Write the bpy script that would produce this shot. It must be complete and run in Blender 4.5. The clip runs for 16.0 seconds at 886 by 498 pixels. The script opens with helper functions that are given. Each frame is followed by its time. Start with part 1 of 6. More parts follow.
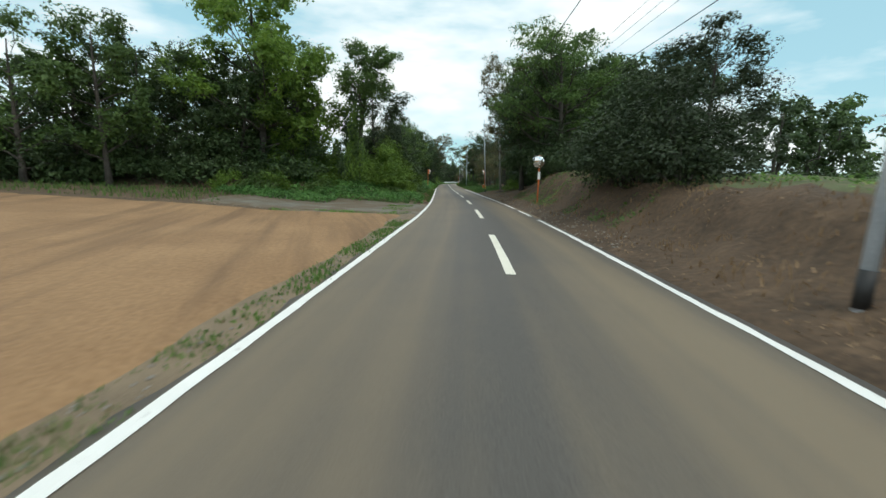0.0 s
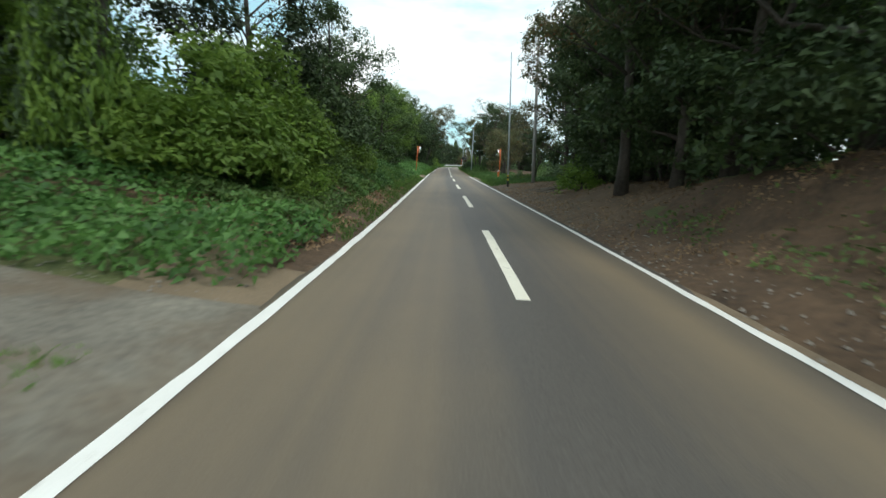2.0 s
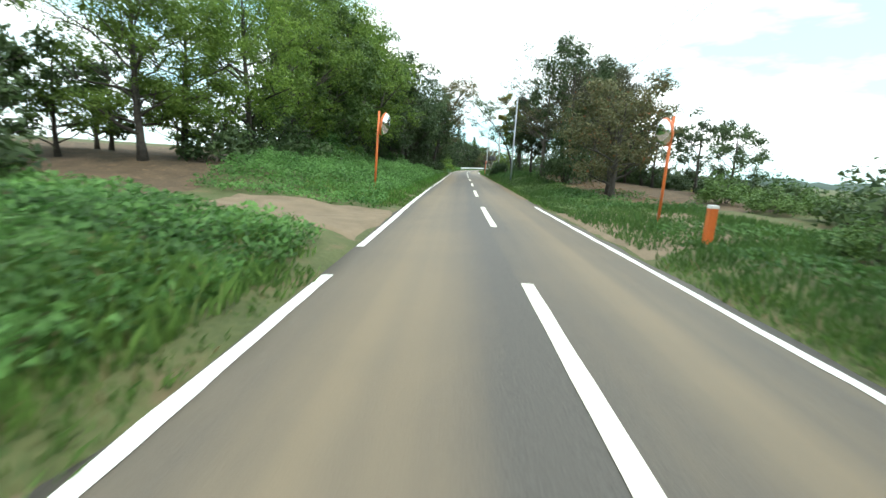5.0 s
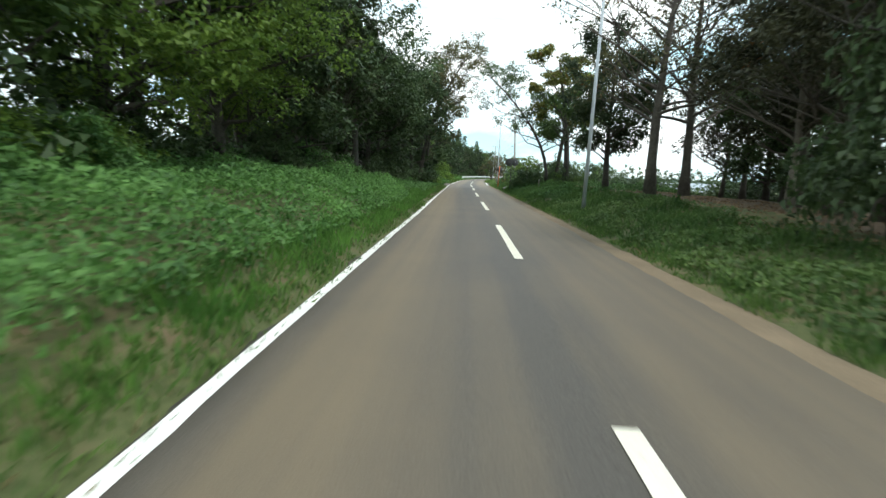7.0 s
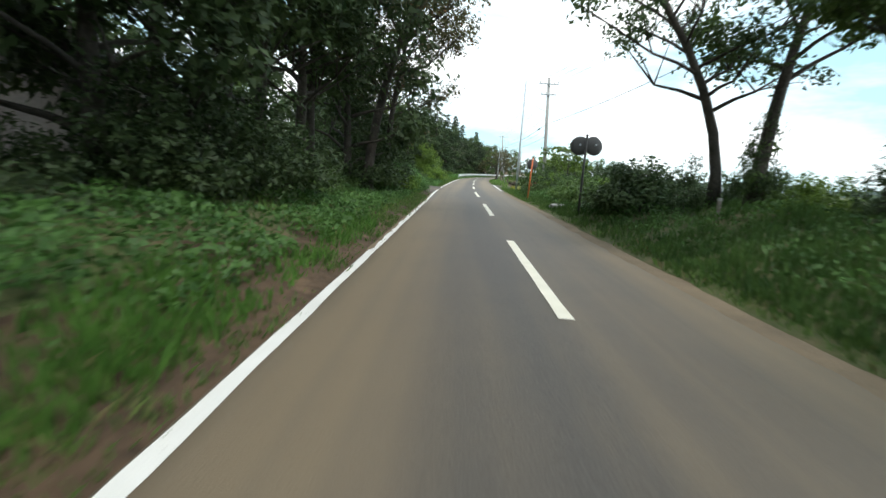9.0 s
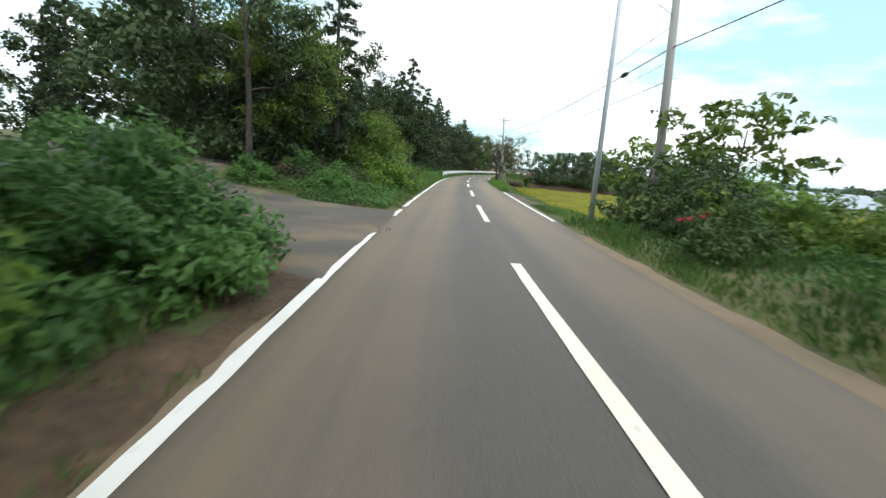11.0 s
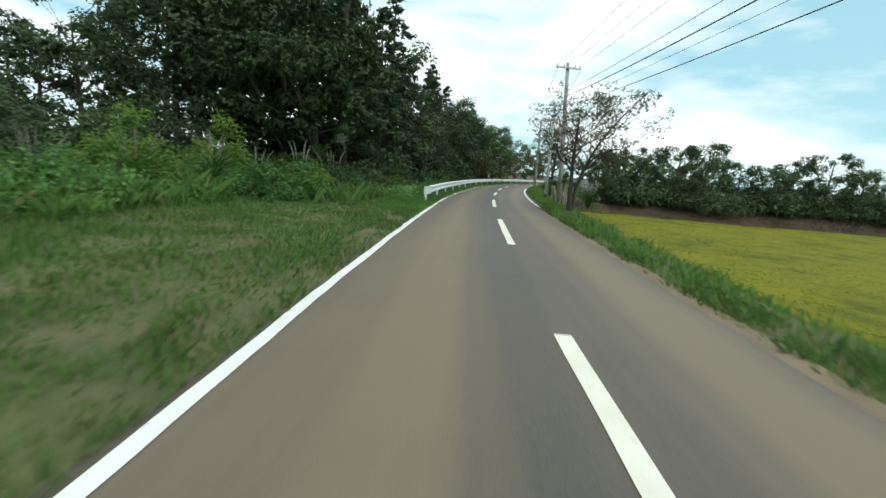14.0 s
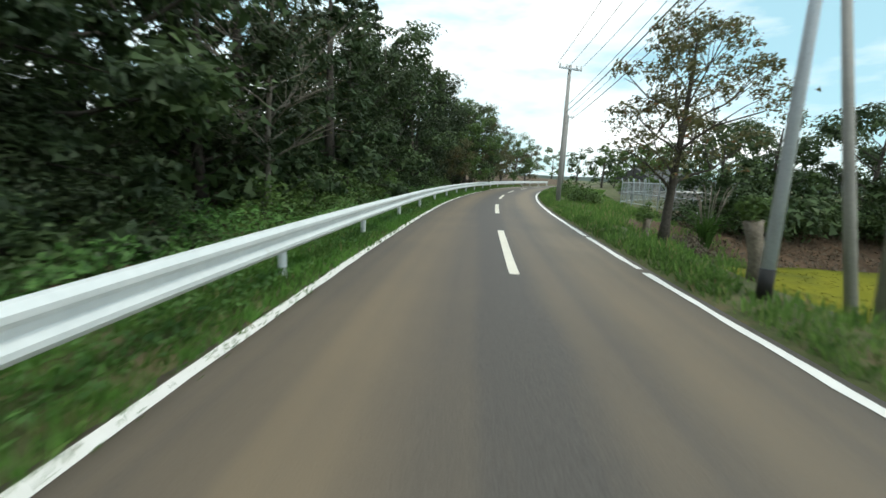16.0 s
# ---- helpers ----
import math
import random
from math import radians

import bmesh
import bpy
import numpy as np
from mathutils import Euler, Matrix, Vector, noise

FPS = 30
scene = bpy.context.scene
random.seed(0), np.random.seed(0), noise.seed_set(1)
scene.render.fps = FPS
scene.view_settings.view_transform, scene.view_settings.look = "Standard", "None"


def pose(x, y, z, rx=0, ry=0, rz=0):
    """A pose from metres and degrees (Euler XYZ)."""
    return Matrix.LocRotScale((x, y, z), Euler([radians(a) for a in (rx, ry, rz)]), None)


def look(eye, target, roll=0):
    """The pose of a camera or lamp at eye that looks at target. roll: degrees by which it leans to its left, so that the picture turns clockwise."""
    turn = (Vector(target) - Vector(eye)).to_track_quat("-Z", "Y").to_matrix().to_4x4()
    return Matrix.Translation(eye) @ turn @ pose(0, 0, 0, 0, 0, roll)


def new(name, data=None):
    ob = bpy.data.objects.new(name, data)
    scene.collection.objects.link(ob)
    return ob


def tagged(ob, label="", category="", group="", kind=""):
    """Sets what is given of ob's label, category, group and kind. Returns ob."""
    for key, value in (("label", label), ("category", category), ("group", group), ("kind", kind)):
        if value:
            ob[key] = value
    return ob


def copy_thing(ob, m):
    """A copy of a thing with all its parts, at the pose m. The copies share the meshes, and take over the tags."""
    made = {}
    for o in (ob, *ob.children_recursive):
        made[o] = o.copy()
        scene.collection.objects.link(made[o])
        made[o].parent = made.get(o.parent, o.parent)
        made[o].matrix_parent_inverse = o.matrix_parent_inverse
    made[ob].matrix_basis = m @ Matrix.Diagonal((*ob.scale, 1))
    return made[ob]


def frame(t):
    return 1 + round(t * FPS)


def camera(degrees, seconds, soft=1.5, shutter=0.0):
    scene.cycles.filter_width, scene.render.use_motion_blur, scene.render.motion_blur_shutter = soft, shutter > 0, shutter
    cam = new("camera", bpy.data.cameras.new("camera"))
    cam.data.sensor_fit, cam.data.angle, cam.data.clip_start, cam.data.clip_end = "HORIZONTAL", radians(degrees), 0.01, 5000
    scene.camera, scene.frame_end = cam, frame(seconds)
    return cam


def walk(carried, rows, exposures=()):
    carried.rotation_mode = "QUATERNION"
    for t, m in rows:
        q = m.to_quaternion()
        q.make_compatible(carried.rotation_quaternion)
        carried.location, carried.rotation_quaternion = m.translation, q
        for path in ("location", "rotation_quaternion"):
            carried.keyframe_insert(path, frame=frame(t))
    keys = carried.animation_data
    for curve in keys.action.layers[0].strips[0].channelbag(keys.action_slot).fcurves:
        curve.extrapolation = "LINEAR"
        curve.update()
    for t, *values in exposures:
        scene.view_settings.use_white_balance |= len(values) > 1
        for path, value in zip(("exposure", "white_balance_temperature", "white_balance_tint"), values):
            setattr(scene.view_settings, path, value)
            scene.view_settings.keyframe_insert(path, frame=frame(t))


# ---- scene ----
cam = camera(90.1, 16.0, soft=1.5, shutter=0.2)
# seconds, the eye, and its turn in degrees: to the left, up, and leaning to its left
PATH = [
    (0, (-1.666, -7.653, 1.396), (-0.24, -8.87, 0.94)),
    (0.5, (-1.385, -2.303, 1.396), (-0.40, -9.50, 1.84)),
    (1, (-1.138, 3.196, 1.396), (-0.73, -10.18, 1.89)),
    (1.5, (-0.940, 8.695, 1.396), (-0.53, -10.84, 2.07)),
    (2, (-0.838, 14.379, 1.396), (-0.32, -11.07, 3.01)),
    (2.5, (-0.776, 20.018, 1.396), (0.27, -11.26, 3.31)),
    (3, (-0.750, 25.850, 1.396), (0.93, -11.20, 3.93)),
    (3.5, (-0.762, 31.485, 1.396), (1.35, -11.01, 4.03)),
    (4, (-0.824, 37.071, 1.396), (1.50, -11.05, 4.28)),
    (6.5, (-1.093, 65.890, 1.396), (1.80, -10.22, 2.20)),
    (7, (-1.106, 71.490, 1.396), (1.88, -9.88, 2.58)),
    (7.5, (-1.105, 76.849, 1.396), (2.26, -9.76, 2.48)),
    (8, (-1.072, 82.867, 1.396), (2.29, -9.77, 2.55)),
    (8.5, (-1.165, 88.673, 1.396), (1.41, -10.07, 4.07)),
    (9, (-1.186, 94.653, 1.396), (1.11, -10.31, 3.81)),
    (11.5, (-1.044, 122.666, 1.396), (-1.31, -10.76, 4.39)),
    (12, (-0.889, 128.081, 1.396), (-1.27, -10.57, 4.65)),
    (12.5, (-0.641, 133.628, 1.396), (-1.08, -10.40, 4.35)),
    (13, (-0.456, 138.985, 1.396), (-0.76, -10.36, 3.97)),
    (13.5, (-0.299, 144.403, 1.396), (-0.85, -10.08, 5.36)),
    (14, (-0.018, 150.023, 1.396), (-0.49, -10.13, 4.07)),
    (14.5, (0.374, 155.695, 1.396), (-0.25, -10.17, 2.34)),
    (15, (0.832, 161.264, 1.396), (-0.21, -9.97, 1.09)),
    (15.5, (1.349, 167.040, 1.396), (-1.21, -10.08, 1.80)),
    (16, (1.878, 172.576, 1.396), (-3.41, -9.88, 2.73)),
]
EXPOSURES = [(0, -0.36, 6500, 5), (1.5, -0.18, 6500, 5), (2.6, -0.06, 6500, 5), (3.0, 0.28, 6500, 4), (3.4, 0.6, 6500, 3), (4.2, 0.8, 6500, 3), (6.5, 0.25, 6500, 5), (8, 0.24, 6500, 6), (9, 0.18, 6550, 9), (11.5, 0.1, 6600, 11), (12.5, -0.22, 6500, 4), (14, -0.26, 6450, 3), (16, -0.14, 6600, 6)]


def pose_of(eye, ang):
    """The camera's pose from its place, its heading, its tilt and its lean."""
    turn, tilt, lean = ang
    a, b = radians(turn), radians(tilt)
    ahead = Vector((-math.sin(a) * math.cos(b), math.cos(a) * math.cos(b), math.sin(b)))
    return look(eye, Vector(eye) + 2 * ahead, lean)


walk(cam, [(t, pose_of(eye, ang)) for t, eye, ang in PATH], EXPOSURES)

# ---------------------------------------------------------------- light
world = bpy.data.worlds.new("world")
scene.world = world
world.use_nodes = True
wn, wl = world.node_tree.nodes, world.node_tree.links
wn.clear()
w_out = wn.new("ShaderNodeOutputWorld")
w_bg = wn.new("ShaderNodeBackground")
w_sky = wn.new("ShaderNodeTexSky")
w_sky.sky_type = "NISHITA"
w_sky.sun_disc = False
SUN_ELEVATION, SUN_AZIMUTH = 58.0, 150.0
w_sky.sun_elevation = radians(SUN_ELEVATION)
w_sky.sun_rotation = radians(SUN_AZIMUTH)
w_co = wn.new("ShaderNodeTexCoord")
w_map = wn.new("ShaderNodeMapping")
w_map.inputs["Scale"].default_value = (1.0, 1.0, 3.2)
w_noise = wn.new("ShaderNodeTexNoise")
w_noise.inputs["Scale"].default_value = 2.1
w_noise.inputs["Detail"].default_value = 6.0
w_noise.inputs["Roughness"].default_value = 0.55
w_ramp = wn.new("ShaderNodeValToRGB")
w_ramp.color_ramp.elements[0].position = 0.38
w_ramp.color_ramp.elements[1].position = 0.57
w_ramp.color_ramp.elements[0].color = (0.0, 0.0, 0.0, 1)
w_mix = wn.new("ShaderNodeMixRGB")
w_mix.inputs["Color2"].default_value = (9.6, 9.9, 10.1, 1)
w_bg.inputs["Strength"].default_value = 0.15
wl.new(w_co.outputs["Generated"], w_map.inputs["Vector"])
wl.new(w_map.outputs["Vector"], w_noise.inputs["Vector"])
wl.new(w_noise.outputs["Fac"], w_ramp.inputs["Fac"])
wl.new(w_ramp.outputs["Color"], w_mix.inputs["Fac"])
w_haze = wn.new("ShaderNodeMixRGB")
w_haze.inputs["Fac"].default_value = 0.62
w_haze.inputs["Color2"].default_value = (4.6, 7.8, 8.8, 1)
wl.new(w_sky.outputs["Color"], w_haze.inputs["Color1"])
wl.new(w_haze.outputs["Color"], w_mix.inputs["Color1"])
wl.new(w_mix.outputs["Color"], w_bg.inputs["Color"])
wl.new(w_bg.outputs["Background"], w_out.inputs["Surface"])

sun_data = bpy.data.lights.new("sun", "SUN")
sun_data.energy, sun_data.angle, sun_data.color = 1.5, radians(12), (1.0, 0.97, 0.92)
sun = new("sun", sun_data)
_az, _el = radians(SUN_AZIMUTH), radians(SUN_ELEVATION)
sun.matrix_world = look((60 * math.sin(_az) * math.cos(_el), 90 + 60 * math.cos(_az) * math.cos(_el), 60 * math.sin(_el)), (0, 90, 0))


# ---------------------------------------------------------------- materials
def node_mat(name):
    m = bpy.data.materials.new(name)
    m.use_nodes = True
    nt = m.node_tree
    return m, nt.nodes, nt.links, nt.nodes["Principled BSDF"]


def rough_mat(name, dark, light, fine=40.0, coarse=1.2, rough=0.85, bump=0.3, metal=0.0, patch=None, patch_at=(0.5, 0.6), patch_scale=0.5, along=""):
    """A surface with grain and larger stains; patch: a third colour in spots of its own."""
    m, nd, lk, bsdf = node_mat(name)
    co = nd.new("ShaderNodeTexCoord")
    n1 = nd.new("ShaderNodeTexNoise")
    n1.inputs["Scale"].default_value, n1.inputs["Detail"].default_value = fine, 5
    n2 = nd.new("ShaderNodeTexNoise")
    n2.inputs["Scale"].default_value, n2.inputs["Detail"].default_value = coarse, 4
    lk.new(co.outputs["Object"], n1.inputs["Vector"])
    lk.new(co.outputs["Object"], n2.inputs["Vector"])
    add = nd.new("ShaderNodeMath")
    add.operation = "MULTIPLY_ADD"
    add.inputs[1].default_value = 0.5
    half = nd.new("ShaderNodeMath")
    half.operation = "MULTIPLY"
    half.inputs[1].default_value = 0.5
    lk.new(n2.outputs["Fac"], half.inputs[0])
    lk.new(n1.outputs["Fac"], add.inputs[0])
    lk.new(half.outputs[0], add.inputs[2])
    ramp = nd.new("ShaderNodeValToRGB")
    ramp.color_ramp.elements[0].position, ramp.color_ramp.elements[1].position = 0.33, 0.67
    ramp.color_ramp.elements[0].color, ramp.color_ramp.elements[1].color = (*dark, 1), (*light, 1)
    lk.new(add.outputs[0], ramp.inputs["Fac"])
    colour = ramp.outputs["Color"]
    if patch:
        n3 = nd.new("ShaderNodeTexNoise")
        n3.inputs["Scale"].default_value, n3.inputs["Detail"].default_value = patch_scale, 7
        n3.inputs["Roughness"].default_value = 0.62
        if along:
            uv = nd.new("ShaderNodeUVMap")
            uv.uv_map = along
            lk.new(uv.outputs["UV"], n3.inputs["Vector"])
        else:
            lk.new(co.outputs["Object"], n3.inputs["Vector"])
        r3 = nd.new("ShaderNodeValToRGB")
        r3.color_ramp.elements[0].position, r3.color_ramp.elements[1].position = patch_at
        lk.new(n3.outputs["Fac"], r3.inputs["Fac"])
        mix = nd.new("ShaderNodeMixRGB")
        mix.inputs["Color2"].default_value = (*patch, 1)
        lk.new(r3.outputs["Color"], mix.inputs["Fac"])
        lk.new(colour, mix.inputs["Color1"])
        colour = mix.outputs["Color"]
    lk.new(colour, bsdf.inputs["Base Color"])
    bsdf.inputs["Roughness"].default_value, bsdf.inputs["Metallic"].default_value = rough, metal
    bp = nd.new("ShaderNodeBump")
    bp.inputs["Strength"].default_value, bp.inputs["Distance"].default_value = bump, 0.03
    lk.new(n1.outputs["Fac"], bp.inputs["Height"])
    lk.new(bp.outputs["Normal"], bsdf.inputs["Normal"])
    return m


def leaf_mat(name, dark, light, glow=0.35, old=None):
    """Leaves: each one with its own tone, each plant with its own cast; thin enough to let light through."""
    m, nd, lk, bsdf = node_mat(name)
    geo, info = nd.new("ShaderNodeNewGeometry"), nd.new("ShaderNodeObjectInfo")
    mix = nd.new("ShaderNodeValToRGB")
    mix.color_ramp.elements[0].color, mix.color_ramp.elements[1].color = (*dark, 1), (*light, 1)
    if old:
        mix.color_ramp.elements[1].position = 0.93
        e = mix.color_ramp.elements.new(0.97)
        e.color = (*old, 1)
    co, spray = nd.new("ShaderNodeTexCoord"), nd.new("ShaderNodeTexNoise")
    spray.inputs["Scale"].default_value, spray.inputs["Detail"].default_value = 0.9, 3
    lk.new(co.outputs["Object"], spray.inputs["Vector"])
    blend = nd.new("ShaderNodeMath")
    blend.operation = "MULTIPLY_ADD"
    blend.inputs[1].default_value, blend.use_clamp = 1.7, True
    shift = nd.new("ShaderNodeMath")
    shift.operation = "MULTIPLY_ADD"
    shift.inputs[1].default_value, shift.inputs[2].default_value = 0.6, -0.65
    lk.new(geo.outputs["Random Per Island"], shift.inputs[0])
    lk.new(spray.outputs["Fac"], blend.inputs[0])
    lk.new(shift.outputs[0], blend.inputs[2])
    lk.new(blend.outputs[0] if not old else geo.outputs["Random Per Island"], mix.inputs["Fac"])
    hsv = nd.new("ShaderNodeHueSaturation")
    rng = nd.new("ShaderNodeMapRange")
    rng.inputs["To Min"].default_value, rng.inputs["To Max"].default_value = 0.75, 1.25
    lk.new(info.outputs["Random"], rng.inputs["Value"])
    lk.new(rng.outputs["Result"], hsv.inputs["Value"])
    lk.new(mix.outputs["Color"], hsv.inputs["Color"])
    lk.new(hsv.outputs["Color"], bsdf.inputs["Base Color"])
    bsdf.inputs["Roughness"].default_value = 0.55
    bsdf.inputs["Specular IOR Level"].default_value = 0.35
    tr = nd.new("ShaderNodeBsdfTranslucent")
    lk.new(hsv.outputs["Color"], tr.inputs["Color"])
    ms = nd.new("ShaderNodeMixShader")
    ms.inputs["Fac"].default_value = glow
    out = nd["Material Output"]
    lk.new(bsdf.outputs["BSDF"], ms.inputs[1])
    lk.new(tr.outputs["BSDF"], ms.inputs[2])
    lk.new(ms.outputs["Shader"], out.inputs["Surface"])
    return m


def plain_mat(name, colour, rough=0.5, metal=0.0, var=0.15):
    return rough_mat(name, tuple(v * (1 - var) for v in colour), tuple(min(1, v * (1 + var)) for v in colour), 25, 2.0, rough, 0.05, metal)


def asphalt_mat():
    """Worn asphalt: speckled aggregate, tan dust where wheels do not sweep it, faint seams and blotches."""
    m, nd, lk, bsdf = node_mat("asphalt")
    co, uv = nd.new("ShaderNodeTexCoord"), nd.new("ShaderNodeUVMap")
    uv.uv_map = "track"

    def tex(src, scale, detail, rough=0.5):
        n = nd.new("ShaderNodeTexNoise")
        n.inputs["Scale"].default_value, n.inputs["Detail"].default_value, n.inputs["Roughness"].default_value = scale, detail, rough
        lk.new(src, n.inputs["Vector"])
        return n.outputs["Fac"]

    def calc(op, a, b=0.0, c=0.0):
        n = nd.new("ShaderNodeMath")
        n.operation = op
        for i, v in enumerate((a, b, c)):
            if isinstance(v, float):
                n.inputs[i].default_value = v
            else:
                lk.new(v, n.inputs[i])
        return n.outputs[0]

    def ramp(src, stops):
        n = nd.new("ShaderNodeValToRGB")
        n.color_ramp.elements[0].position, n.color_ramp.elements[0].color = stops[0][0], (*stops[0][1], 1)
        n.color_ramp.elements[1].position, n.color_ramp.elements[1].color = stops[-1][0], (*stops[-1][1], 1)
        lk.new(src, n.inputs["Fac"])
        return n.outputs["Color"]

    obj, trk = co.outputs["Object"], uv.outputs["UV"]
    grain, blotch, streak, wide = tex(obj, 70.0, 4), tex(obj, 0.55, 5, 0.6), tex(trk, 1.3, 3), tex(obj, 0.07, 2)
    sep = nd.new("ShaderNodeSeparateXYZ")
    lk.new(trk, sep.inputs["Vector"])
    lane = calc("COSINE", calc("MULTIPLY_ADD", sep.outputs["X"], 2.7, 0.45))
    fac = calc("MULTIPLY_ADD", lane, -0.15, streak)
    fac = calc("MULTIPLY_ADD", calc("SUBTRACT", blotch, 0.5), 0.24, fac)
    fac = calc("MULTIPLY_ADD", calc("SUBTRACT", tex(trk, 7.0, 2), 0.5), 0.13, fac)
    fac = calc("MULTIPLY_ADD", calc("SUBTRACT", wide, 0.5), 0.35, fac)
    place = nd.new("ShaderNodeSeparateXYZ")
    lk.new(obj, place.inputs["Vector"])
    # more soil is carried onto some stretches
    for y0, y1, a, b in ((122.0, 142.0, 0.0, 0.09), (160.0, 172.0, 0.0, -0.10), (48.0, 66.0, 0.0, 0.06), (98.0, 112.0, 0.0, -0.06)):
        rng = nd.new("ShaderNodeMapRange")
        for key, val in (("From Min", y0), ("From Max", y1), ("To Min", a), ("To Max", b)):
            rng.inputs[key].default_value = val
        lk.new(place.outputs["Y"], rng.inputs["Value"])
        fac = calc("ADD", fac, rng.outputs["Result"])
    stone = ramp(grain, ((0.3, (0.055, 0.049, 0.043)), (0.72, (0.116, 0.103, 0.089))))
    dust = ramp(fac, ((0.36, (0, 0, 0)), (0.80, (1, 1, 1))))
    mix = nd.new("ShaderNodeMixRGB")
    mix.inputs["Color2"].default_value = (0.192, 0.149, 0.097, 1)
    lk.new(dust, mix.inputs["Fac"])
    lk.new(stone, mix.inputs["Color1"])
    lk.new(mix.outputs["Color"], bsdf.inputs["Base Color"])
    bsdf.inputs["Roughness"].default_value = 0.65
    bsdf.inputs["Specular IOR Level"].default_value = 0.45
    bp = nd.new("ShaderNodeBump")
    bp.inputs["Strength"].default_value, bp.inputs["Distance"].default_value = 0.3, 0.012
    lk.new(grain, bp.inputs["Height"])
    lk.new(bp.outputs["Normal"], bsdf.inputs["Normal"])
    return m


M_ASPHALT = asphalt_mat()
M_SIDE_ASPHALT = rough_mat("old_asphalt", (0.062, 0.055, 0.048), (0.125, 0.112, 0.094), 60, 0.6, 0.9, 0.35, patch=(0.20, 0.145, 0.09), patch_at=(0.48, 0.72))
M_CONCRETE = rough_mat("old_concrete", (0.11, 0.10, 0.082), (0.24, 0.22, 0.175), 12, 0.9, 0.9, 0.5, patch=(0.13, 0.095, 0.06), patch_at=(0.40, 0.57), patch_scale=0.4)
M_PAINT = rough_mat("road_paint", (0.76, 0.75, 0.71), (0.88, 0.87, 0.83), 60, 3.0, 0.6, 0.15, patch=(0.30, 0.27, 0.23), patch_at=(0.64, 0.78), patch_scale=7.0)
M_CREAM = rough_mat("centre_paint", (0.70, 0.66, 0.55), (0.86, 0.82, 0.70), 60, 3.0, 0.6, 0.15, patch=(0.2, 0.17, 0.14), patch_at=(0.64, 0.76), patch_scale=6.0)
M_DIRT = rough_mat("bare_orange_soil", (0.21, 0.115, 0.052), (0.36, 0.215, 0.105), 14, 0.35, 0.95, 0.5, patch=(0.15, 0.085, 0.042), patch_at=(0.48, 0.70), patch_scale=1.0, along="track")
M_BANK = rough_mat("bank_soil", (0.040, 0.025, 0.014), (0.122, 0.076, 0.043), 9, 1.1, 0.95, 1.0, patch=(0.17, 0.108, 0.062), patch_at=(0.58, 0.72), patch_scale=1.6)
M_LITTER = rough_mat("leaf_litter", (0.055, 0.038, 0.021), (0.150, 0.100, 0.058), 16, 1.5, 0.95, 0.9, patch=(0.2, 0.13, 0.075), patch_at=(0.58, 0.68), patch_scale=4.0)
M_GROUND = rough_mat("grassy_soil", (0.050, 0.066, 0.020), (0.115, 0.125, 0.045), 14, 0.8, 0.95, 0.8, patch=(0.14, 0.105, 0.055), patch_at=(0.52, 0.68), patch_scale=1.6)
M_RICE = rough_mat("ripe_rice_bed", (0.130, 0.138, 0.014), (0.215, 0.205, 0.020), 7, 0.45, 0.9, 0.5, patch=(0.080, 0.095, 0.018), patch_at=(0.50, 0.72), patch_scale=0.55)
M_RICE.node_tree.nodes["Principled BSDF"].inputs["Specular IOR Level"].default_value = 0.1
M_GRAVEL = rough_mat("roadside_gravel", (0.055, 0.047, 0.032), (0.15, 0.125, 0.088), 45, 1.0, 0.95, 0.8)
M_DUST = rough_mat("tan_roadside_dust", (0.135, 0.100, 0.064), (0.25, 0.187, 0.12), 40, 1.5, 0.95, 0.4)
M_BARK = rough_mat("bark", (0.032, 0.028, 0.024), (0.095, 0.084, 0.070), 14, 2.5, 0.9, 0.9)
M_MID_BARK = rough_mat("grey_bark", (0.060, 0.052, 0.043), (0.155, 0.138, 0.115), 14, 2.5, 0.9, 0.8)
M_PALE_BARK = rough_mat("pale_bark", (0.13, 0.115, 0.095), (0.27, 0.245, 0.205), 14, 2.5, 0.9, 0.7)
M_LEAF = leaf_mat("broad_leaves", (0.045, 0.092, 0.024), (0.145, 0.230, 0.060), 0.34)
M_LEAF_DARK = leaf_mat("dark_leaves", (0.028, 0.056, 0.022), (0.092, 0.142, 0.050), 0.28)
# Evergreen leaves, darkened so the tone carries shade on bank and wood.
M_LEAF_SHADE = leaf_mat("shade_dark_leaves", (0.020, 0.036, 0.016), (0.060, 0.092, 0.034), 0.25)
M_LEAF_LIGHT = leaf_mat("fresh_leaves", (0.075, 0.145, 0.025), (0.21, 0.32, 0.055), 0.48)
M_LEAF_YELLOW = leaf_mat("yellowing_leaves", (0.08, 0.10, 0.018), (0.25, 0.25, 0.045), 0.4, (0.24, 0.12, 0.03))
M_LEAF_DULL = leaf_mat("autumn_leaves", (0.06, 0.068, 0.030), (0.15, 0.145, 0.065), 0.35, (0.18, 0.08, 0.03))
M_CEDAR = leaf_mat("conifer_needles", (0.022, 0.046, 0.020), (0.066, 0.105, 0.040), 0.3)
M_LEAF_DUSK = leaf_mat("dusky_leaves", (0.030, 0.036, 0.020), (0.095, 0.098, 0.050), 0.28)
M_WEED = leaf_mat("weed_leaves", (0.040, 0.108, 0.026), (0.160, 0.320, 0.082), 0.42)
M_GRASS = leaf_mat("grass_blades", (0.064, 0.136, 0.030), (0.170, 0.285, 0.068), 0.35, (0.28, 0.24, 0.12))
# Darker copy of the grass; shade beneath the trees put into its tone.
M_SHADE_GRASS = leaf_mat("shade_toned_grass", (0.036, 0.085, 0.022), (0.110, 0.195, 0.050), 0.35)
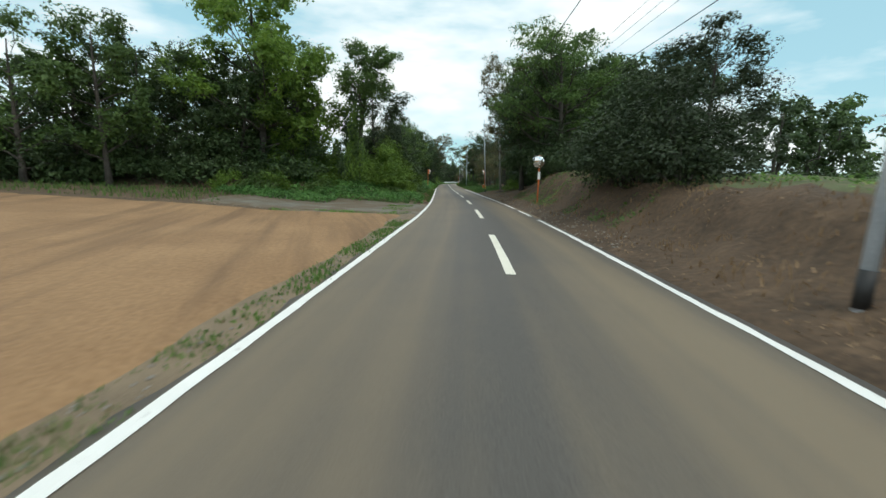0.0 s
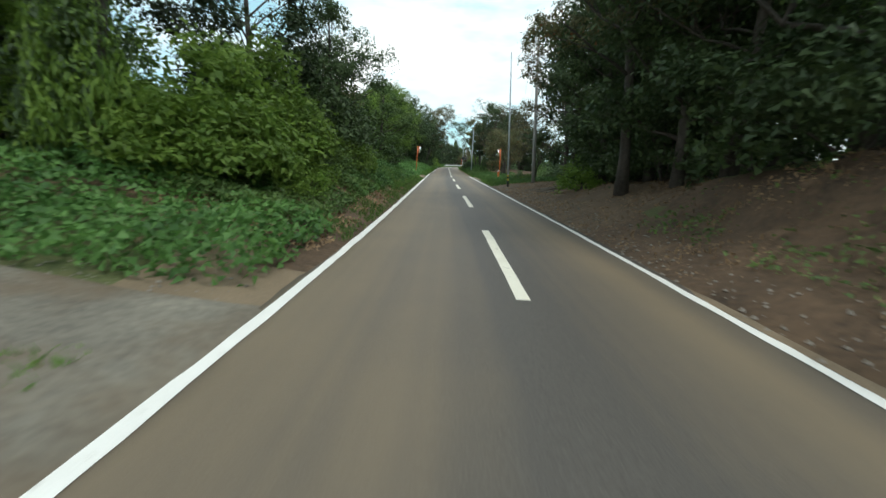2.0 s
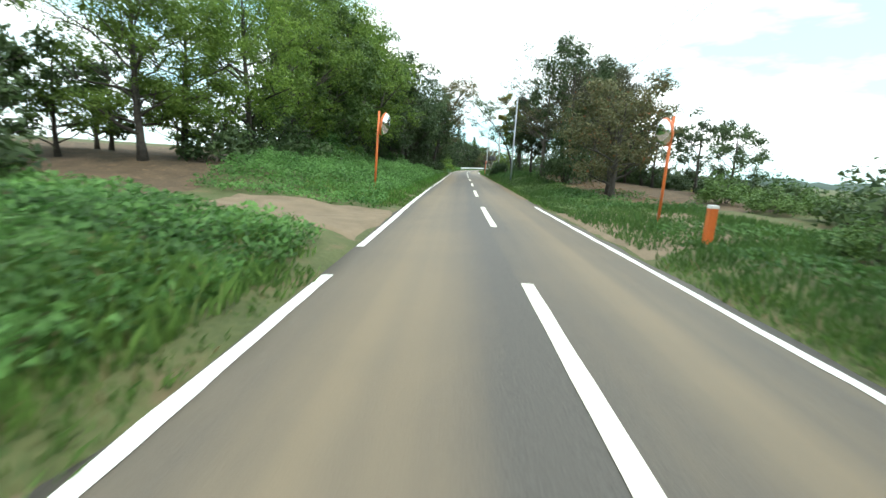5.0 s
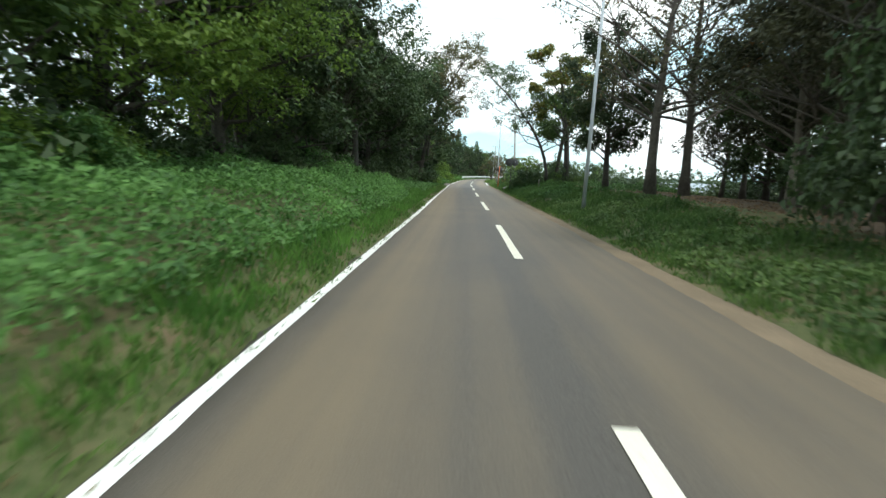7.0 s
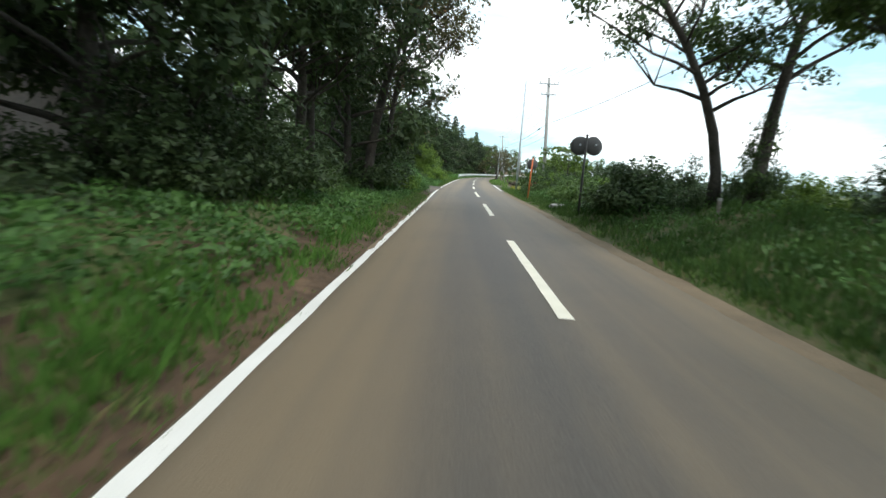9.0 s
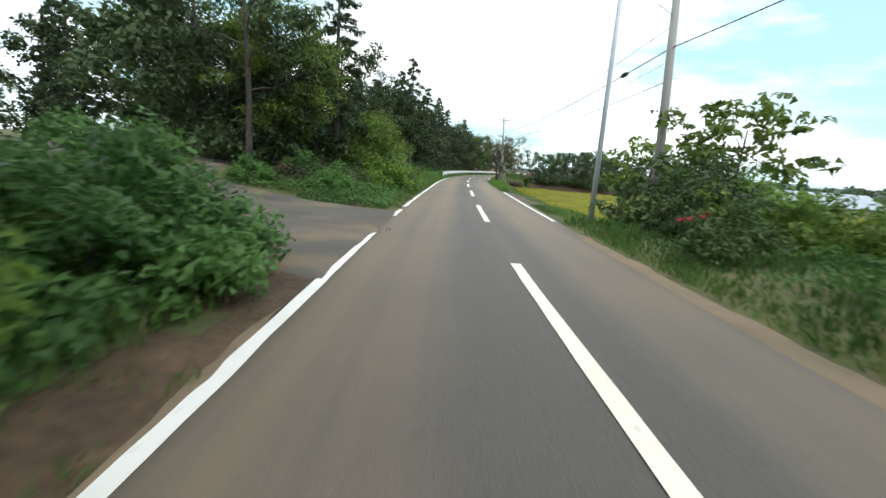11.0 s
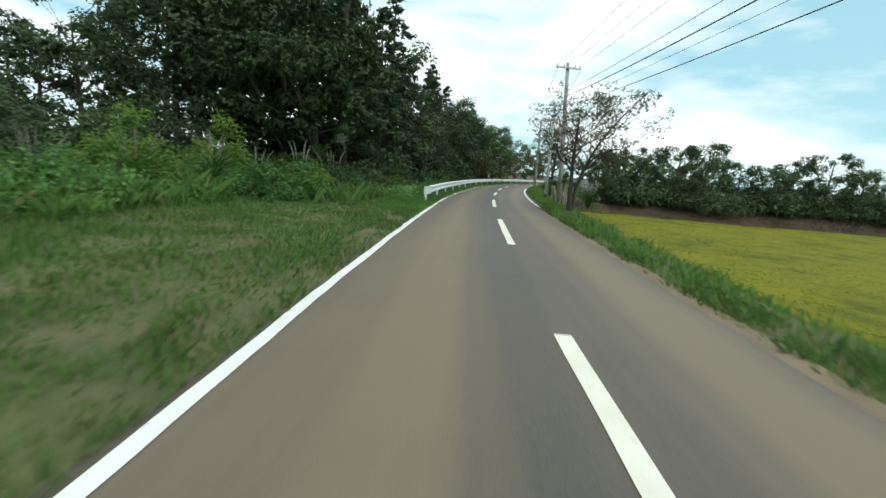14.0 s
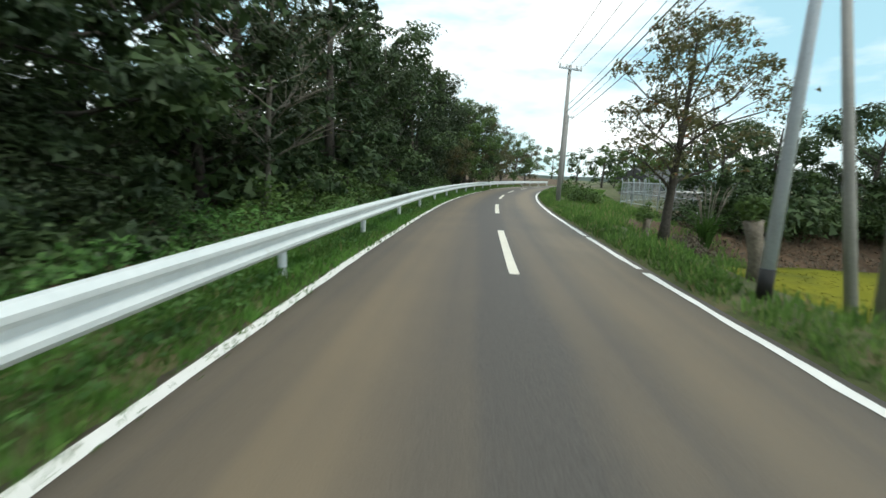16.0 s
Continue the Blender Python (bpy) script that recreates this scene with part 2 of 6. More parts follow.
M_LUSH = leaf_mat("lush_grass", (0.052, 0.135, 0.024), (0.140, 0.290, 0.056), 0.4)
# Tone between broad and fresh leaves; sunlight on shrubs put into the colour.
M_LEAF_MID = leaf_mat("sunlit_shrub_leaves", (0.064, 0.125, 0.024), (0.215, 0.315, 0.056), 0.45)
M_RICE_EAR = leaf_mat("rice_ears", (0.135, 0.148, 0.016), (0.235, 0.225, 0.022), 0.4)
M_RED = plain_mat("lily_red", (0.38, 0.025, 0.022), 0.5)
M_BRUSH = leaf_mat("dry_brush", (0.042, 0.036, 0.024), (0.125, 0.100, 0.066), 0.15)
M_DEAD = leaf_mat("fallen_leaves", (0.14, 0.085, 0.045), (0.36, 0.24, 0.13), 0.1)
M_ORANGE = plain_mat("orange_paint", (0.62, 0.15, 0.035), 0.45)
M_GALV = rough_mat("galvanised_steel", (0.42, 0.47, 0.52), (0.58, 0.63, 0.68), 30, 1.5, 0.5, 0.05, 0.15)
M_POLE = rough_mat("pole_concrete", (0.30, 0.30, 0.29), (0.43, 0.42, 0.40), 30, 1.2, 0.85, 0.15)
M_RAIL = rough_mat("rail_white", (0.64, 0.69, 0.69), (0.79, 0.83, 0.82), 12, 1.0, 0.4, 0.05, patch=(0.40, 0.39, 0.36), patch_at=(0.66, 0.78), patch_scale=3.0)
M_BLACK = plain_mat("black_band", (0.02, 0.02, 0.02), 0.6)
M_YELLOW = plain_mat("yellow_band", (0.60, 0.42, 0.03), 0.5)
M_WHITE = plain_mat("white_plate", (0.75, 0.75, 0.73), 0.5, 0, 0.06)
M_GREY_PAINT = plain_mat("dark_grey_back", (0.06, 0.06, 0.06), 0.6)
M_WIRE = plain_mat("wire_black", (0.015, 0.015, 0.017), 0.6)
M_ROCK = rough_mat("boulder_stone", (0.14, 0.125, 0.105), (0.30, 0.27, 0.23), 12, 2.0, 0.9, 0.7)
M_WOOD = rough_mat("weathered_wood", (0.12, 0.10, 0.08), (0.30, 0.26, 0.21), 20, 3.0, 0.9, 0.6)
M_ROOF = rough_mat("blue_grey_roof", (0.30, 0.35, 0.40), (0.46, 0.52, 0.57), 10, 1.0, 0.5, 0.1)
M_WALL = rough_mat("grey_wall", (0.22, 0.21, 0.19), (0.36, 0.34, 0.31), 14, 1.0, 0.85, 0.2)
M_HILL = rough_mat("far_hill_woods", (0.030, 0.055, 0.045), (0.065, 0.095, 0.075), 0.06, 0.01, 1.0, 0.0)
M_MIRROR, _nd, _lk, _b = node_mat("mirror_face")
_b.inputs["Base Color"].default_value, _b.inputs["Metallic"].default_value, _b.inputs["Roughness"].default_value = (0.86, 0.87, 0.87, 1), 1.0, 0.03
M_GLASS, _nd, _lk, _b = node_mat("dark_window_glass")
_b.inputs["Base Color"].default_value, _b.inputs["Roughness"].default_value = (0.02, 0.025, 0.03, 1), 0.08


# ---------------------------------------------------------------- the road's line and the land's height
KNOTS = np.array([-45, -35, -25, -15, -5, 5, 15, 25, 35, 45, 55, 65, 75, 85, 95, 105, 115, 125, 135, 145, 155, 165, 175, 185, 195, 205, 215, 225, 235, 245, 255, 265, 275, 285], float)
LINE = np.array([-3.6, -2.8, -2.1, -1.4, -0.82, -0.30, 0.01, 0.11, 0.06, 0.0, -0.05, -0.12, -0.09, 0.0, 0.0, 0.03, 0.09, 0.13, 0.40, 0.80, 1.21, 1.90, 2.83, 4.19, 5.90, 8.2, 11.2, 14.9, 19.6, 25.5, 32, 39, 46.5, 54.5])
WL, WR, CROWN = 2.58, 2.24, 0.041


def cx(y):
    """x of the road's middle at y, gliding through the knots."""
    y = np.clip(np.asarray(y, float), -34.9, 274.9)
    u = (y + 45) / 10
    i = u.astype(int)
    s = u - i
    a, b, d, e = LINE[i - 1], LINE[i], LINE[i + 1], LINE[i + 2]
    return b + 0.5 * s * (d - a + s * (2 * a - 5 * b + 4 * d - e + s * (3 * (b - d) + e - a)))


def vnoise(x, y, seed=0):
    """Smooth value noise on a lattice, -1 to 1."""
    def h(i, j):
        n = np.sin(i * 127.1 + j * 311.7 + seed * 74.7) * 43758.5453
        return 2 * (n - np.floor(n)) - 1
    x, y = np.asarray(x, float), np.asarray(y, float)
    i, j = np.floor(x), np.floor(y)
    a, b = x - i, y - j
    a, b = a * a * (3 - 2 * a), b * b * (3 - 2 * b)
    return (h(i, j) * (1 - a) + h(i + 1, j) * a) * (1 - b) + (h(i, j + 1) * (1 - a) + h(i + 1, j + 1) * a) * b


# cross-sections of the land: distance out from the paved edge, then heights at each station along the road
OUT = np.array([0, 0.5, 1.5, 3, 6, 10, 30, 120])
LEFT_Y = np.array([-40, 8, 18, 23, 30, 44, 54, 60, 66, 84, 100, 118])
LEFT_Z = np.array([
    [-0.12, -0.12, -0.10, -0.08, -0.05, 0.05, 0.6, 1],
    [-0.12, -0.12, -0.10, -0.08, -0.05, 0.15, 0.9, 1],
    [-0.12, -0.12, -0.10, -0.06, 0.02, 0.4, 1.2, 1],
    [-0.10, 0.05, 0.3, 0.6, 1.0, 1.2, 1.6, 1],
    [-0.08, 0.2, 0.9, 1.5, 1.9, 2.0, 2.2, 1],
    [-0.08, 0.15, 0.7, 1.2, 1.7, 1.9, 2.0, 1],
    [-0.10, 0.0, 0.25, 0.5, 0.8, 1.0, 1.2, 1],
    [-0.12, -0.10, -0.05, 0.0, 0.1, 0.3, 0.9, 1],
    [-0.10, 0.0, 0.2, 0.5, 0.8, 1.0, 1.3, 1],
    [-0.10, 0.05, 0.35, 0.75, 1.0, 1.1, 1.3, 1],
    [-0.10, 0.02, 0.25, 0.5, 0.9, 1.0, 1.3, 1],
    [-0.10, 0.0, 0.1, 0.3, 0.6, 0.8, 1.2, 1]])
LEFT2_Y = np.array([118, 123, 131, 134, 143, 150, 168, 185, 290])
LEFT2_Z = np.array([
    [-0.10, 0.0, 0.1, 0.3, 0.6, 0.8, 1.2, 1],
    [-0.12, -0.11, -0.08, -0.02, 0.1, 0.4, 1.4, 1],
    [-0.12, -0.11, -0.08, -0.02, 0.1, 0.4, 1.4, 1],
    [-0.10, 0.05, 0.3, 0.5, 0.8, 1.0, 1.5, 1],
    [-0.10, 0.05, 0.2, 0.4, 0.6, 0.9, 1.4, 1],
    [-0.12, -0.08, 0.0, 0.1, 0.25, 0.6, 1.2, 1],
    [-0.12, -0.08, -0.02, 0.05, 0.2, 0.5, 1.2, 1],
    [-0.12, -0.08, -0.05, 0.0, 0.4, 0.9, 2.0, 2],
    [-0.12, -0.08, -0.05, 0.0, 0.4, 0.9, 2.0, 2]])
RIGHT_Y = np.array([-40, -4, 6, 20, 28, 40, 48, 60, 66, 90, 104, 118])
RIGHT_Z = np.array([
    [-0.10, 0.02, 0.55, 1.25, 1.35, 1.4, 1.4, 0],
    [-0.10, 0.02, 0.55, 1.25, 1.35, 1.4, 1.4, 0],
    [-0.10, 0.05, 0.65, 1.40, 1.55, 1.6, 1.5, 0],
    [-0.10, 0.05, 0.8, 1.95, 2.2, 2.1, 1.5, 0],
    [-0.10, 0.05, 0.4, 1.0, 1.5, 1.6, 1.2, 0],
    [-0.10, 0.02, 0.2, 0.5, 0.9, 1.0, 0.6, 0],
    [-0.12, -0.05, 0.1, 0.3, 0.4, 0.4, 0.0, -1],
    [-0.12, -0.08, 0.0, 0.1, 0.2, 0.2, -0.2, -1],
    [-0.12, -0.08, 0.0, 0.15, 0.3, 0.3, -0.2, -1],
    [-0.10, 0.0, 0.35, 0.8, 0.9, 0.7, -0.5, -1.5],
    [-0.10, 0.0, 0.4, 0.9, 0.9, 0.4, -0.8, -1.5],
    [-0.10, 0.0, 0.3, 0.6, 0.5, 0.1, -0.8, -1.5]])
RIGHT2_Y = np.array([118, 128, 134, 140, 158, 164, 176, 187.0, 190.2, 197, 290])
RIGHT2_Z = np.array([
    [-0.10, 0.0, 0.3, 0.6, 0.5, 0.1, -0.8, -1.5],
    [-0.10, -0.05, 0.0, 0.1, 0.0, -0.3, -1.2, -1.9],
    [-0.10, -0.10, -0.2, -0.5, -1.3, -1.8, -1.9, -2.4],
    [-0.12, -0.14, -0.35, -0.75, -1.7, -1.9, -2.1, -2.8],
    [-0.12, -0.10, -0.35, -0.8, -1.7, -1.9, -2.1, -2.8],
    [-0.10, -0.02, -0.28, -0.8, -1.7, -1.9, -2.1, -2.8],
    [-0.10, 0.0, -0.1, -0.55, -1.6, -1.9, -2.1, -2.8],
    [-0.10, 0.02, 0.0, -0.35, -1.3, -1.7, -2.0, -2.8],
    [-0.10, 0.02, 0.05, -0.10, -0.5, -0.4, -0.6, -1.6],
    [-0.10, 0.02, 0.05, -0.05, -0.4, -0.3, -0.3, -1.0],
    [-0.10, 0.02, 0.10, 0.10, 0.10, 0.0, -0.5, -1.5]])
# a further station across, 2.2 m out, where the cut bank stands steep
OUT = np.insert(OUT, 3, 2.2)
LEFT_Z, LEFT2_Z, RIGHT_Z, RIGHT2_Z = (np.insert(t, 3, t[:, 2] * 0.53 + t[:, 3] * 0.47, axis=1) for t in (LEFT_Z, LEFT2_Z, RIGHT_Z, RIGHT2_Z))
RIGHT2_Z[3:8, 2], RIGHT2_Z[3:8, 3], RIGHT2_Z[3:8, 4] = (-0.3, -0.16, -0.12, -0.08, -0.02), (-0.6, -0.75, -0.75, -0.7, -0.5), (-1.0, -1.35, -1.35, -1.3, -1.0)
RIGHT_Z[:4, 2], RIGHT_Z[:4, 3] = (0.38, 0.38, 0.42, 0.55), (1.12, 1.12, 1.25, 1.55)
EDGE_L, EDGE_R = WL + 0.17, WR + 0.20


def line_l(y):
    """The edge line's distance from the middle, on the left; it wanders."""
    return np.interp(y, [-10, 5, 10, 20, 40, 60, 72, 82, 92, 125, 160, 175, 190], [2.71, 2.67, 2.56, 2.52, 2.52, 2.55, 2.61, 2.65, 2.60, 2.60, 2.58, 2.60, 2.58])


def edge_l(y):
    """The paved edge on the left."""
    return line_l(y) + 0.10


def edge_r(y):
    """The paved edge on the right, which narrows where the line is lost."""
    return np.interp(y, [44, 64, 72, 118, 128, 132, 145, 150, 168, 172], [EDGE_R, EDGE_R, 2.38, 2.40, 2.24, EDGE_R, EDGE_R, 2.08, 2.08, EDGE_R])


def _section(y, out, ys, zs):
    i = np.clip(np.searchsorted(ys, y) - 1, 0, len(ys) - 2)
    s = np.clip((y - ys[i]) / (ys[i + 1] - ys[i]), 0, 1)
    s = s * s * (3 - 2 * s)
    j = np.clip(np.searchsorted(OUT, out, side="right") - 1, 0, len(OUT) - 2)
    r = np.clip((out - OUT[j]) / (OUT[j + 1] - OUT[j]), 0, 1)
    a = zs[i, j] * (1 - s) + zs[i + 1, j] * s
    b = zs[i, j + 1] * (1 - s) + zs[i + 1, j + 1] * s
    return a * (1 - r) + b * r


def land(y, u):
    """Height of the ground at y along the road and u metres to the right of its middle."""
    y, u = np.broadcast_arrays(np.asarray(y, float), np.asarray(u, float))
    left, right = -u - edge_l(y), u - edge_r(y)
    zl = np.where(y < 118, _section(y, left, LEFT_Y, LEFT_Z), _section(y, left, LEFT2_Y, LEFT2_Z))
    zr = np.where(y < 118, _section(y, right, RIGHT_Y, RIGHT_Z), _section(y, right, RIGHT2_Y, RIGHT2_Z))
    z = np.where(u < 0, zl, zr)
    out = np.maximum(left, right)
    flat = np.where((u < 0) & ((y < 20.5) | ((y > 120) & (y < 132))), 0.15, 1.0)
    lumps = flat * np.clip(out / 1.5, 0, 1) * (0.07 * vnoise(y * 0.9, u * 0.9, 3) + 0.03 * vnoise(y * 2.3, u * 2.3, 5))
    cut = np.clip((27 - y) / 4, 0, 1) * np.clip((out - 0.7) / 0.6, 0, 1) * np.clip((4.5 - out) / 1.5, 0, 1) * (u > 0)
    lumps = lumps + cut * (0.15 * vnoise(y * 1.6, u * 1.6, 13) + 0.09 * vnoise(y * 3.7, u * 3.7, 14))
    return np.where(out < 0, -0.17, z + lumps)


def spot(y, u, dz=0.0):
    return (float(cx(y)) + u, float(y), float(land(y, u)) + dz)


# ---------------------------------------------------------------- mesh helpers
def mesh_of(name, verts, faces, mats, smooth=False, fmat=None):
    """A mesh from arrays; faces all of one size (an array) or a plain list."""
    me = bpy.data.meshes.new(name)
    verts = np.asarray(verts, np.float32).reshape(-1, 3)
    if isinstance(faces, np.ndarray):
        k = faces.shape[1]
        me.vertices.add(len(verts))
        me.vertices.foreach_set("co", verts.ravel())
        me.loops.add(faces.size)
        me.loops.foreach_set("vertex_index", faces.ravel().astype(np.int32))
        me.polygons.add(len(faces))
        me.polygons.foreach_set("loop_start", np.arange(0, faces.size, k, dtype=np.int32))
        me.polygons.foreach_set("loop_total", np.full(len(faces), k, np.int32))
    else:
        me.from_pydata([tuple(v) for v in verts.tolist()], [], faces)
    for m in mats if isinstance(mats, (list, tuple)) else [mats]:
        me.materials.append(m)
    if fmat is not None:
        me.polygons.foreach_set("material_index", np.asarray(fmat, np.int32))
    me.polygons.foreach_set("use_smooth", np.full(len(me.polygons), smooth, bool))
    me.update(calc_edges=True)
    me.validate()
    return me


def thing(name, label, category, at=(0, 0, 0), group="", kind=""):
    """An Empty at the base of a thing, to carry its parts."""
    ob = new(name)
    ob.empty_display_size = 0.2
    ob.location = at
    return tagged(ob, label, category, group, kind)


def part(name, data, parent, label="", m=None):
    ob = new(name, data)
    ob.parent = parent
    if m is not None:
        ob.matrix_local = m
    return tagged(ob, label)


def solid(name, data, label, category, group="", kind="", at=None):
    ob = new(name, data)
    if at is not None:
        ob.matrix_world = at
    return tagged(ob, label, category, group, kind)


def tube(points, radii, sides=8, cap=True):
    """Vertices and faces of a tapered tube along points."""
    pts = [Vector(p) for p in points]
    verts, faces = [], []
    for i, p in enumerate(pts):
        d = (pts[min(i + 1, len(pts) - 1)] - pts[max(i - 1, 0)]).normalized()
        a = d.cross(Vector((0.3, 0.9, 0.1))).normalized()
        b = d.cross(a)
        for k in range(sides):
            w = 2 * math.pi * k / sides
            verts.append(tuple(p + float(radii[i]) * (math.cos(w) * a + math.sin(w) * b)))
    for i in range(len(pts) - 1):
        for k in range(sides):
            q = (k + 1) % sides
            faces.append((i * sides + k, i * sides + q, (i + 1) * sides + q, (i + 1) * sides + k))
    if cap:
        faces.append(tuple(reversed(range(sides))))
        faces.append(tuple(range((len(pts) - 1) * sides, len(pts) * sides)))
    return verts, faces


def joined(pieces):
    verts, faces = [], []
    for v, f in pieces:
        n = len(verts)
        verts += list(v)
        faces += [tuple(i + n for i in g) for g in f]
    return verts, faces


def box(x0, y0, z0, x1, y1, z1):
    v = [(x, y, z) for x in (x0, x1) for y in (y0, y1) for z in (z0, z1)]
    return v, [(0, 1, 3, 2), (4, 6, 7, 5), (0, 4, 5, 1), (2, 3, 7, 6), (0, 2, 6, 4), (1, 5, 7, 3)]


def bevelled(name, pieces, mat, width=0.01, segments=1):
    """Boxes and the like in one mesh, with their edges taken off."""
    v, f = joined(pieces)
    bm = bmesh.new()
    vs = [bm.verts.new(p) for p in v]
    for g in f:
        bm.faces.new([vs[i] for i in g])
    bmesh.ops.recalc_face_normals(bm, faces=bm.faces)
    bmesh.ops.bevel(bm, geom=list(bm.edges), offset=width, segments=segments, affect="EDGES", profile=0.6)
    me = bpy.data.meshes.new(name)
    bm.to_mesh(me)
    bm.free()
    me.materials.append(mat)
    return me


def leaf_quads(pos, nor, size, rng, slim=0.55, fold=0.18):
    """Diamond leaves at pos, facing nor, folded along the middle."""
    n = len(pos)
    nor = nor / (np.linalg.norm(nor, axis=1, keepdims=True) + 1e-9)
    r = rng.normal(size=(n, 3))
    a = r - (r * nor).sum(1, keepdims=True) * nor
    a /= np.linalg.norm(a, axis=1, keepdims=True) + 1e-9
    b = np.cross(nor, a)
    s = size[:, None]
    v = np.empty((n, 4, 3))
    v[:, 0] = pos - a * s * 0.5
    v[:, 1] = pos + b * s * slim * 0.5 + nor * s * fold
    v[:, 2] = pos + a * s * 0.5
    v[:, 3] = pos - b * s * slim * 0.5 + nor * s * fold
    return v.reshape(-1, 3), np.arange(4 * n).reshape(-1, 4)


def leaf_tris(pos, nor, size, rng, slim=0.62):
    """Small pointed leaves, one triangle each, for crowns seen from some way off."""
    n = len(pos)
    nor = nor / (np.linalg.norm(nor, axis=1, keepdims=True) + 1e-9)
    r = rng.normal(size=(n, 3))
    a = r - (r * nor).sum(1, keepdims=True) * nor
    a /= np.linalg.norm(a, axis=1, keepdims=True) + 1e-9
    b = np.cross(nor, a)
    s, k = size[:, None], rng.uniform(-0.25, 0.25, n)[:, None]
    v = np.empty((n, 3, 3))
    v[:, 0] = pos + a * s * 0.62
    v[:, 1] = pos - a * s * (0.38 + k * 0.4) + b * s * slim * 0.5
    v[:, 2] = pos - a * s * (0.38 - k * 0.4) - b * s * slim * 0.5
    return v.reshape(-1, 3), np.arange(3 * n).reshape(-1, 3)


def clump_leaves(clumps, n, size, rng, flat=0.8, inner=0.45, droop=0.0, core=0.0):
    """n leaves over clumps of (x, y, z, radius): thick near each clump's skin; core: the share of them deep within."""
    clumps = np.asarray(clumps, float)
    w = clumps[:, 3] ** 2
    k = rng.choice(len(clumps), n, p=w / w.sum())
    # each clump is a heap of small sprays, most of them on its upper side
    heaps = 8
    away = rng.normal(size=(len(clumps), heaps, 3))
    away /= np.linalg.norm(away, axis=2, keepdims=True)
    away[..., 2] = np.where((away[..., 2] < -0.1) & (rng.random((len(clumps), heaps)) < 0.5), -away[..., 2], away[..., 2])
    spray_c = clumps[:, None, :3] + away * (clumps[:, None, 3] * rng.uniform(0.45, 0.85, (len(clumps), heaps)))[..., None] * np.array([1, 1, flat])
    spray_r = clumps[:, None, 3] * rng.uniform(0.30, 0.52, (len(clumps), heaps))
    q = rng.integers(0, heaps, n)
    d = rng.normal(size=(n, 3))
    d /= np.linalg.norm(d, axis=1, keepdims=True)
    low = (d[:, 2] < -0.2) & (rng.random(n) < 0.6)
    d[low, 2] *= -1
    rad = spray_r[k, q] * (inner + (1 - inner) * rng.random(n) ** 0.5) * (1 + 0.15 * rng.normal(size=n).clip(-1, 2))
    pos = spray_c[k, q] + d * rad[:, None] * np.array([1, 1, flat])
    nor = 0.95 * d + np.array([0, 0, 0.5]) + 0.4 * rng.normal(size=(n, 3))
    nor[:, 2] -= droop * rng.random(n)
    size = size * rng.uniform(0.6, 1.35, n)
    deep = rng.random(n) < core
    pos[deep] = clumps[k[deep], :3] + d[deep] * (clumps[k[deep], 3] * rng.uniform(0.05, 0.55, deep.sum()))[:, None]
    size[deep] = np.minimum(clumps[k[deep], 3] * rng.uniform(0.3, 0.5, deep.sum()), 1.5 * size[deep])
    return leaf_tris(pos, nor, 1.12 * size, rng)


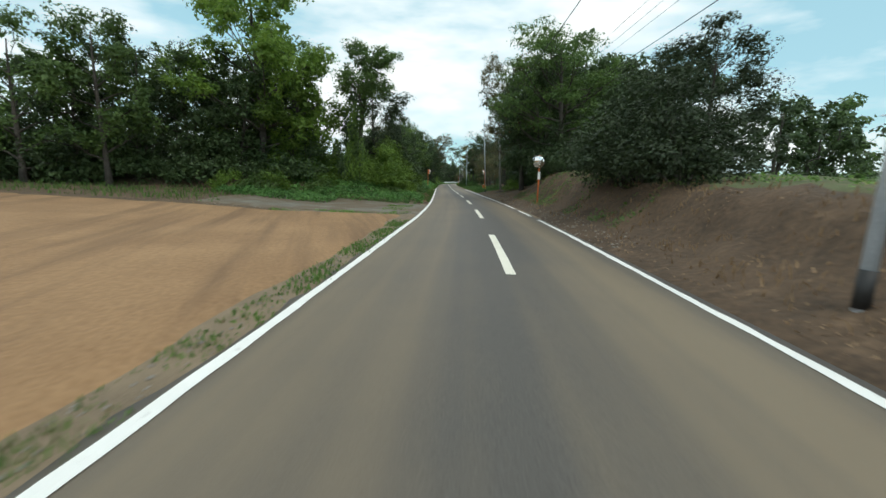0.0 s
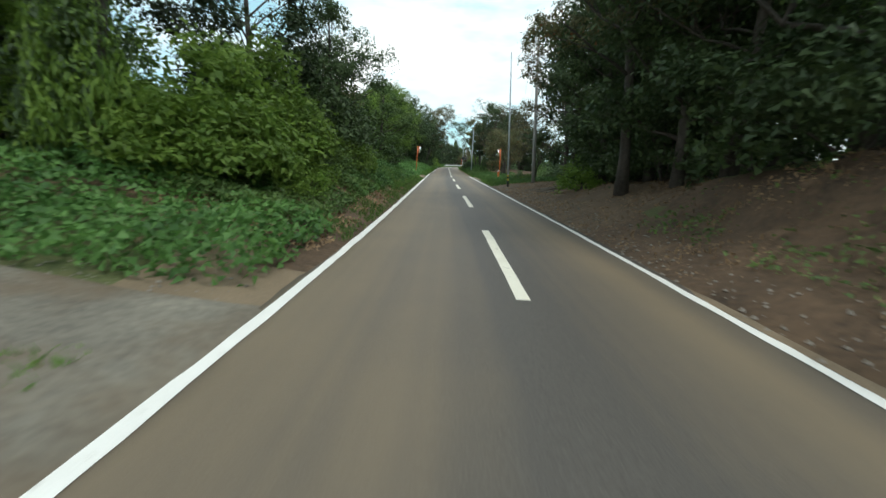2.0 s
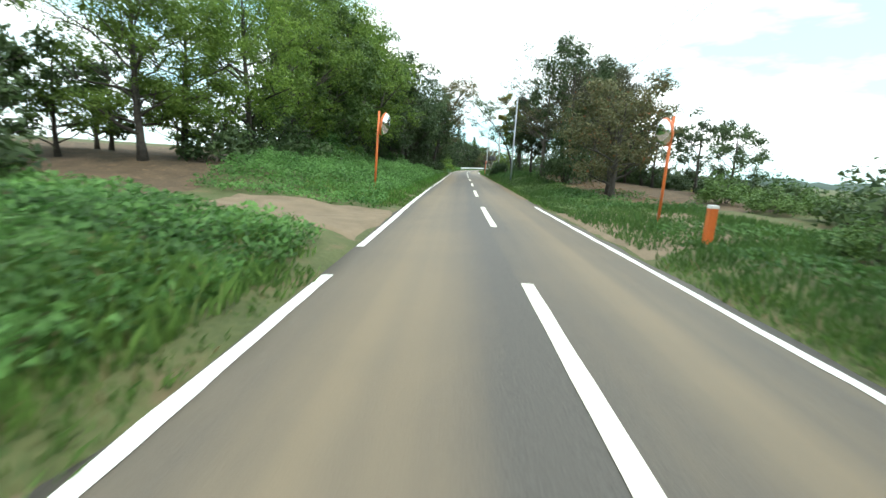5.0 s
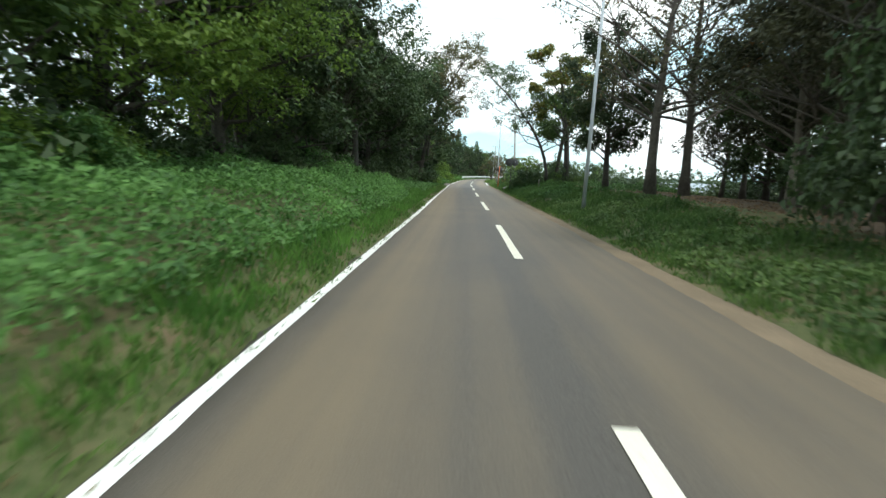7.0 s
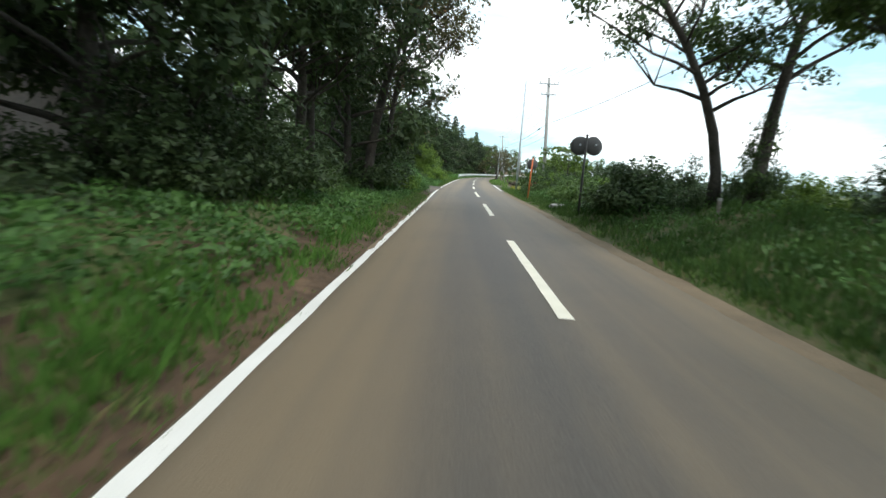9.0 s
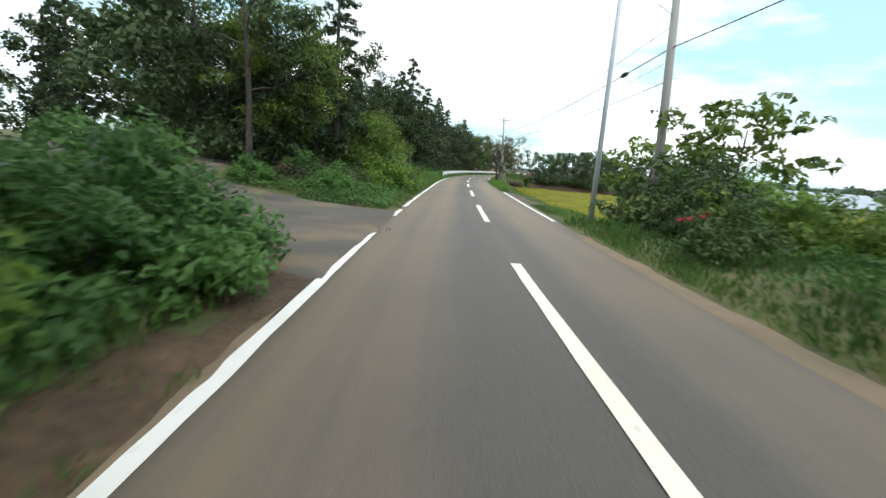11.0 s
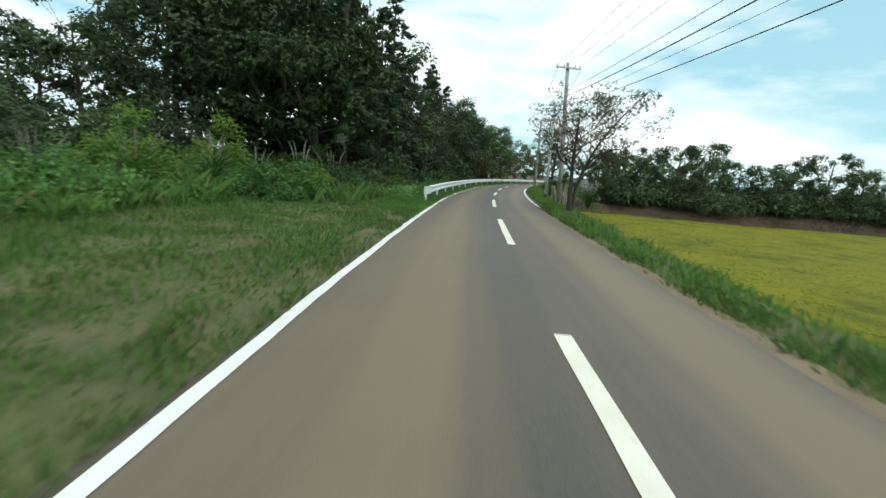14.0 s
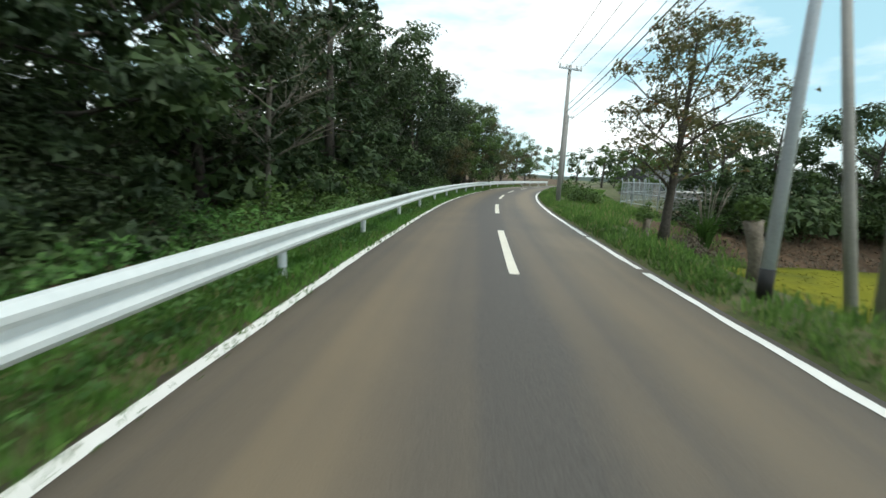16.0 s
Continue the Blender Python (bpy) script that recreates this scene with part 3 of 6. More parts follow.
# ---------------------------------------------------------------- ground, road and paint
def ground_sheet():
    ys = np.unique(np.concatenate([[-2600, -900, -300, -120, -70, -40], np.arange(-34, 60, 0.5), np.arange(60, 236, 0.6), np.arange(236, 274, 2), [274.9, 300, 340, 420, 700, 1400, 2600]]))
    side = np.concatenate([np.arange(0, 9, 0.35), np.arange(9, 20, 1.0), [20, 23, 27, 32, 40, 55, 80, 124, 250, 600, 2400]])
    us = np.concatenate([(-EDGE_L - side)[::-1], [0.07 - EDGE_L, -1.5, 1.0, EDGE_R - 0.07], EDGE_R + side])
    yy, uu = np.meshgrid(ys, us, indexing="ij")
    uu = np.where((uu >= EDGE_R - 0.1) & (uu < 60), uu + edge_r(yy) - EDGE_R, uu)
    uu = np.where((uu <= 0.1 - EDGE_L) & (uu > -60), uu - edge_l(yy) + EDGE_L, uu)
    z = land(yy, uu)
    x = cx(yy) + uu
    far = np.clip((np.abs(uu) - 130) / 400, 0, 1)
    z = z * (1 - far) - 2.0 * far
    nu = len(us)
    i = np.arange(len(ys) - 1)[:, None] * nu + np.arange(nu - 1)[None]
    faces = np.stack([i, i + 1, i + nu + 1, i + nu], -1).reshape(-1, 4)
    my, mu = (yy[:-1, :-1] + yy[1:, 1:]) / 2, (uu[:-1, :-1] + uu[1:, 1:]) / 2
    out = np.maximum(-mu - edge_l(my), mu - edge_r(my))
    jit = 0.6 * vnoise(my * 1.1, mu * 1.3, 9)
    mat = np.zeros(my.shape, int)
    mat[(mu < 0) & (my < 14) & (out < 26)] = 4
    mat[(mu < 0) & (my < 21) & (out < 1.6)] = 4
    mat[(mu < 0) & (my > 21) & (my + jit < 33) & (out + jit < 0.7)] = 1
    bank = (mu > 0) & (my + 2 * jit < 25) & (out < 3.0 + jit)
    mat[bank] = 1
    mat[(mu > 0) & (my + jit > 25) & (my + jit < 47) & (out < 12)] = 2
    mat[(mu > 0) & (my > 66) & (my < 108) & (out + jit > 4.2) & (out < 16)] = 2
    mat[(mu < 0) & (my > 20) & (my < 44) & (out + 0.6 * jit < 0.55)] = 1
    mat[(mu < 0) & (my + jit > 21) & (my + jit < 35) & (out + jit > 0.4) & (out < 6)] = 2
    mat[(mu < 0) & (my > 95) & (my < 124) & (out + 1.5 * jit < 1.0)] = 1
    mat[(mu < 0) & (out + jit > 6) & (out + 6 * jit < 38) & (my > -45) & (my + 3 * jit < 124)] = 2
    mat[(mu > 5.0) & (mu < 80) & (my + jit > 182) & (my + jit < 199)] = 1
    mat[(mu < 0) & (my > 168) & (out + jit > 2.2) & (out < 40)] = 2

    verts = np.stack([x, yy, z], -1).reshape(-1, 3)
    solid("ground", mesh_of("ground", verts, faces, [M_GROUND, M_BANK, M_LITTER, M_GRAVEL, M_DUST], True, mat.ravel()), "uneven roadside ground of soil, grass and leaf litter", "ground", kind="structure")


def ribbon(y0, y1, ua, ub, step=0.5, lift=0.0, ragged=0.0, crown=True, seed=1, cols=2):
    """A strip that follows the road between two offsets."""
    n = max(2, int(round((y1 - y0) / step)) + 1)
    ys = np.linspace(y0, y1, n)
    ub = ub(ys) if callable(ub) else ub
    ua = ua(ys) if callable(ua) else ua
    a = ua + ragged * vnoise(ys * 1.7, ys * 0 + 0.3, seed) + 0.5 * ragged * vnoise(ys * 6, ys * 0 + 0.7, seed)
    b = ub + ragged * vnoise(ys * 1.7, ys * 0 + 8.3, seed + 1) + 0.5 * ragged * vnoise(ys * 6, ys * 0 + 5.7, seed)
    w = np.linspace(0, 1, cols)[None]
    u = a[:, None] * (1 - w) + b[:, None] * w
    yy = np.repeat(ys[:, None], cols, 1)
    slope = (cx(ys + 0.5) - cx(ys - 0.5))[:, None]
    k = 1 / np.sqrt(1 + slope**2)
    verts = np.stack([cx(ys)[:, None] + u * k, yy - u * slope * k, -CROWN * np.abs(u) + lift], -1).reshape(-1, 3)
    i = np.arange(n - 1)[:, None] * cols + np.arange(cols - 1)[None]
    return verts, np.stack([i, i + 1, i + cols + 1, i + cols], -1).reshape(-1, 4)


def road():
    v, f = ribbon(-34, 272, lambda y: -edge_l(y) - 0.05, lambda y: edge_r(y) + 0.05, 0.4, 0.0, 0.07, cols=17)
    # the sides go down into the verge
    cols, n = 17, len(v) // 17
    a, b = v[0::cols].copy(), v[cols - 1::cols].copy()
    a[:, 2] -= 0.15
    b[:, 2] -= 0.15
    v2 = np.concatenate([v, a, b])
    i = np.arange(n - 1)
    sa = np.stack([len(v) + i, i * cols, (i + 1) * cols, len(v) + i + 1], -1)
    sb = np.stack([i * cols + cols - 1, len(v) + n + i, len(v) + n + i + 1, (i + 1) * cols + cols - 1], -1)
    me = mesh_of("road", v2, np.concatenate([f, sa, sb]), M_ASPHALT, True)
    # dust lies in long streaks: across the road at full size, along it drawn out
    uv = me.uv_layers.new(name="track")
    idx = np.empty(len(me.loops), np.int32)
    me.loops.foreach_get("vertex_index", idx)
    flat = np.stack([(v2[:, 0] - cx(v2[:, 1])) * 0.75, v2[:, 1] * 0.012], -1)
    uv.data.foreach_set("uv", flat[idx].astype(np.float32).ravel())
    solid("road", me, "narrow two-lane asphalt road, grey with tan dust in the wheel tracks", "road", kind="structure")
    marks = thing("road_marking", "white edge lines and cream dashed centre line, worn", "road marking", kind="structure")
    runs = [(-34, 20.6, -1), (20.6, 54, -1), (56, 124.9, -1), (124.9, 126.4, -1), (129.6, 131.4, -1), (132.4, 270, -1),
            (-34, 9.6, 1), (11.4, 15.0, 1), (16.4, 44, 1), (44.6, 66.4, 1), (131, 146.5, 1), (171.6, 174.5, 1), (175.2, 179.8, 1), (180.1, 184, 1), (184.2, 270, 1)]
    for y0, y1, s in runs:
        w = 0.07 if s < 0 else 0.065
        v, f = ribbon(y0, y1, (lambda y: -line_l(y) - w) if s < 0 else WR - w, (lambda y: -line_l(y) + w) if s < 0 else WR + w, 0.3, 0.006, 0.012 if s < 0 else 0.018, seed=int(y0) + 50)
        part("edge_line", mesh_of("edge_line", v, f, M_PAINT), marks)
    for k in range(-3, 24):
        y0 = -1.1 + 10 * k
        if y0 > 165:
            y0 -= 0.15 * (y0 - 165) / 10
        v, f = ribbon(y0, y0 + 4.94, -0.078, 0.078, 0.5, 0.006, 0.006, seed=k + 90)
        part("centre_dash", mesh_of("centre_dash", v, f, M_CREAM), marks, "cream painted dash")


def patch(name, corners, mat, label, category, lift=0.02, nu=24, nv=24, ragged=0.25, floor=None):
    """A piece of made ground over the land between four (y, u) corners."""
    p = np.array(corners, float)
    s, r = np.meshgrid(np.linspace(0, 1, nu), np.linspace(0, 1, nv), indexing="ij")
    q = (p[0] * ((1 - s) * (1 - r))[..., None] + p[1] * (s * (1 - r))[..., None] + p[2] * (s * r)[..., None] + p[3] * ((1 - s) * r)[..., None])
    edge = np.clip(1 - 8 * np.minimum(np.minimum(s, 1 - s), np.minimum(r, 1 - r)), 0, 1)
    q[..., 0] += ragged * edge * vnoise(q[..., 0] * 1.5, q[..., 1] * 1.5, 21)
    q[..., 1] += ragged * edge * vnoise(q[..., 0] * 1.5 + 9, q[..., 1] * 1.5, 22)
    y, u = q[..., 0], q[..., 1]
    z = land(y, u)
    inner = np.minimum(np.minimum(s, 1 - s), np.minimum(r, 1 - r))
    z = z + np.where(inner < 0.01, -0.05, lift)
    if floor is not None:  # it meets the pavement at its level
        z = np.where(u > -3.6, np.maximum(z, floor - 0.02 * np.clip(-2.6 - u, 0, 1)), z)
    verts = np.stack([cx(y) + u, y, z], -1).reshape(-1, 3)
    i = np.arange(nu - 1)[:, None] * nv + np.arange(nv - 1)[None]
    f = np.stack([i, i + 1, i + nv + 1, i + nv], -1).reshape(-1, 4)
    me = mesh_of(name, verts, f, mat, True)
    uv = me.uv_layers.new(name="track")
    flat = np.stack([verts[:, 0] * 0.9 + 0.25 * verts[:, 1], verts[:, 1] * 0.06], -1)
    idx = np.empty(len(me.loops), np.int32)
    me.loops.foreach_get("vertex_index", idx)
    uv.data.foreach_set("uv", flat[idx].astype(np.float32).ravel())
    return solid(name, me, label, category, kind="structure")


ground_sheet()
road()
patch("bare_dirt_lot", [(-40, -2.95), (11.6, -3.15), (12.2, -26), (-40, -34)], M_DIRT, "graded bare lot of orange soil with tyre tracks", "ground", 0.045, 90, 50, 0.18)
patch("concrete_apron", [(11.8, -2.56), (18.6, -2.56), (20.5, -13), (12.6, -13)], M_CONCRETE, "stained old concrete driveway beside the road", "driveway", 0.05, 50, 50, 0.05, floor=-0.113)
patch("side_road_left", [(122.6, -2.56), (130.6, -2.56), (133.4, -13), (127.5, -16)], M_SIDE_ASPHALT, "dusty grey asphalt side road climbing into the trees", "side road", 0.05, 60, 60, 0.05, floor=-0.113)
patch("side_road_upper", [(130.2, -8.9), (138.5, -9.8), (143, -16), (128, -15)], M_SIDE_ASPHALT, "dusty grey asphalt side road fading to dirt under the trees", "side road", 0.056, 40, 40, 0.05, floor=-0.113)
patch("side_road_upper", [(126, -15.6), (137, -12.7), (150, -30), (136, -34)], M_SIDE_ASPHALT, "dusty grey side road in the shade of trees", "side road", 0.05, 20, 20, 0.2)
patch("field_track", [(56.2, -2.6), (61.8, -2.6), (61.5, -7.5), (58.8, -7.5)], M_DUST, "pale gravel field track", "track", 0.05, 20, 20, 0.2)
patch("farm_track", [(56, 2.4), (64.5, 2.4), (64, 7), (59, 7)], M_DUST, "pale gravel track beside the road", "track", 0.04, 16, 16, 0.2)
patch("gravel_shoulder", [(135, 2.5), (153, 2.5), (152, 4.2), (136.5, 5.2)], M_GRAVEL, "dark gravel shoulder above the rice field", "shoulder", 0.03, 40, 10, 0.2)


def dust_band(y0, y1, ua, ub, seed, label):
    """Blown soil along the pavement's edge, ragged and thin."""
    v, f = ribbon(y0, y1, ua, ub, 0.25, 0.004, 0.06, seed=seed, cols=7)
    n = len(v) // 7
    v = v.reshape(n, 7, 3)
    t = np.linspace(-1, 1, 7)
    end = np.clip(np.minimum(v[:, 3, 1] - y0, y1 - v[:, 3, 1]) / 2.5, 0.02, 1)[:, None]
    mid = v[:, 3:4].copy()
    v[..., :2] = mid[..., :2] + (v[..., :2] - mid[..., :2]) * end[..., None]
    v[..., 2] += 0.008 * end - 0.03 * (1 - end) - 0.026 * np.abs(t)[None] ** 3 + 0.004 * vnoise(v[..., 1] * 3, v[..., 0] * 3, seed)
    solid("roadside_dust", mesh_of("roadside_dust", v.reshape(-1, 3), f, M_DUST, True), label, "dust", kind="structure")


dust_band(100, 123, -3.0, -2.58, 61, "band of dry tan soil at the road edge")
dust_band(131.5, 151, -2.92, -2.6, 62, "tan soil washed over the edge line")
dust_band(137.9, 142.4, -2.95, -2.34, 67, "tan soil washed over the edge line")
dust_band(68, 130, 2.0, 2.6, 63, "band of dry tan dust at the road edge")
dust_band(24, 54, -2.98, -2.64, 64, "thin band of soil below the bank")
dust_band(8, 22, 2.25, 2.75, 65, "soil slipped from the bank onto the road edge")
dust_band(148, 172, 1.95, 2.35, 66, "thin dust at the road edge")


# ---------------------------------------------------------------- trees and shrubs
def branchy(rng, height, crown_base, spread, n, trunk_r, lean=(0, 0), fork=0.55, twigs=2):
    """Trunk and limbs: pieces for the mesh, and the limbs' ends."""
    def stem(t):
        w = 0.05 * height
        return Vector((lean[0] * t * t * height + w * math.sin(3.1 * t + 1) * 0.35, lean[1] * t * t * height + w * math.sin(2.3 * t) * 0.35, t * height * 0.86))
    ts = np.linspace(0, 1, 9)
    bole = tube([stem(t) for t in ts], [trunk_r * (1.35 if t == 0 else 1) * (1 - 0.85 * t) + 0.012 for t in ts], 8)
    pieces = []
    tips = []
    for k in range(n):
        t = crown_base / height + (0.95 - crown_base / height) * (k + rng.random()) / n
        base = stem(t * fork + t * (1 - fork) * 0.75)
        a = 2.4 * k + rng.uniform(-0.5, 0.5)
        reach = spread * (0.5 + 0.5 * math.sin(math.pi * min(1, 0.12 + 0.88 * (t * height - crown_base * 0.8) / max(0.1, height - crown_base * 0.8)))) * rng.uniform(0.55, 1.05)
        reach, t = float(reach), float(t)
        top = stem(t)
        end = Vector((top.x + reach * math.cos(a), top.y + reach * math.sin(a), min(height * 0.97, t * height * 0.9 + reach * rng.uniform(0.05, 0.35) + 0.3)))
        mid = base.lerp(end, 0.5) + Vector((0, 0, -0.08 * reach + 0.1)) + Vector(rng.uniform(-0.12, 0.12, 3).tolist()) * reach
        r = trunk_r * (0.42 * (1 - t) + 0.14)
        pieces.append(tube([base, base.lerp(mid, 0.5) + Vector((0, 0, 0.05)), mid, end], [r, r * 0.75, r * 0.55, r * 0.18 + 0.006], 4, False))
        tips.append((end, reach, mid))
        for _ in range(twigs):
            off = Vector((rng.uniform(-1, 1), rng.uniform(-1, 1), rng.uniform(0.0, 0.9))) * (0.35 * reach + 0.25)
            e2 = mid.lerp(end, 0.6) + off
            pieces.append(tube([mid, mid.lerp(e2, 0.55) + Vector((0, 0, 0.06)), e2], [r * 0.5, r * 0.3, 0.008], 3, False))
            tips.append((e2, reach * 0.6, mid))
    return bole, pieces, tips


def make_tree(label, category, seed, height, spread, crown_base, limbs, leaves, size, leaf, bark=M_BARK, trunk_r=0.16, clump=0.9, lean=(0, 0), flat=0.75, inner=0.6, extra=(), name="tree", droop=0.0, core=0.12, twigs=2):
    rng = np.random.default_rng(seed)
    bole, pieces, tips = branchy(rng, height, crown_base, spread, limbs, trunk_r, lean, 0.55, twigs)
    clumps = []
    for end, reach, mid in tips:
        clumps.append((*end, clump * rng.uniform(0.5, 1.25)))
        if rng.random() < 0.5:
            clumps.append((*(mid.lerp(end, 0.6) + Vector(rng.uniform(-0.4, 0.4, 3).tolist())), clump * rng.uniform(0.5, 0.9)))
    clumps += list(extra)
    root = thing(name, label, category)
    part("trunk", mesh_of("trunk", *bole, bark, True), root)
    v, f = joined(pieces)
    tagged(part("wood", mesh_of("wood", v, f, bark, True), root), kind="stuff")
    if leaves:
        v, f = clump_leaves(clumps, 2 * leaves, 0.74 * size, rng, flat, inner, droop, core)
        part("crown", mesh_of("crown", v, f, leaf), root)
    return root


def make_cedar(label, seed, height, spread, leaves, size, leaf=M_CEDAR, base=1.5):
    rng = np.random.default_rng(seed)
    root = thing("conifer", label, "tree")
    bole = tube([(0, 0, 0), (0.05, 0, height * 0.4), (0, 0.04, height * 0.97)], [0.24, 0.15, 0.02], 8)
    pieces, clumps = [], []
    n = int(height * 4)
    for k in range(n):
        t = k / n
        z = base + (height - base) * t
        r = spread * (1 - t) ** 0.75 * rng.uniform(0.55, 1.05) + 0.15
        a = 2.4 * k + rng.uniform(-0.4, 0.4)
        e = Vector((r * math.cos(a), r * math.sin(a), z - 0.18 * r))
        pieces.append(tube([(0, 0, z), e * 0.5 + Vector((0, 0, 0.5 * z + 0.05)), e], [0.04 * (1 - t) + 0.01, 0.02, 0.006], 3, False))
        clumps.append((*e, 0.30 + 0.34 * (1 - t) * rng.uniform(0.7, 1.3)))
        clumps.append((e.x * 0.55, e.y * 0.55, z, 0.34 + 0.3 * (1 - t)))
    part("trunk", mesh_of("trunk", *bole, M_BARK, True), root)
    v, f = joined(pieces)
    tagged(part("wood", mesh_of("wood", v, f, M_BARK, True), root), kind="stuff")
    v, f = clump_leaves(clumps, 2 * leaves, 0.74 * size, rng, 0.65, 0.3, 0.5, 0.1)
    part("crown", mesh_of("crown", v, f, leaf), root)
    return root


def make_bush(label, seed, height, spread, leaves, size, leaf, name="bush", lumps=16, stems=7):
    """A shrub with foliage to the ground: many lumps over a mound, on a few stems."""
    rng = np.random.default_rng(seed)
    root = thing(name, label, "bush")
    clumps, pieces = [], []
    for k in range(lumps):
        a, q = 2.4 * k + rng.uniform(-0.4, 0.4), math.sqrt((k + 0.5) / lumps)
        z = height * (1 - 0.75 * q**2) * rng.uniform(0.35, 0.85)
        clumps.append((spread * q * math.cos(a), spread * q * math.sin(a), max(0.2, z), (0.26 + 0.16 * rng.random()) * min(height, 1.4 * spread)))
        if q > 0.5:
            clumps.append((spread * q * math.cos(a + 0.6), spread * q * math.sin(a + 0.6), 0.18 * height, 0.24 * min(height, 1.4 * spread)))
    for k in range(stems):
        c = clumps[(k * 3) % len(clumps)]
        pieces.append(tube([(0.1 * math.cos(k), 0.1 * math.sin(k), -0.1), (c[0] * 0.5, c[1] * 0.5, c[2] * 0.55), c[:3]], [0.04, 0.025, 0.008], 4, False))
    v, f = joined(pieces)
    tagged(part("wood", mesh_of("wood", v, f, M_BARK, True), root), kind="stuff")
    v, f = clump_leaves(clumps, 2 * leaves, 0.7 * size, rng, 0.9, 0.6, 0.0, 0.12)
    part("foliage", mesh_of("foliage", v, f, leaf), root)
    return root


def make_plume(label, seed=87, plumes=14):
    """A tussock of long arching blades with pale plumes standing above them."""
    rng = np.random.default_rng(seed)
    root = thing("plume_grass", label, "grass")
    blades, heads = [], []
    for k in range(90):
        a, r, h = rng.uniform(0, 2 * math.pi), rng.uniform(0.3, 1.1), rng.uniform(1.0, 1.9)
        e = Vector((math.cos(a), math.sin(a), 0))
        blades.append(tube([e * 0.1 * r, e * 0.35 * r + Vector((0, 0, 0.7 * h)), e * r + Vector((0, 0, h * rng.uniform(0.75, 1.0)))], [0.014, 0.02, 0.003], 3, False))
    for k in range(plumes):
        a, r, h = 2.4 * k, rng.uniform(0.1, 0.6), rng.uniform(1.7, 2.3)
        e = Vector((math.cos(a), math.sin(a), 0))
        heads.append(tube([e * 0.6 * r + Vector((0, 0, h * 0.6)), e * r + Vector((0, 0, h)), e * r * 1.5 + Vector((0, 0, h + 0.35))], [0.006, 0.022, 0.005], 4, False))
    v, f = joined(blades)
    tagged(part("blades", mesh_of("blades", v, f, M_LUSH), root), kind="stuff")
    v, f = joined(heads)
    tagged(part("plumes", mesh_of("plumes", v, f, M_PALE_BARK), root), kind="stuff")
    return root


PROTO = {}


def proto(key, maker):
    PROTO[key] = [maker, None]


def plant(key, y, u, scale=1.0, turn=0.0, label="", group="", tall=1.0, sink=0.08):
    """Puts a plant of a kind at y along the road and u across it."""
    maker, first = PROTO[key]
    x, yy, z = spot(y, u, -sink)
    m = pose(x, yy, z, 0, 0, turn) @ Matrix.Diagonal((scale, scale, scale * tall, 1))
    if first is None:
        ob = PROTO[key][1] = maker()
        ob.matrix_basis = m
    else:
        ob = copy_thing(first, m)
        ob.matrix_basis = m
    return tagged(ob, label, "", group)


proto("oak1", lambda: make_tree("tall broad-leaved evergreen tree with a dense lumpy crown", "tree", 1, 10, 3.3, 1.2, 17, 4200, 0.265, M_LEAF, clump=1.15, trunk_r=0.18, twigs=1))
proto("oak2", lambda: make_tree("broad-leaved tree with a dense green crown", "tree", 2, 9, 3.0, 0.9, 16, 4100, 0.235, M_LEAF, clump=1.1, twigs=1, trunk_r=0.18, lean=(0.06, 0.03)))
proto("fresh", lambda: make_tree("tall broad-leaved tree with bright green leaves", "tree", 3, 12, 4.4, 1.6, 22, 8500, 0.26, M_LEAF_LIGHT, clump=1.3, trunk_r=0.24, twigs=1))
proto("dark1", lambda: make_tree("dark evergreen tree with dense foliage", "tree", 4, 9.5, 3.1, 0.8, 17, 3400, 0.252, M_LEAF_DARK, clump=1.2, trunk_r=0.18, core=0.2, twigs=1))
proto("dark2", lambda: make_tree("dark evergreen tree at the edge of a wood", "tree", 5, 8, 2.7, 0.5, 16, 3900, 0.22, M_LEAF_DARK, clump=1.0, core=0.2, trunk_r=0.15, lean=(-0.05, 0.04)))
proto("back1", lambda: make_tree("dark woodland tree in the shade", "tree", 41, 10, 3.4, 0.8, 15, 1150, 0.44, M_LEAF_DARK, clump=1.2, trunk_r=0.2, core=0.3, twigs=1))
proto("back2", lambda: make_tree("green woodland tree behind the others", "tree", 42, 9, 3.2, 0.8, 15, 1150, 0.42, M_LEAF, clump=1.15, trunk_r=0.18, core=0.3, twigs=1))
proto("far1", lambda: make_tree("distant dark green tree across the fields", "tree", 44, 10, 3.6, 0.5, 13, 560, 0.62, M_LEAF_DARK, clump=1.35, trunk_r=0.2, core=0.35, twigs=0))
proto("far2", lambda: make_tree("distant green tree across the fields", "tree", 45, 9, 3.4, 0.5, 13, 560, 0.60, M_LEAF, clump=1.3, trunk_r=0.18, core=0.35, twigs=0))
proto("farbush", lambda: make_bush("distant dark field-edge shrub", 46, 2.8, 2.2, 420, 0.42, M_LEAF_DARK, "shrub", 14))
proto("edge_wood", lambda: make_tree("distant dark green tree across the fields", "tree", 88, 6.8, 2.9, 0.3, 18, 3000, 0.225, M_LEAF_DARK, clump=1.1, trunk_r=0.16, core=0.25, twigs=0))
proto("edge_bush", lambda: make_bush("distant dark shrub on the field bank", 89, 2.4, 1.7, 1500, 0.17, M_LEAF_DARK, "shrub", 16))
proto("reed", lambda: make_plume("tall seeding grass at the back of the clearing", 92, 5))
proto("plume", lambda: make_plume("tall pale tussock of plume grass"))
proto("deadbush", lambda: make_bush("heap of dead brown brush and dry vines", 48, 1.0, 0.9, 1100, 0.10, M_BRUSH, "brush_heap", 14))
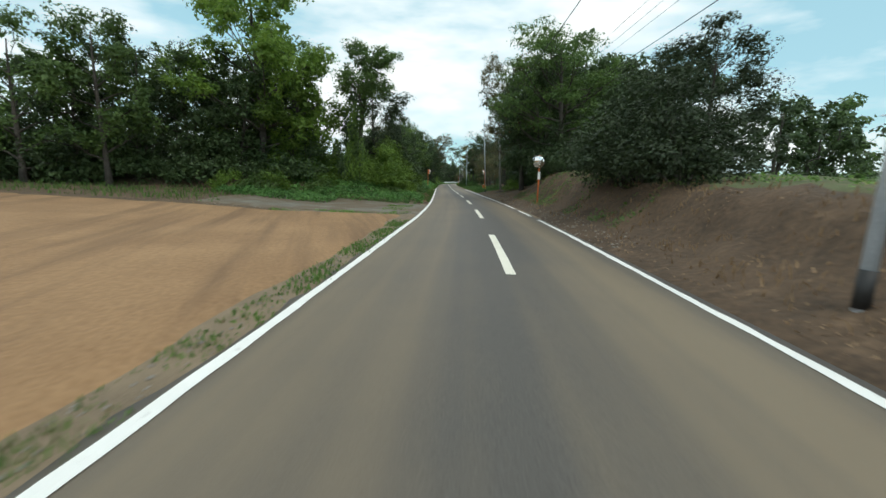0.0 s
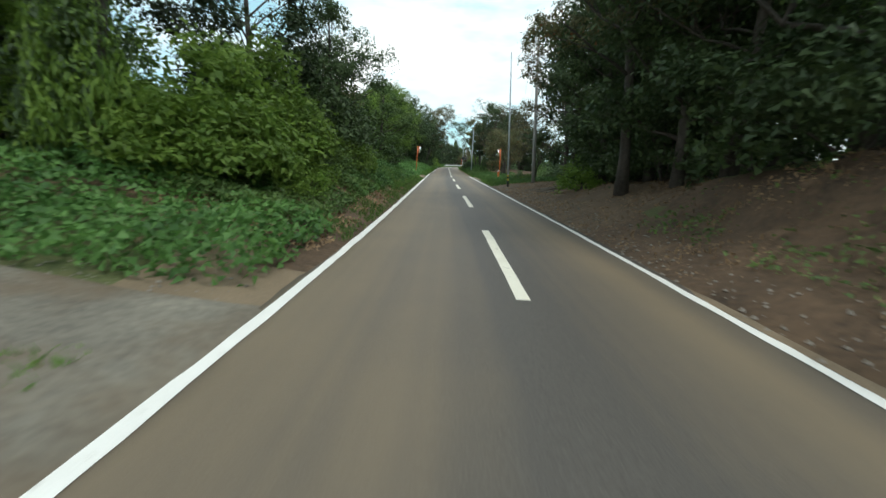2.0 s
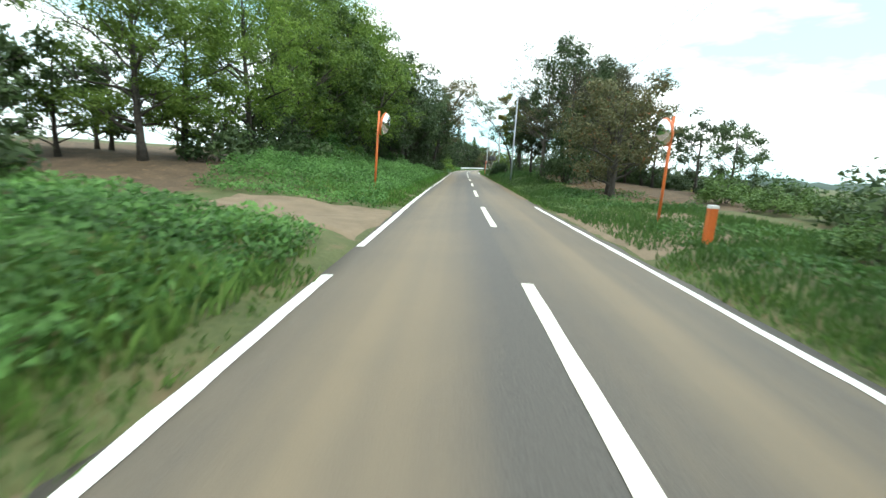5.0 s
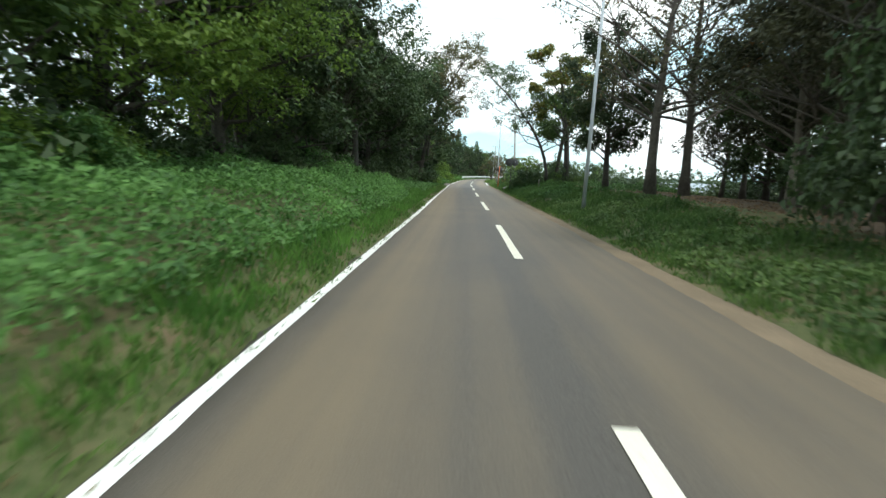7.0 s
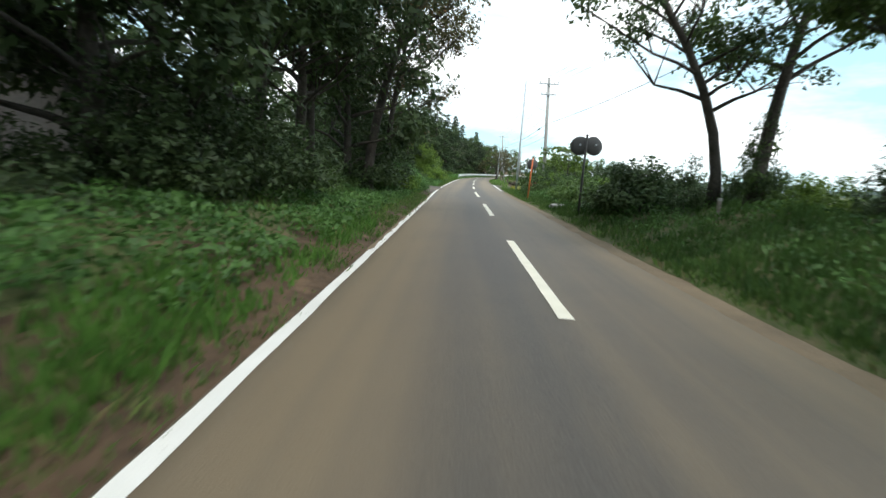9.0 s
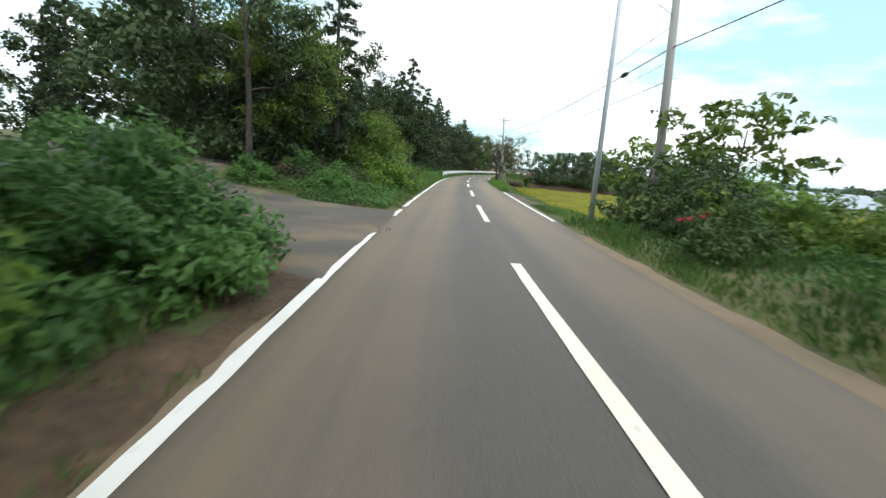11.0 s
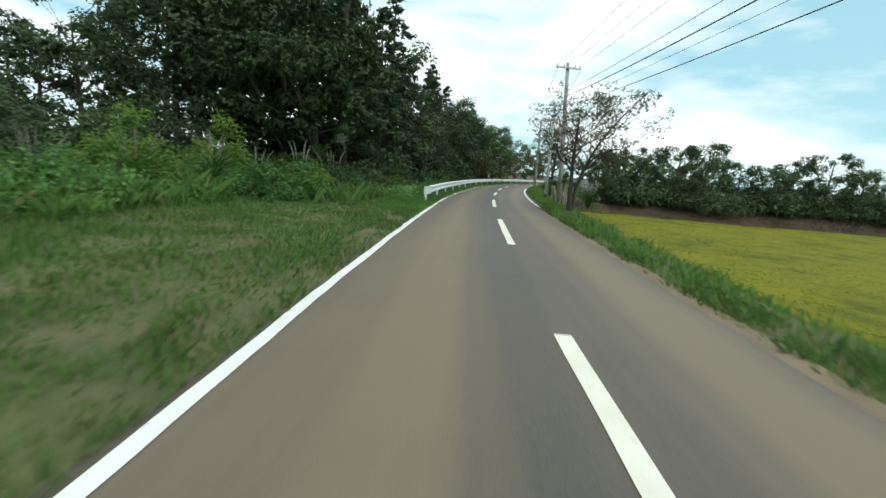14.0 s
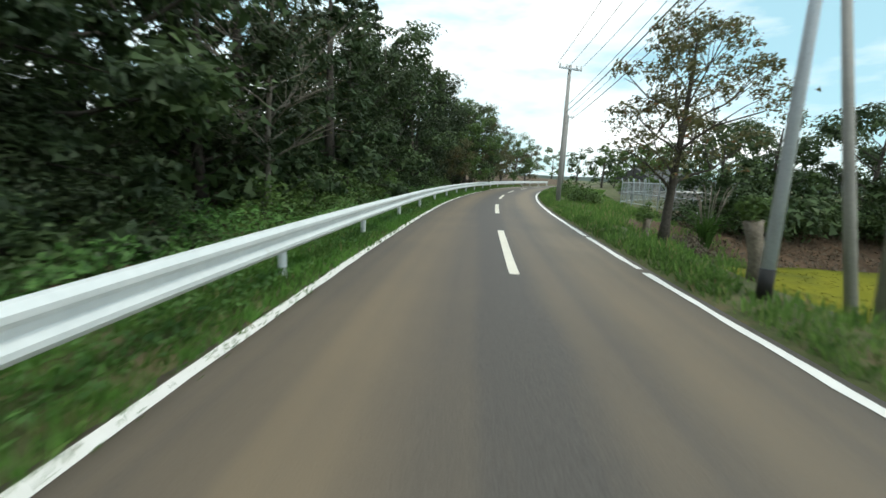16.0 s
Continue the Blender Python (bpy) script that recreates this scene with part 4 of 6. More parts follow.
proto("dark_near", lambda: make_tree("dark evergreen tree overhanging the road bank", "tree", 49, 9.5, 3.2, 1.0, 18, 8500, 0.155, M_LEAF_DARK, clump=1.15, trunk_r=0.15, core=0.2, twigs=1))
proto("cedar3", lambda: make_cedar("tall dark conifer at the wood's corner", 47, 11, 2.8, 9500, 0.17, base=0.4))
proto("backbush", lambda: make_bush("shaded dark undergrowth shrub beneath trees", 43, 2.6, 1.9, 540, 0.335, M_LEAF_DARK, "shrub", 18))
proto("vine", lambda: make_bush("tall thicket hung with fresh climbing vines", 6, 4.2, 2.1, 3000, 0.25, M_LEAF_LIGHT, "vine_thicket", 28))
proto("vine_dark", lambda: make_bush("dark thicket overgrown with creepers", 7, 4.4, 2.1, 1900, 0.225, M_LEAF_DARK, "vine_thicket", 28))
proto("bank_bush", lambda: make_bush("dense shrub overhanging the soil bank, its leaves darkened for shade", 51, 4.4, 2.1, 7000, 0.14, M_LEAF_SHADE, "shrub", 30))
proto("bush", lambda: make_bush("rounded green roadside bush", 8, 1.7, 1.1, 950, 0.172, M_LEAF))
proto("bush_light", lambda: make_bush("fresh green roadside bush", 9, 1.6, 1.1, 1000, 0.17, M_LEAF_LIGHT))
proto("bush_dark", lambda: make_bush("dark clipped evergreen bush", 10, 1.8, 1.0, 1300, 0.148, M_LEAF_DARK))
proto("tall", lambda: make_tree("tall tree with a bare trunk and thin high crown", "tree", 11, 10.5, 3.0, 3.6, 13, 3300, 0.20, M_LEAF_DARK, trunk_r=0.11, clump=0.9, core=0.05))
proto("forest", lambda: make_tree("tall dark woodland tree with a bare lower trunk", "tree", 61, 11, 3.5, 3.4, 17, 4600, 0.23, M_LEAF_DARK, trunk_r=0.19, clump=1.15, core=0.12))
proto("overhang", lambda: make_tree("tall thin-leaved tree leaning out over the road", "tree", 62, 13.5, 3.4, 5.4, 22, 7000, 0.17, M_LEAF_DULL, trunk_r=0.2, clump=1.0, inner=0.1, core=0.03, lean=(0.17, 0.0)))
proto("tall2", lambda: make_tree("slender tree with sparse dull foliage", "tree", 12, 9.5, 2.8, 2.8, 13, 2500, 0.20, M_LEAF_DULL, trunk_r=0.11, clump=0.85, lean=(0.08, -0.05), core=0.03))
proto("airy", lambda: make_tree("overhanging tree with thin airy foliage", "tree", 21, 9.5, 3.6, 2.2, 18, 2900, 0.185, M_LEAF_DULL, trunk_r=0.11, clump=0.85, inner=0.1, core=0.02))
proto("yellow", lambda: make_tree("tree with a yellow-green crown on leaning limbs", "tree", 13, 8.5, 2.2, 3.4, 10, 3600, 0.19, M_LEAF_YELLOW, trunk_r=0.2, clump=0.75, lean=(-0.10, 0.0), flat=0.5))
proto("lean", lambda: make_tree("tree with a leaning ivy-clad trunk and dark crown", "tree", 14, 8.5, 2.6, 3.6, 10, 3400, 0.2, M_LEAF, trunk_r=0.17, clump=0.8, lean=(0.2, 0.02), extra=[(0.1, 0, 0.6, 0.5), (0.15, 0, 1.4, 0.4)], core=0.05))
proto("sparse", lambda: make_tree("thin tree with nearly bare branches and few autumn leaves", "tree", 15, 5.6, 2.0, 2.4, 16, 1500, 0.12, M_LEAF_DULL, trunk_r=0.11, clump=0.55, inner=0.05, core=0, twigs=3))
proto("fork", lambda: make_tree("autumn verge tree with spreading thin branches", "tree", 25, 5.6, 2.1, 2.0, 16, 1800, 0.125, M_LEAF_DULL, trunk_r=0.085, clump=0.6, inner=0.05, core=0, lean=(0.42, 0.06), twigs=3))
proto("bare", lambda: make_tree("bare grey tree with fine leafless twigs", "tree", 22, 10, 3.0, 2.5, 26, 700, 0.10, M_LEAF_DULL, M_PALE_BARK, trunk_r=0.12, clump=0.7, inner=0.05, core=0, twigs=5))
proto("sparse2", lambda: make_tree("young tree with thin autumn leaves", "tree", 16, 6.0, 2.0, 1.8, 17, 3800, 0.12, M_LEAF_DULL, trunk_r=0.12, clump=0.55, inner=0.1, core=0))
proto("dull", lambda: make_tree("low spreading tree with dull olive leaves", "tree", 17, 5.5, 2.7, 0.6, 15, 4200, 0.15, M_LEAF_DULL, trunk_r=0.15, clump=0.9))
proto("zelkova", lambda: make_tree("broad spreading tree with layered sprays of leaves", "tree", 72, 10.8, 4.7, 2.2, 26, 11000, 0.18, M_LEAF, trunk_r=0.24, clump=1.25, flat=0.5, core=0.15, twigs=2))
proto("ivy_tree", lambda: make_tree("tall tree with its trunk wrapped in green ivy", "tree", 73, 10.5, 2.1, 6.0, 10, 9000, 0.145, M_LEAF, trunk_r=0.2, clump=0.75, lean=(0.14, 0.02), extra=[(0.004 * k * k + 0.12 * math.sin(2.1 * k), 0.12 * math.cos(1.7 * k), 0.45 * k, 0.72 - 0.012 * k) for k in range(1, 19)], core=0.12))
proto("leaning_over", lambda: make_tree("tall thin-leaved tree arching out over the road", "tree", 74, 14.0, 3.6, 6.0, 24, 8000, 0.165, M_LEAF_DULL, trunk_r=0.22, clump=1.05, inner=0.1, core=0.03, lean=(0.34, 0.0)))
proto("stout", lambda: make_tree("large pale-trunked tree with bare twigs and few dark leaves", "tree", 75, 11.5, 4.2, 3.6, 22, 2600, 0.16, M_LEAF_DULL, M_MID_BARK, trunk_r=0.19, clump=0.9, inner=0.05, core=0.0, twigs=4))
proto("deep", lambda: make_tree("tree with foliage down to the bank, its leaves darkened for shade", "tree", 81, 9.0, 3.0, 0.3, 22, 7000, 0.182, M_LEAF_SHADE, clump=1.15, trunk_r=0.16, core=0.25, twigs=1))
proto("green_near", lambda: make_tree("broad-leaved tree with fresh and dull green leaves", "tree", 82, 11, 4.2, 1.4, 24, 11500, 0.172, M_LEAF_MID, clump=1.25, trunk_r=0.22, core=0.1, twigs=2))
proto("arch", lambda: make_tree("old tree with crooked forking limbs under a high crown", "tree", 83, 12.5, 4.0, 5.2, 20, 7000, 0.19, M_LEAF, trunk_r=0.26, clump=1.1, lean=(-0.12, 0.03), core=0.05, twigs=2))
proto("dusky", lambda: make_tree("woodland tree with dusky brown-green leaves and open limbs", "tree", 84, 9.5, 3.5, 1.8, 20, 6500, 0.165, M_LEAF_DUSK, M_MID_BARK, trunk_r=0.15, clump=1.0, inner=0.2, core=0.05, twigs=3))
proto("round_dark", lambda: make_tree("round dense dark-leaved tree", "tree", 86, 8.8, 3.0, 2.0, 26, 13000, 0.165, M_LEAF_SHADE, trunk_r=0.17, clump=0.95, flat=0.9, core=0.2, twigs=1))
proto("grey_tall", lambda: make_tree("tall airy tree with grey-green leaves", "tree", 90, 10.0, 3.4, 3.4, 20, 5200, 0.17, M_LEAF_DARK, trunk_r=0.15, clump=0.95, lean=(-0.5, 0.0), inner=0.2, core=0.03, twigs=2))
proto("broad", lambda: make_tree("open shrub with large pale leaves on thin branches", "shrub", 91, 3.8, 1.9, 1.4, 14, 620, 0.30, M_LEAF_MID, trunk_r=0.06, clump=0.55, flat=0.5, inner=0.3, core=0.0, name="shrub"))
proto("kudzu", lambda: make_bush("mound of climbing kudzu over a stump", 85, 1.7, 1.5, 3400, 0.155, M_WEED, "kudzu_mound", 20))
proto("round", lambda: make_bush("tall rounded shrub of fresh green leaves", 76, 3.8, 1.7, 8500, 0.12, M_LEAF_MID, "shrub", 30))
proto("cedar", lambda: make_cedar("dark narrow cedar beside other trees", 18, 12, 2.3, 2600, 0.34))
proto("cedar2", lambda: make_cedar("dark cedar with drooping branches", 19, 10, 2.6, 3200, 0.32, base=0.5))


def row(keys, y0, y1, u0, u1, n, s0, s1, seed, label="", group="", wob=0.8):
    """n plants strewn along a line between two places."""
    rng = np.random.default_rng(seed)
    for k in range(n):
        t = (k + 0.5) / n
        key = keys[int(rng.integers(len(keys)))]
        plant(key, y0 + (y1 - y0) * t + rng.uniform(-wob, wob), u0 + (u1 - u0) * t + rng.uniform(-wob, wob), rng.uniform(s0, s1), rng.uniform(0, 360), label, group, rng.uniform(0.9, 1.1))


# wood behind the dirt lot
plant("fresh", 22.8, -14.0, 1.12, 40)
plant("fresh", 24.4, -11.8, 0.8, 140)
row(["vine_dark"], 22, 17, -17, -35, 8, 0.85, 1.05, 157)
plant("ivy_tree", 22.9, -7.7, 1.0, 0)
plant("vine", 22.9, -7.6, 0.36, 30, "climbing ivy wrapped round a tall trunk", tall=3.4)
plant("vine_dark", 23.2, -7.9, 0.42, 90, "dark climbing ivy wrapped round a tall trunk", tall=3.6)
row(["oak1", "dark1", "oak2"], 19, 13, -19.5, -34, 4, 0.82, 0.95, 101)
row(["dark2", "dark1"], 24, 19, -14.5, -25, 4, 0.8, 0.95, 121)
row(["back1", "back2"], 33, 26, -16, -44, 8, 0.85, 1.0, 102)
row(["backbush", "vine_dark", "backbush"], 24, 15.5, -9.5, -36, 11, 0.75, 1.0, 103)
row(["backbush"], 28, 20, -12, -38, 12, 1.1, 1.5, 122)
row(["back1", "cedar"], 44, 40, -28, -56, 6, 0.7, 0.9, 104)
row(["bush_light", "bush"], 21.5, 18, -8, -15, 5, 0.6, 0.9, 108)
# thicket by the concrete apron and the bank after it
row(["vine"], 25.2, 23.8, -8, -13.5, 4, 0.72, 0.82, 155, wob=0.3)
row(["dark1", "dark2"], 27.5, 25.5, -12.8, -18, 4, 0.88, 1.0, 156, wob=0.3)
plant("deep", 29.6, -7.4, 0.85, 70)
row(["vine"], 22.8, 27.6, -6.4, -6.2, 4, 0.7, 0.78, 105, wob=0.3)
row(["vine"], 25.0, 27.6, -5.9, -5.9, 2, 0.72, 0.78, 125, wob=0.2)
row(["vine_dark"], 29.4, 33.4, -5.9, -5.8, 3, 0.8, 0.9, 158, wob=0.2)
plant("dark_near", 32.2, -5.4, 0.66, 50, "small dark tree above the vine-clad bank")
plant("dark_near", 35.2, -7.6, 0.45, 150)
row(["bush", "bush_light"], 24.5, 34, -4.5, -4.3, 9, 0.5, 0.75, 145, wob=0.2)
row(["bush", "bush_light", "bush_dark"], 34, 43, -5.5, -5.5, 8, 0.6, 0.85, 106, wob=0.3)
row(["bush", "bush_dark", "bush_light"], 34.5, 43, -6.9, -7.0, 6, 0.9, 1.2, 146, wob=0.4)
row(["dark2", "oak2"], 29, 36, -8.4, -8.8, 4, 0.36, 0.45, 107)
row(["backbush", "bush"], 35, 50, -9, -10, 7, 0.55, 0.75, 137)
row(["airy", "tall2"], 36.5, 40, -7.0, -7.6, 3, 0.5, 0.58, 127, wob=0.3)
plant("oak2", 42.6, -5.0, 0.56, 10, "rounded green tree standing on the bank")
plant("vine_dark", 44.4, -6.2, 0.62, 10)
plant("vine_dark", 46.8, -6.8, 0.6, 80)
plant("backbush", 45.0, -4.9, 0.6, 20)
row(["backbush", "bush"], 46, 56, -7, -9, 6, 0.8, 1.0, 128)
row(["back1", "back2"], 55, 66, -15, -15, 4, 0.42, 0.52, 109)
row(["backbush", "back2"], 56, 66, -24, -21, 6, 0.6, 0.8, 365)
# low weeds, then the wood behind them
row(["green_near"], 63, 70, -11.5, -10.8, 3, 0.62, 0.72, 130)
plant("green_near", 73.0, -10.2, 0.85, 30)
row(["oak1", "green_near", "oak2", "oak1"], 75, 86.6, -10.4, -9.8, 6, 0.95, 1.1, 110)
plant("arch", 89.4, -9.9, 0.95, 130)
row(["dusky", "oak1", "forest"], 92.4, 96, -9.6, -9.0, 3, 0.95, 1.1, 363)
row(["tall", "forest"], 88, 102, -13.5, -12, 3, 0.95, 1.1, 150)
row(["vine"], 76.5, 81, -9.2, -8.8, 2, 0.5, 0.6, 153)
row(["back1", "back2"], 62, 76, -17, -16, 5, 0.4, 0.55, 111)
row(["backbush", "vine_dark"], 66, 92, -10.2, -9.2, 12, 0.7, 0.95, 123)
row(["dark1", "tall", "forest"], 88, 104, -9.6, -7.4, 6, 0.95, 1.1, 112)
row(["vine_dark", "backbush"], 86, 95, -8.6, -7.6, 5, 0.45, 0.6, 152, wob=0.5)
row(["backbush", "vine_dark"], 95, 103, -9.6, -8.8, 5, 0.32, 0.42, 159, wob=0.3)
row(["vine_dark", "backbush"], 101.5, 106, -6.5, -6.3, 4, 0.5, 0.62, 160, wob=0.2)
row(["back1", "dark1"], 103, 114, -18, -16.5, 4, 0.85, 1.0, 361)
plant("arch", 95.5, -15.2, 1.0, 40)
for y, u, q in ((77.6, -8.9, 0.95), (79.8, -8.4, 0.75), (75.2, -9.4, 1.1), (72.6, -9.2, 0.9), (93.4, -8.3, 1.0), (94.9, -7.4, 0.75), (91.4, -8.0, 0.7)):
    plant("kudzu", y, u, q, 70 * y)
row(["forest", "dark2", "forest", "dark1"], 103, 114, -6.8, -6.2, 6, 0.9, 1.05, 113, wob=0.4)
row(["backbush"], 111, 120, -11, -10, 5, 0.9, 1.2, 114)
row(["back1", "back2"], 112, 122, -13, -12, 3, 0.6, 0.7, 138)
row(["vine_dark", "backbush", "bush"], 88, 104, -7.6, -6.4, 6, 0.3, 0.45, 115)
row(["vine_dark", "backbush", "bush"], 106, 119, -6.4, -5.4, 6, 0.5, 0.8, 158)
row(["vine_dark", "bush", "bush_dark"], 102, 117, -6.0, -5.5, 8, 0.55, 0.8, 366, wob=0.3)
plant("leaning_over", 113.6, -5.3, 1.0, 0)
plant("overhang", 116.5, -5.0, 0.85, 10)
plant("airy", 119.0, -5.4, 0.85, 160)
plant("dark2", 117.5, -6.4, 0.75, 15)
row(["bush_light"], 119, 121, -4.7, -4.9, 2, 0.65, 0.8, 116)
for y, u, q in ((121.0, -4.3, 0.8), (122.5, -4.7, 0.95), (123.4, -5.8, 1.0), (124.2, -7.4, 1.0)):
    plant("kudzu", y, u, q, 60 * y)
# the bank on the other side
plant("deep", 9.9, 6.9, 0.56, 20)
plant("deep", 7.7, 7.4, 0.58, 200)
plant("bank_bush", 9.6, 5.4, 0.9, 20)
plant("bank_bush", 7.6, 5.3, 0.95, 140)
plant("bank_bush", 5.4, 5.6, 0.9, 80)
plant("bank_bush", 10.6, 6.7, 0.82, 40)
plant("zelkova", 21.6, 5.8, 0.88, 30)
plant("dark_near", 24.6, 5.6, 0.95, 200)
plant("overhang", 28.4, 4.8, 0.82, 180)
plant("dark_near", 27, 5.5, 1.0, 20)
plant("dark_near", 30.2, 6.4, 1.0, 120)
plant("dark_near", 34.0, 6.0, 0.95, 77)
plant("bush_light", 32.8, 4.7, 0.7, 10)
plant("bush_light", 35.6, 5.6, 0.9, 70, "bright green shrub under the trees")
plant("forest", 37.5, 7.2, 0.95, 177)
plant("forest", 41.2, 8.6, 1.0, 40)
plant("forest", 44.6, 10.4, 0.95, 240)
plant("dark1", 43.0, 12.5, 0.95, 10)
plant("dark1", 47.5, 8.8, 1.0, 110)
plant("oak1", 40.0, 14.0, 1.0, 60)
row(["back1"], 26, 44, 11.5, 10.5, 7, 0.95, 1.1, 203)
# Second row, added to block light from behind the front trees.
row(["dark1", "back1"], 26, 37, 8.6, 8.4, 5, 1.0, 1.12, 243)
row(["backbush", "vine_dark"], 19, 40, 5.6, 7.0, 10, 0.6, 0.85, 204)
row(["backbush", "back1"], 24, 46, 15, 14, 8, 0.9, 1.1, 224)
row(["far2", "far1"], 32, 44, 26, 46, 7, 0.8, 1.0, 205)
row(["far1", "far2"], -10, 30, 56, 44, 8, 0.6, 0.8, 206)
row(["farbush"], 0, 40, 44, 30, 10, 0.8, 1.1, 226)
row(["dark1", "tall"], 46, 54, 9.5, 13, 3, 0.85, 0.95, 207)
row(["backbush"], 42, 54, 8.5, 15, 6, 0.9, 1.2, 238)
plant("overhang", 40.4, 6.3, 0.72, 175, "slender tree with a pale crooked trunk")
plant("sparse", 53, 6.8, 1.2, 30)
plant("fork", 53.2, 6.9, 0.95, 330, "sparse young tree leaning over the verge")
row(["backbush", "bush"], 48, 60, 11.5, 14, 6, 0.55, 0.8, 244)
row(["dull"], 68, 73, 6.0, 6.6, 2, 0.85, 1.05, 208)
row(["backbush", "bush"], 56, 70, 11, 12, 7, 0.7, 1.0, 227)
row(["bush_light", "bush"], 47, 57, 5.2, 6.0, 5, 0.4, 0.6, 209)
plant("vine_dark", 78.4, 6.0, 0.66, 10, "ivy-smothered tree trunk thick with dark leaves", tall=1.8)
plant("tall", 78.6, 6.1, 0.95, 10)
plant("stout", 89.6, 6.6, 1.0, 130)
plant("stout", 90.4, 8.1, 0.95, 40)
plant("bare", 84.5, 8.2, 0.9, 30)
plant("vine_dark", 79.2, 6.3, 0.66, 120, "ivy-smothered tree trunk thick with dark leaves", tall=2.0)
row(["dusky"], 80.5, 87, 7.8, 9.0, 4, 0.85, 1.0, 210, wob=0.6)
row(["dusky", "dark2", "dusky"], 86, 97, 11.5, 12.5, 5, 0.75, 0.9, 211)
row(["backbush", "bush_dark"], 72, 128, 16, 15, 30, 0.65, 0.85, 241)
row(["back1", "dark2"], 74, 96, 14.5, 15, 6, 0.5, 0.65, 246)
plant("round_dark", 94.0, 6.1, 0.85, 80, "round dark-leaved tree on the verge")
plant("yellow", 101.9, 5.8, 1.08, 20)
plant("lean", 101.7, 6.0, 0.72, 185, "short leaning tree with fresh leaves low on its trunk")
plant("lean", 105.7, 5.9, 1.0, 0, "leaning tree with a dark ivy-clad trunk")
plant("grey_tall", 106.3, 5.3, 0.92, 0, "dark-leaved tree leaning towards the road")
plant("vine_dark", 105.7, 6.0, 0.24, 0, "dark ivy clump round a tree trunk", tall=2.4)
plant("vine_dark", 106.3, 4.75, 0.2, 60, "dark ivy clump round a tree trunk", tall=1.9)
plant("vine_dark", 101.9, 5.9, 0.27, 60, "dark ivy clump round a tree trunk", tall=1.5)
row(["bush_dark"], 107.6, 109.6, 4.3, 3.9, 3, 0.95, 1.1, 212, "dark clipped evergreen hedge bush", "hedge", 0.12)
row(["bush", "bush_light", "bush_dark"], 100, 130, 7.0, 6.4, 13, 0.5, 0.8, 213)
row(["bush", "bush_dark"], 112, 129, 4.7, 4.6, 9, 0.55, 0.8, 214)
row(["bush", "bush_dark"], 126, 131.4, 5.2, 5.3, 4, 0.85, 1.05, 245, wob=0.2)
row(["bush", "backbush", "bush_light"], 125, 131.5, 5.4, 6.0, 6, 0.7, 1.0, 215)
plant("broad", 134.0, 6.4, 0.9, 30)
plant("broad", 130.4, 7.3, 1.05, 150)
plant("vine_dark", 129.4, 5.7, 0.5, 30)
plant("vine_dark", 127.5, 5.2, 0.5, 80)
row(["vine", "bush", "vine_dark"], 143.6, 148, -5.6, -7.6, 4, 0.55, 0.66, 352, wob=0.3)
plant("dark2", 148.0, -10.0, 0.78, 60)
row(["bush", "bush_light", "bush"], 148.5, 152.5, -6.0, -7.5, 6, 0.6, 0.8, 354, wob=0.8)
row(["bush", "bush_light", "bush_dark"], 164, 170.6, -7.2, -5.4, 8, 0.55, 0.85, 355, wob=0.5)
row(["deadbush"], 132.9, 134.8, -7.2, -4.8, 4, 0.7, 0.95, 356, wob=0.2)
plant("kudzu", 132.8, -7.9, 0.5, 20)
plant("kudzu", 133.4, -5.4, 0.55, 220)
plant("kudzu", 134.2, -6.6, 0.6, 120)
plant("green_near", 136.0, -8.2, 0.62, 60, "ivy-hung tree with fresh leaves at the corner")
row(["bush", "bush_light", "bush"], 170.8, 172.2, -10.5, -5.2, 7, 0.7, 0.95, 357, wob=0.3)
# beyond the side road
row(["dark1", "back1", "forest"], 138.5, 147, -12.5, -22, 6, 0.9, 1.05, 301, wob=0.5)
row(["backbush", "vine_dark"], 138.5, 147, -12, -21, 6, 0.8, 1.0, 341, wob=0.5)
row(["back1", "cedar"], 146, 158, -24, -38, 5, 0.8, 0.95, 342)
row(["cedar", "back1", "back2"], 112, 122, -22, -26, 5, 0.9, 1.1, 302)
row(["back1", "cedar"], 140, 150, -36, -40, 5, 0.9, 1.2, 320)
row(["backbush"], 128, 150, -40, -22, 8, 1.0, 1.3, 321)
plant("tall", 133.6, -8.6, 1.0, 10, "tall pale-trunked tree at the side road")
row(["dark2", "oak2"], 135.5, 137.5, -8.6, -8.0, 2, 0.75, 0.85, 303, wob=0.2)
plant("dark1", 142.5, -7.4, 0.75, 60)
row(["backbush", "vine_dark"], 135, 142, -9.5, -8.5, 5, 0.8, 1.0, 331)
row(["dark2", "oak2"], 136, 142, -10.5, -10, 3, 0.65, 0.75, 332)
plant("cedar3", 139.2, -6.8, 0.88, 200, "tall dark conifer behind the corner shrubs")
row(["round"], 139.0, 142.4, -5.3, -5.1, 3, 0.92, 1.0, 304, wob=0.2)
row(["bush", "bush_light"], 134.5, 136.5, -4.9, -4.6, 2, 0.5, 0.6, 305, wob=0.2)
row(["bush_light", "bush", "bush_light"], 137.0, 141.2, -4.0, -3.9, 5, 0.85, 1.0, 345, wob=0.12)
row(["dark2", "back2"], 143, 150, -12, -13, 4, 0.5, 0.6, 322)
row(["vine", "bush_light", "vine_dark"], 156, 168, -17, -12, 6, 0.55, 0.7, 306)
row(["dark1", "forest", "cedar2"], 173, 171.5, -17, -9, 5, 0.95, 1.1, 336, wob=0.4)
row(["back1", "dark1", "back1", "cedar2"], 184, 179, -46, -21, 9, 0.8, 0.98, 307)
row(["backbush", "vine_dark"], 176, 171, -44, -16, 12, 0.9, 1.2, 347)
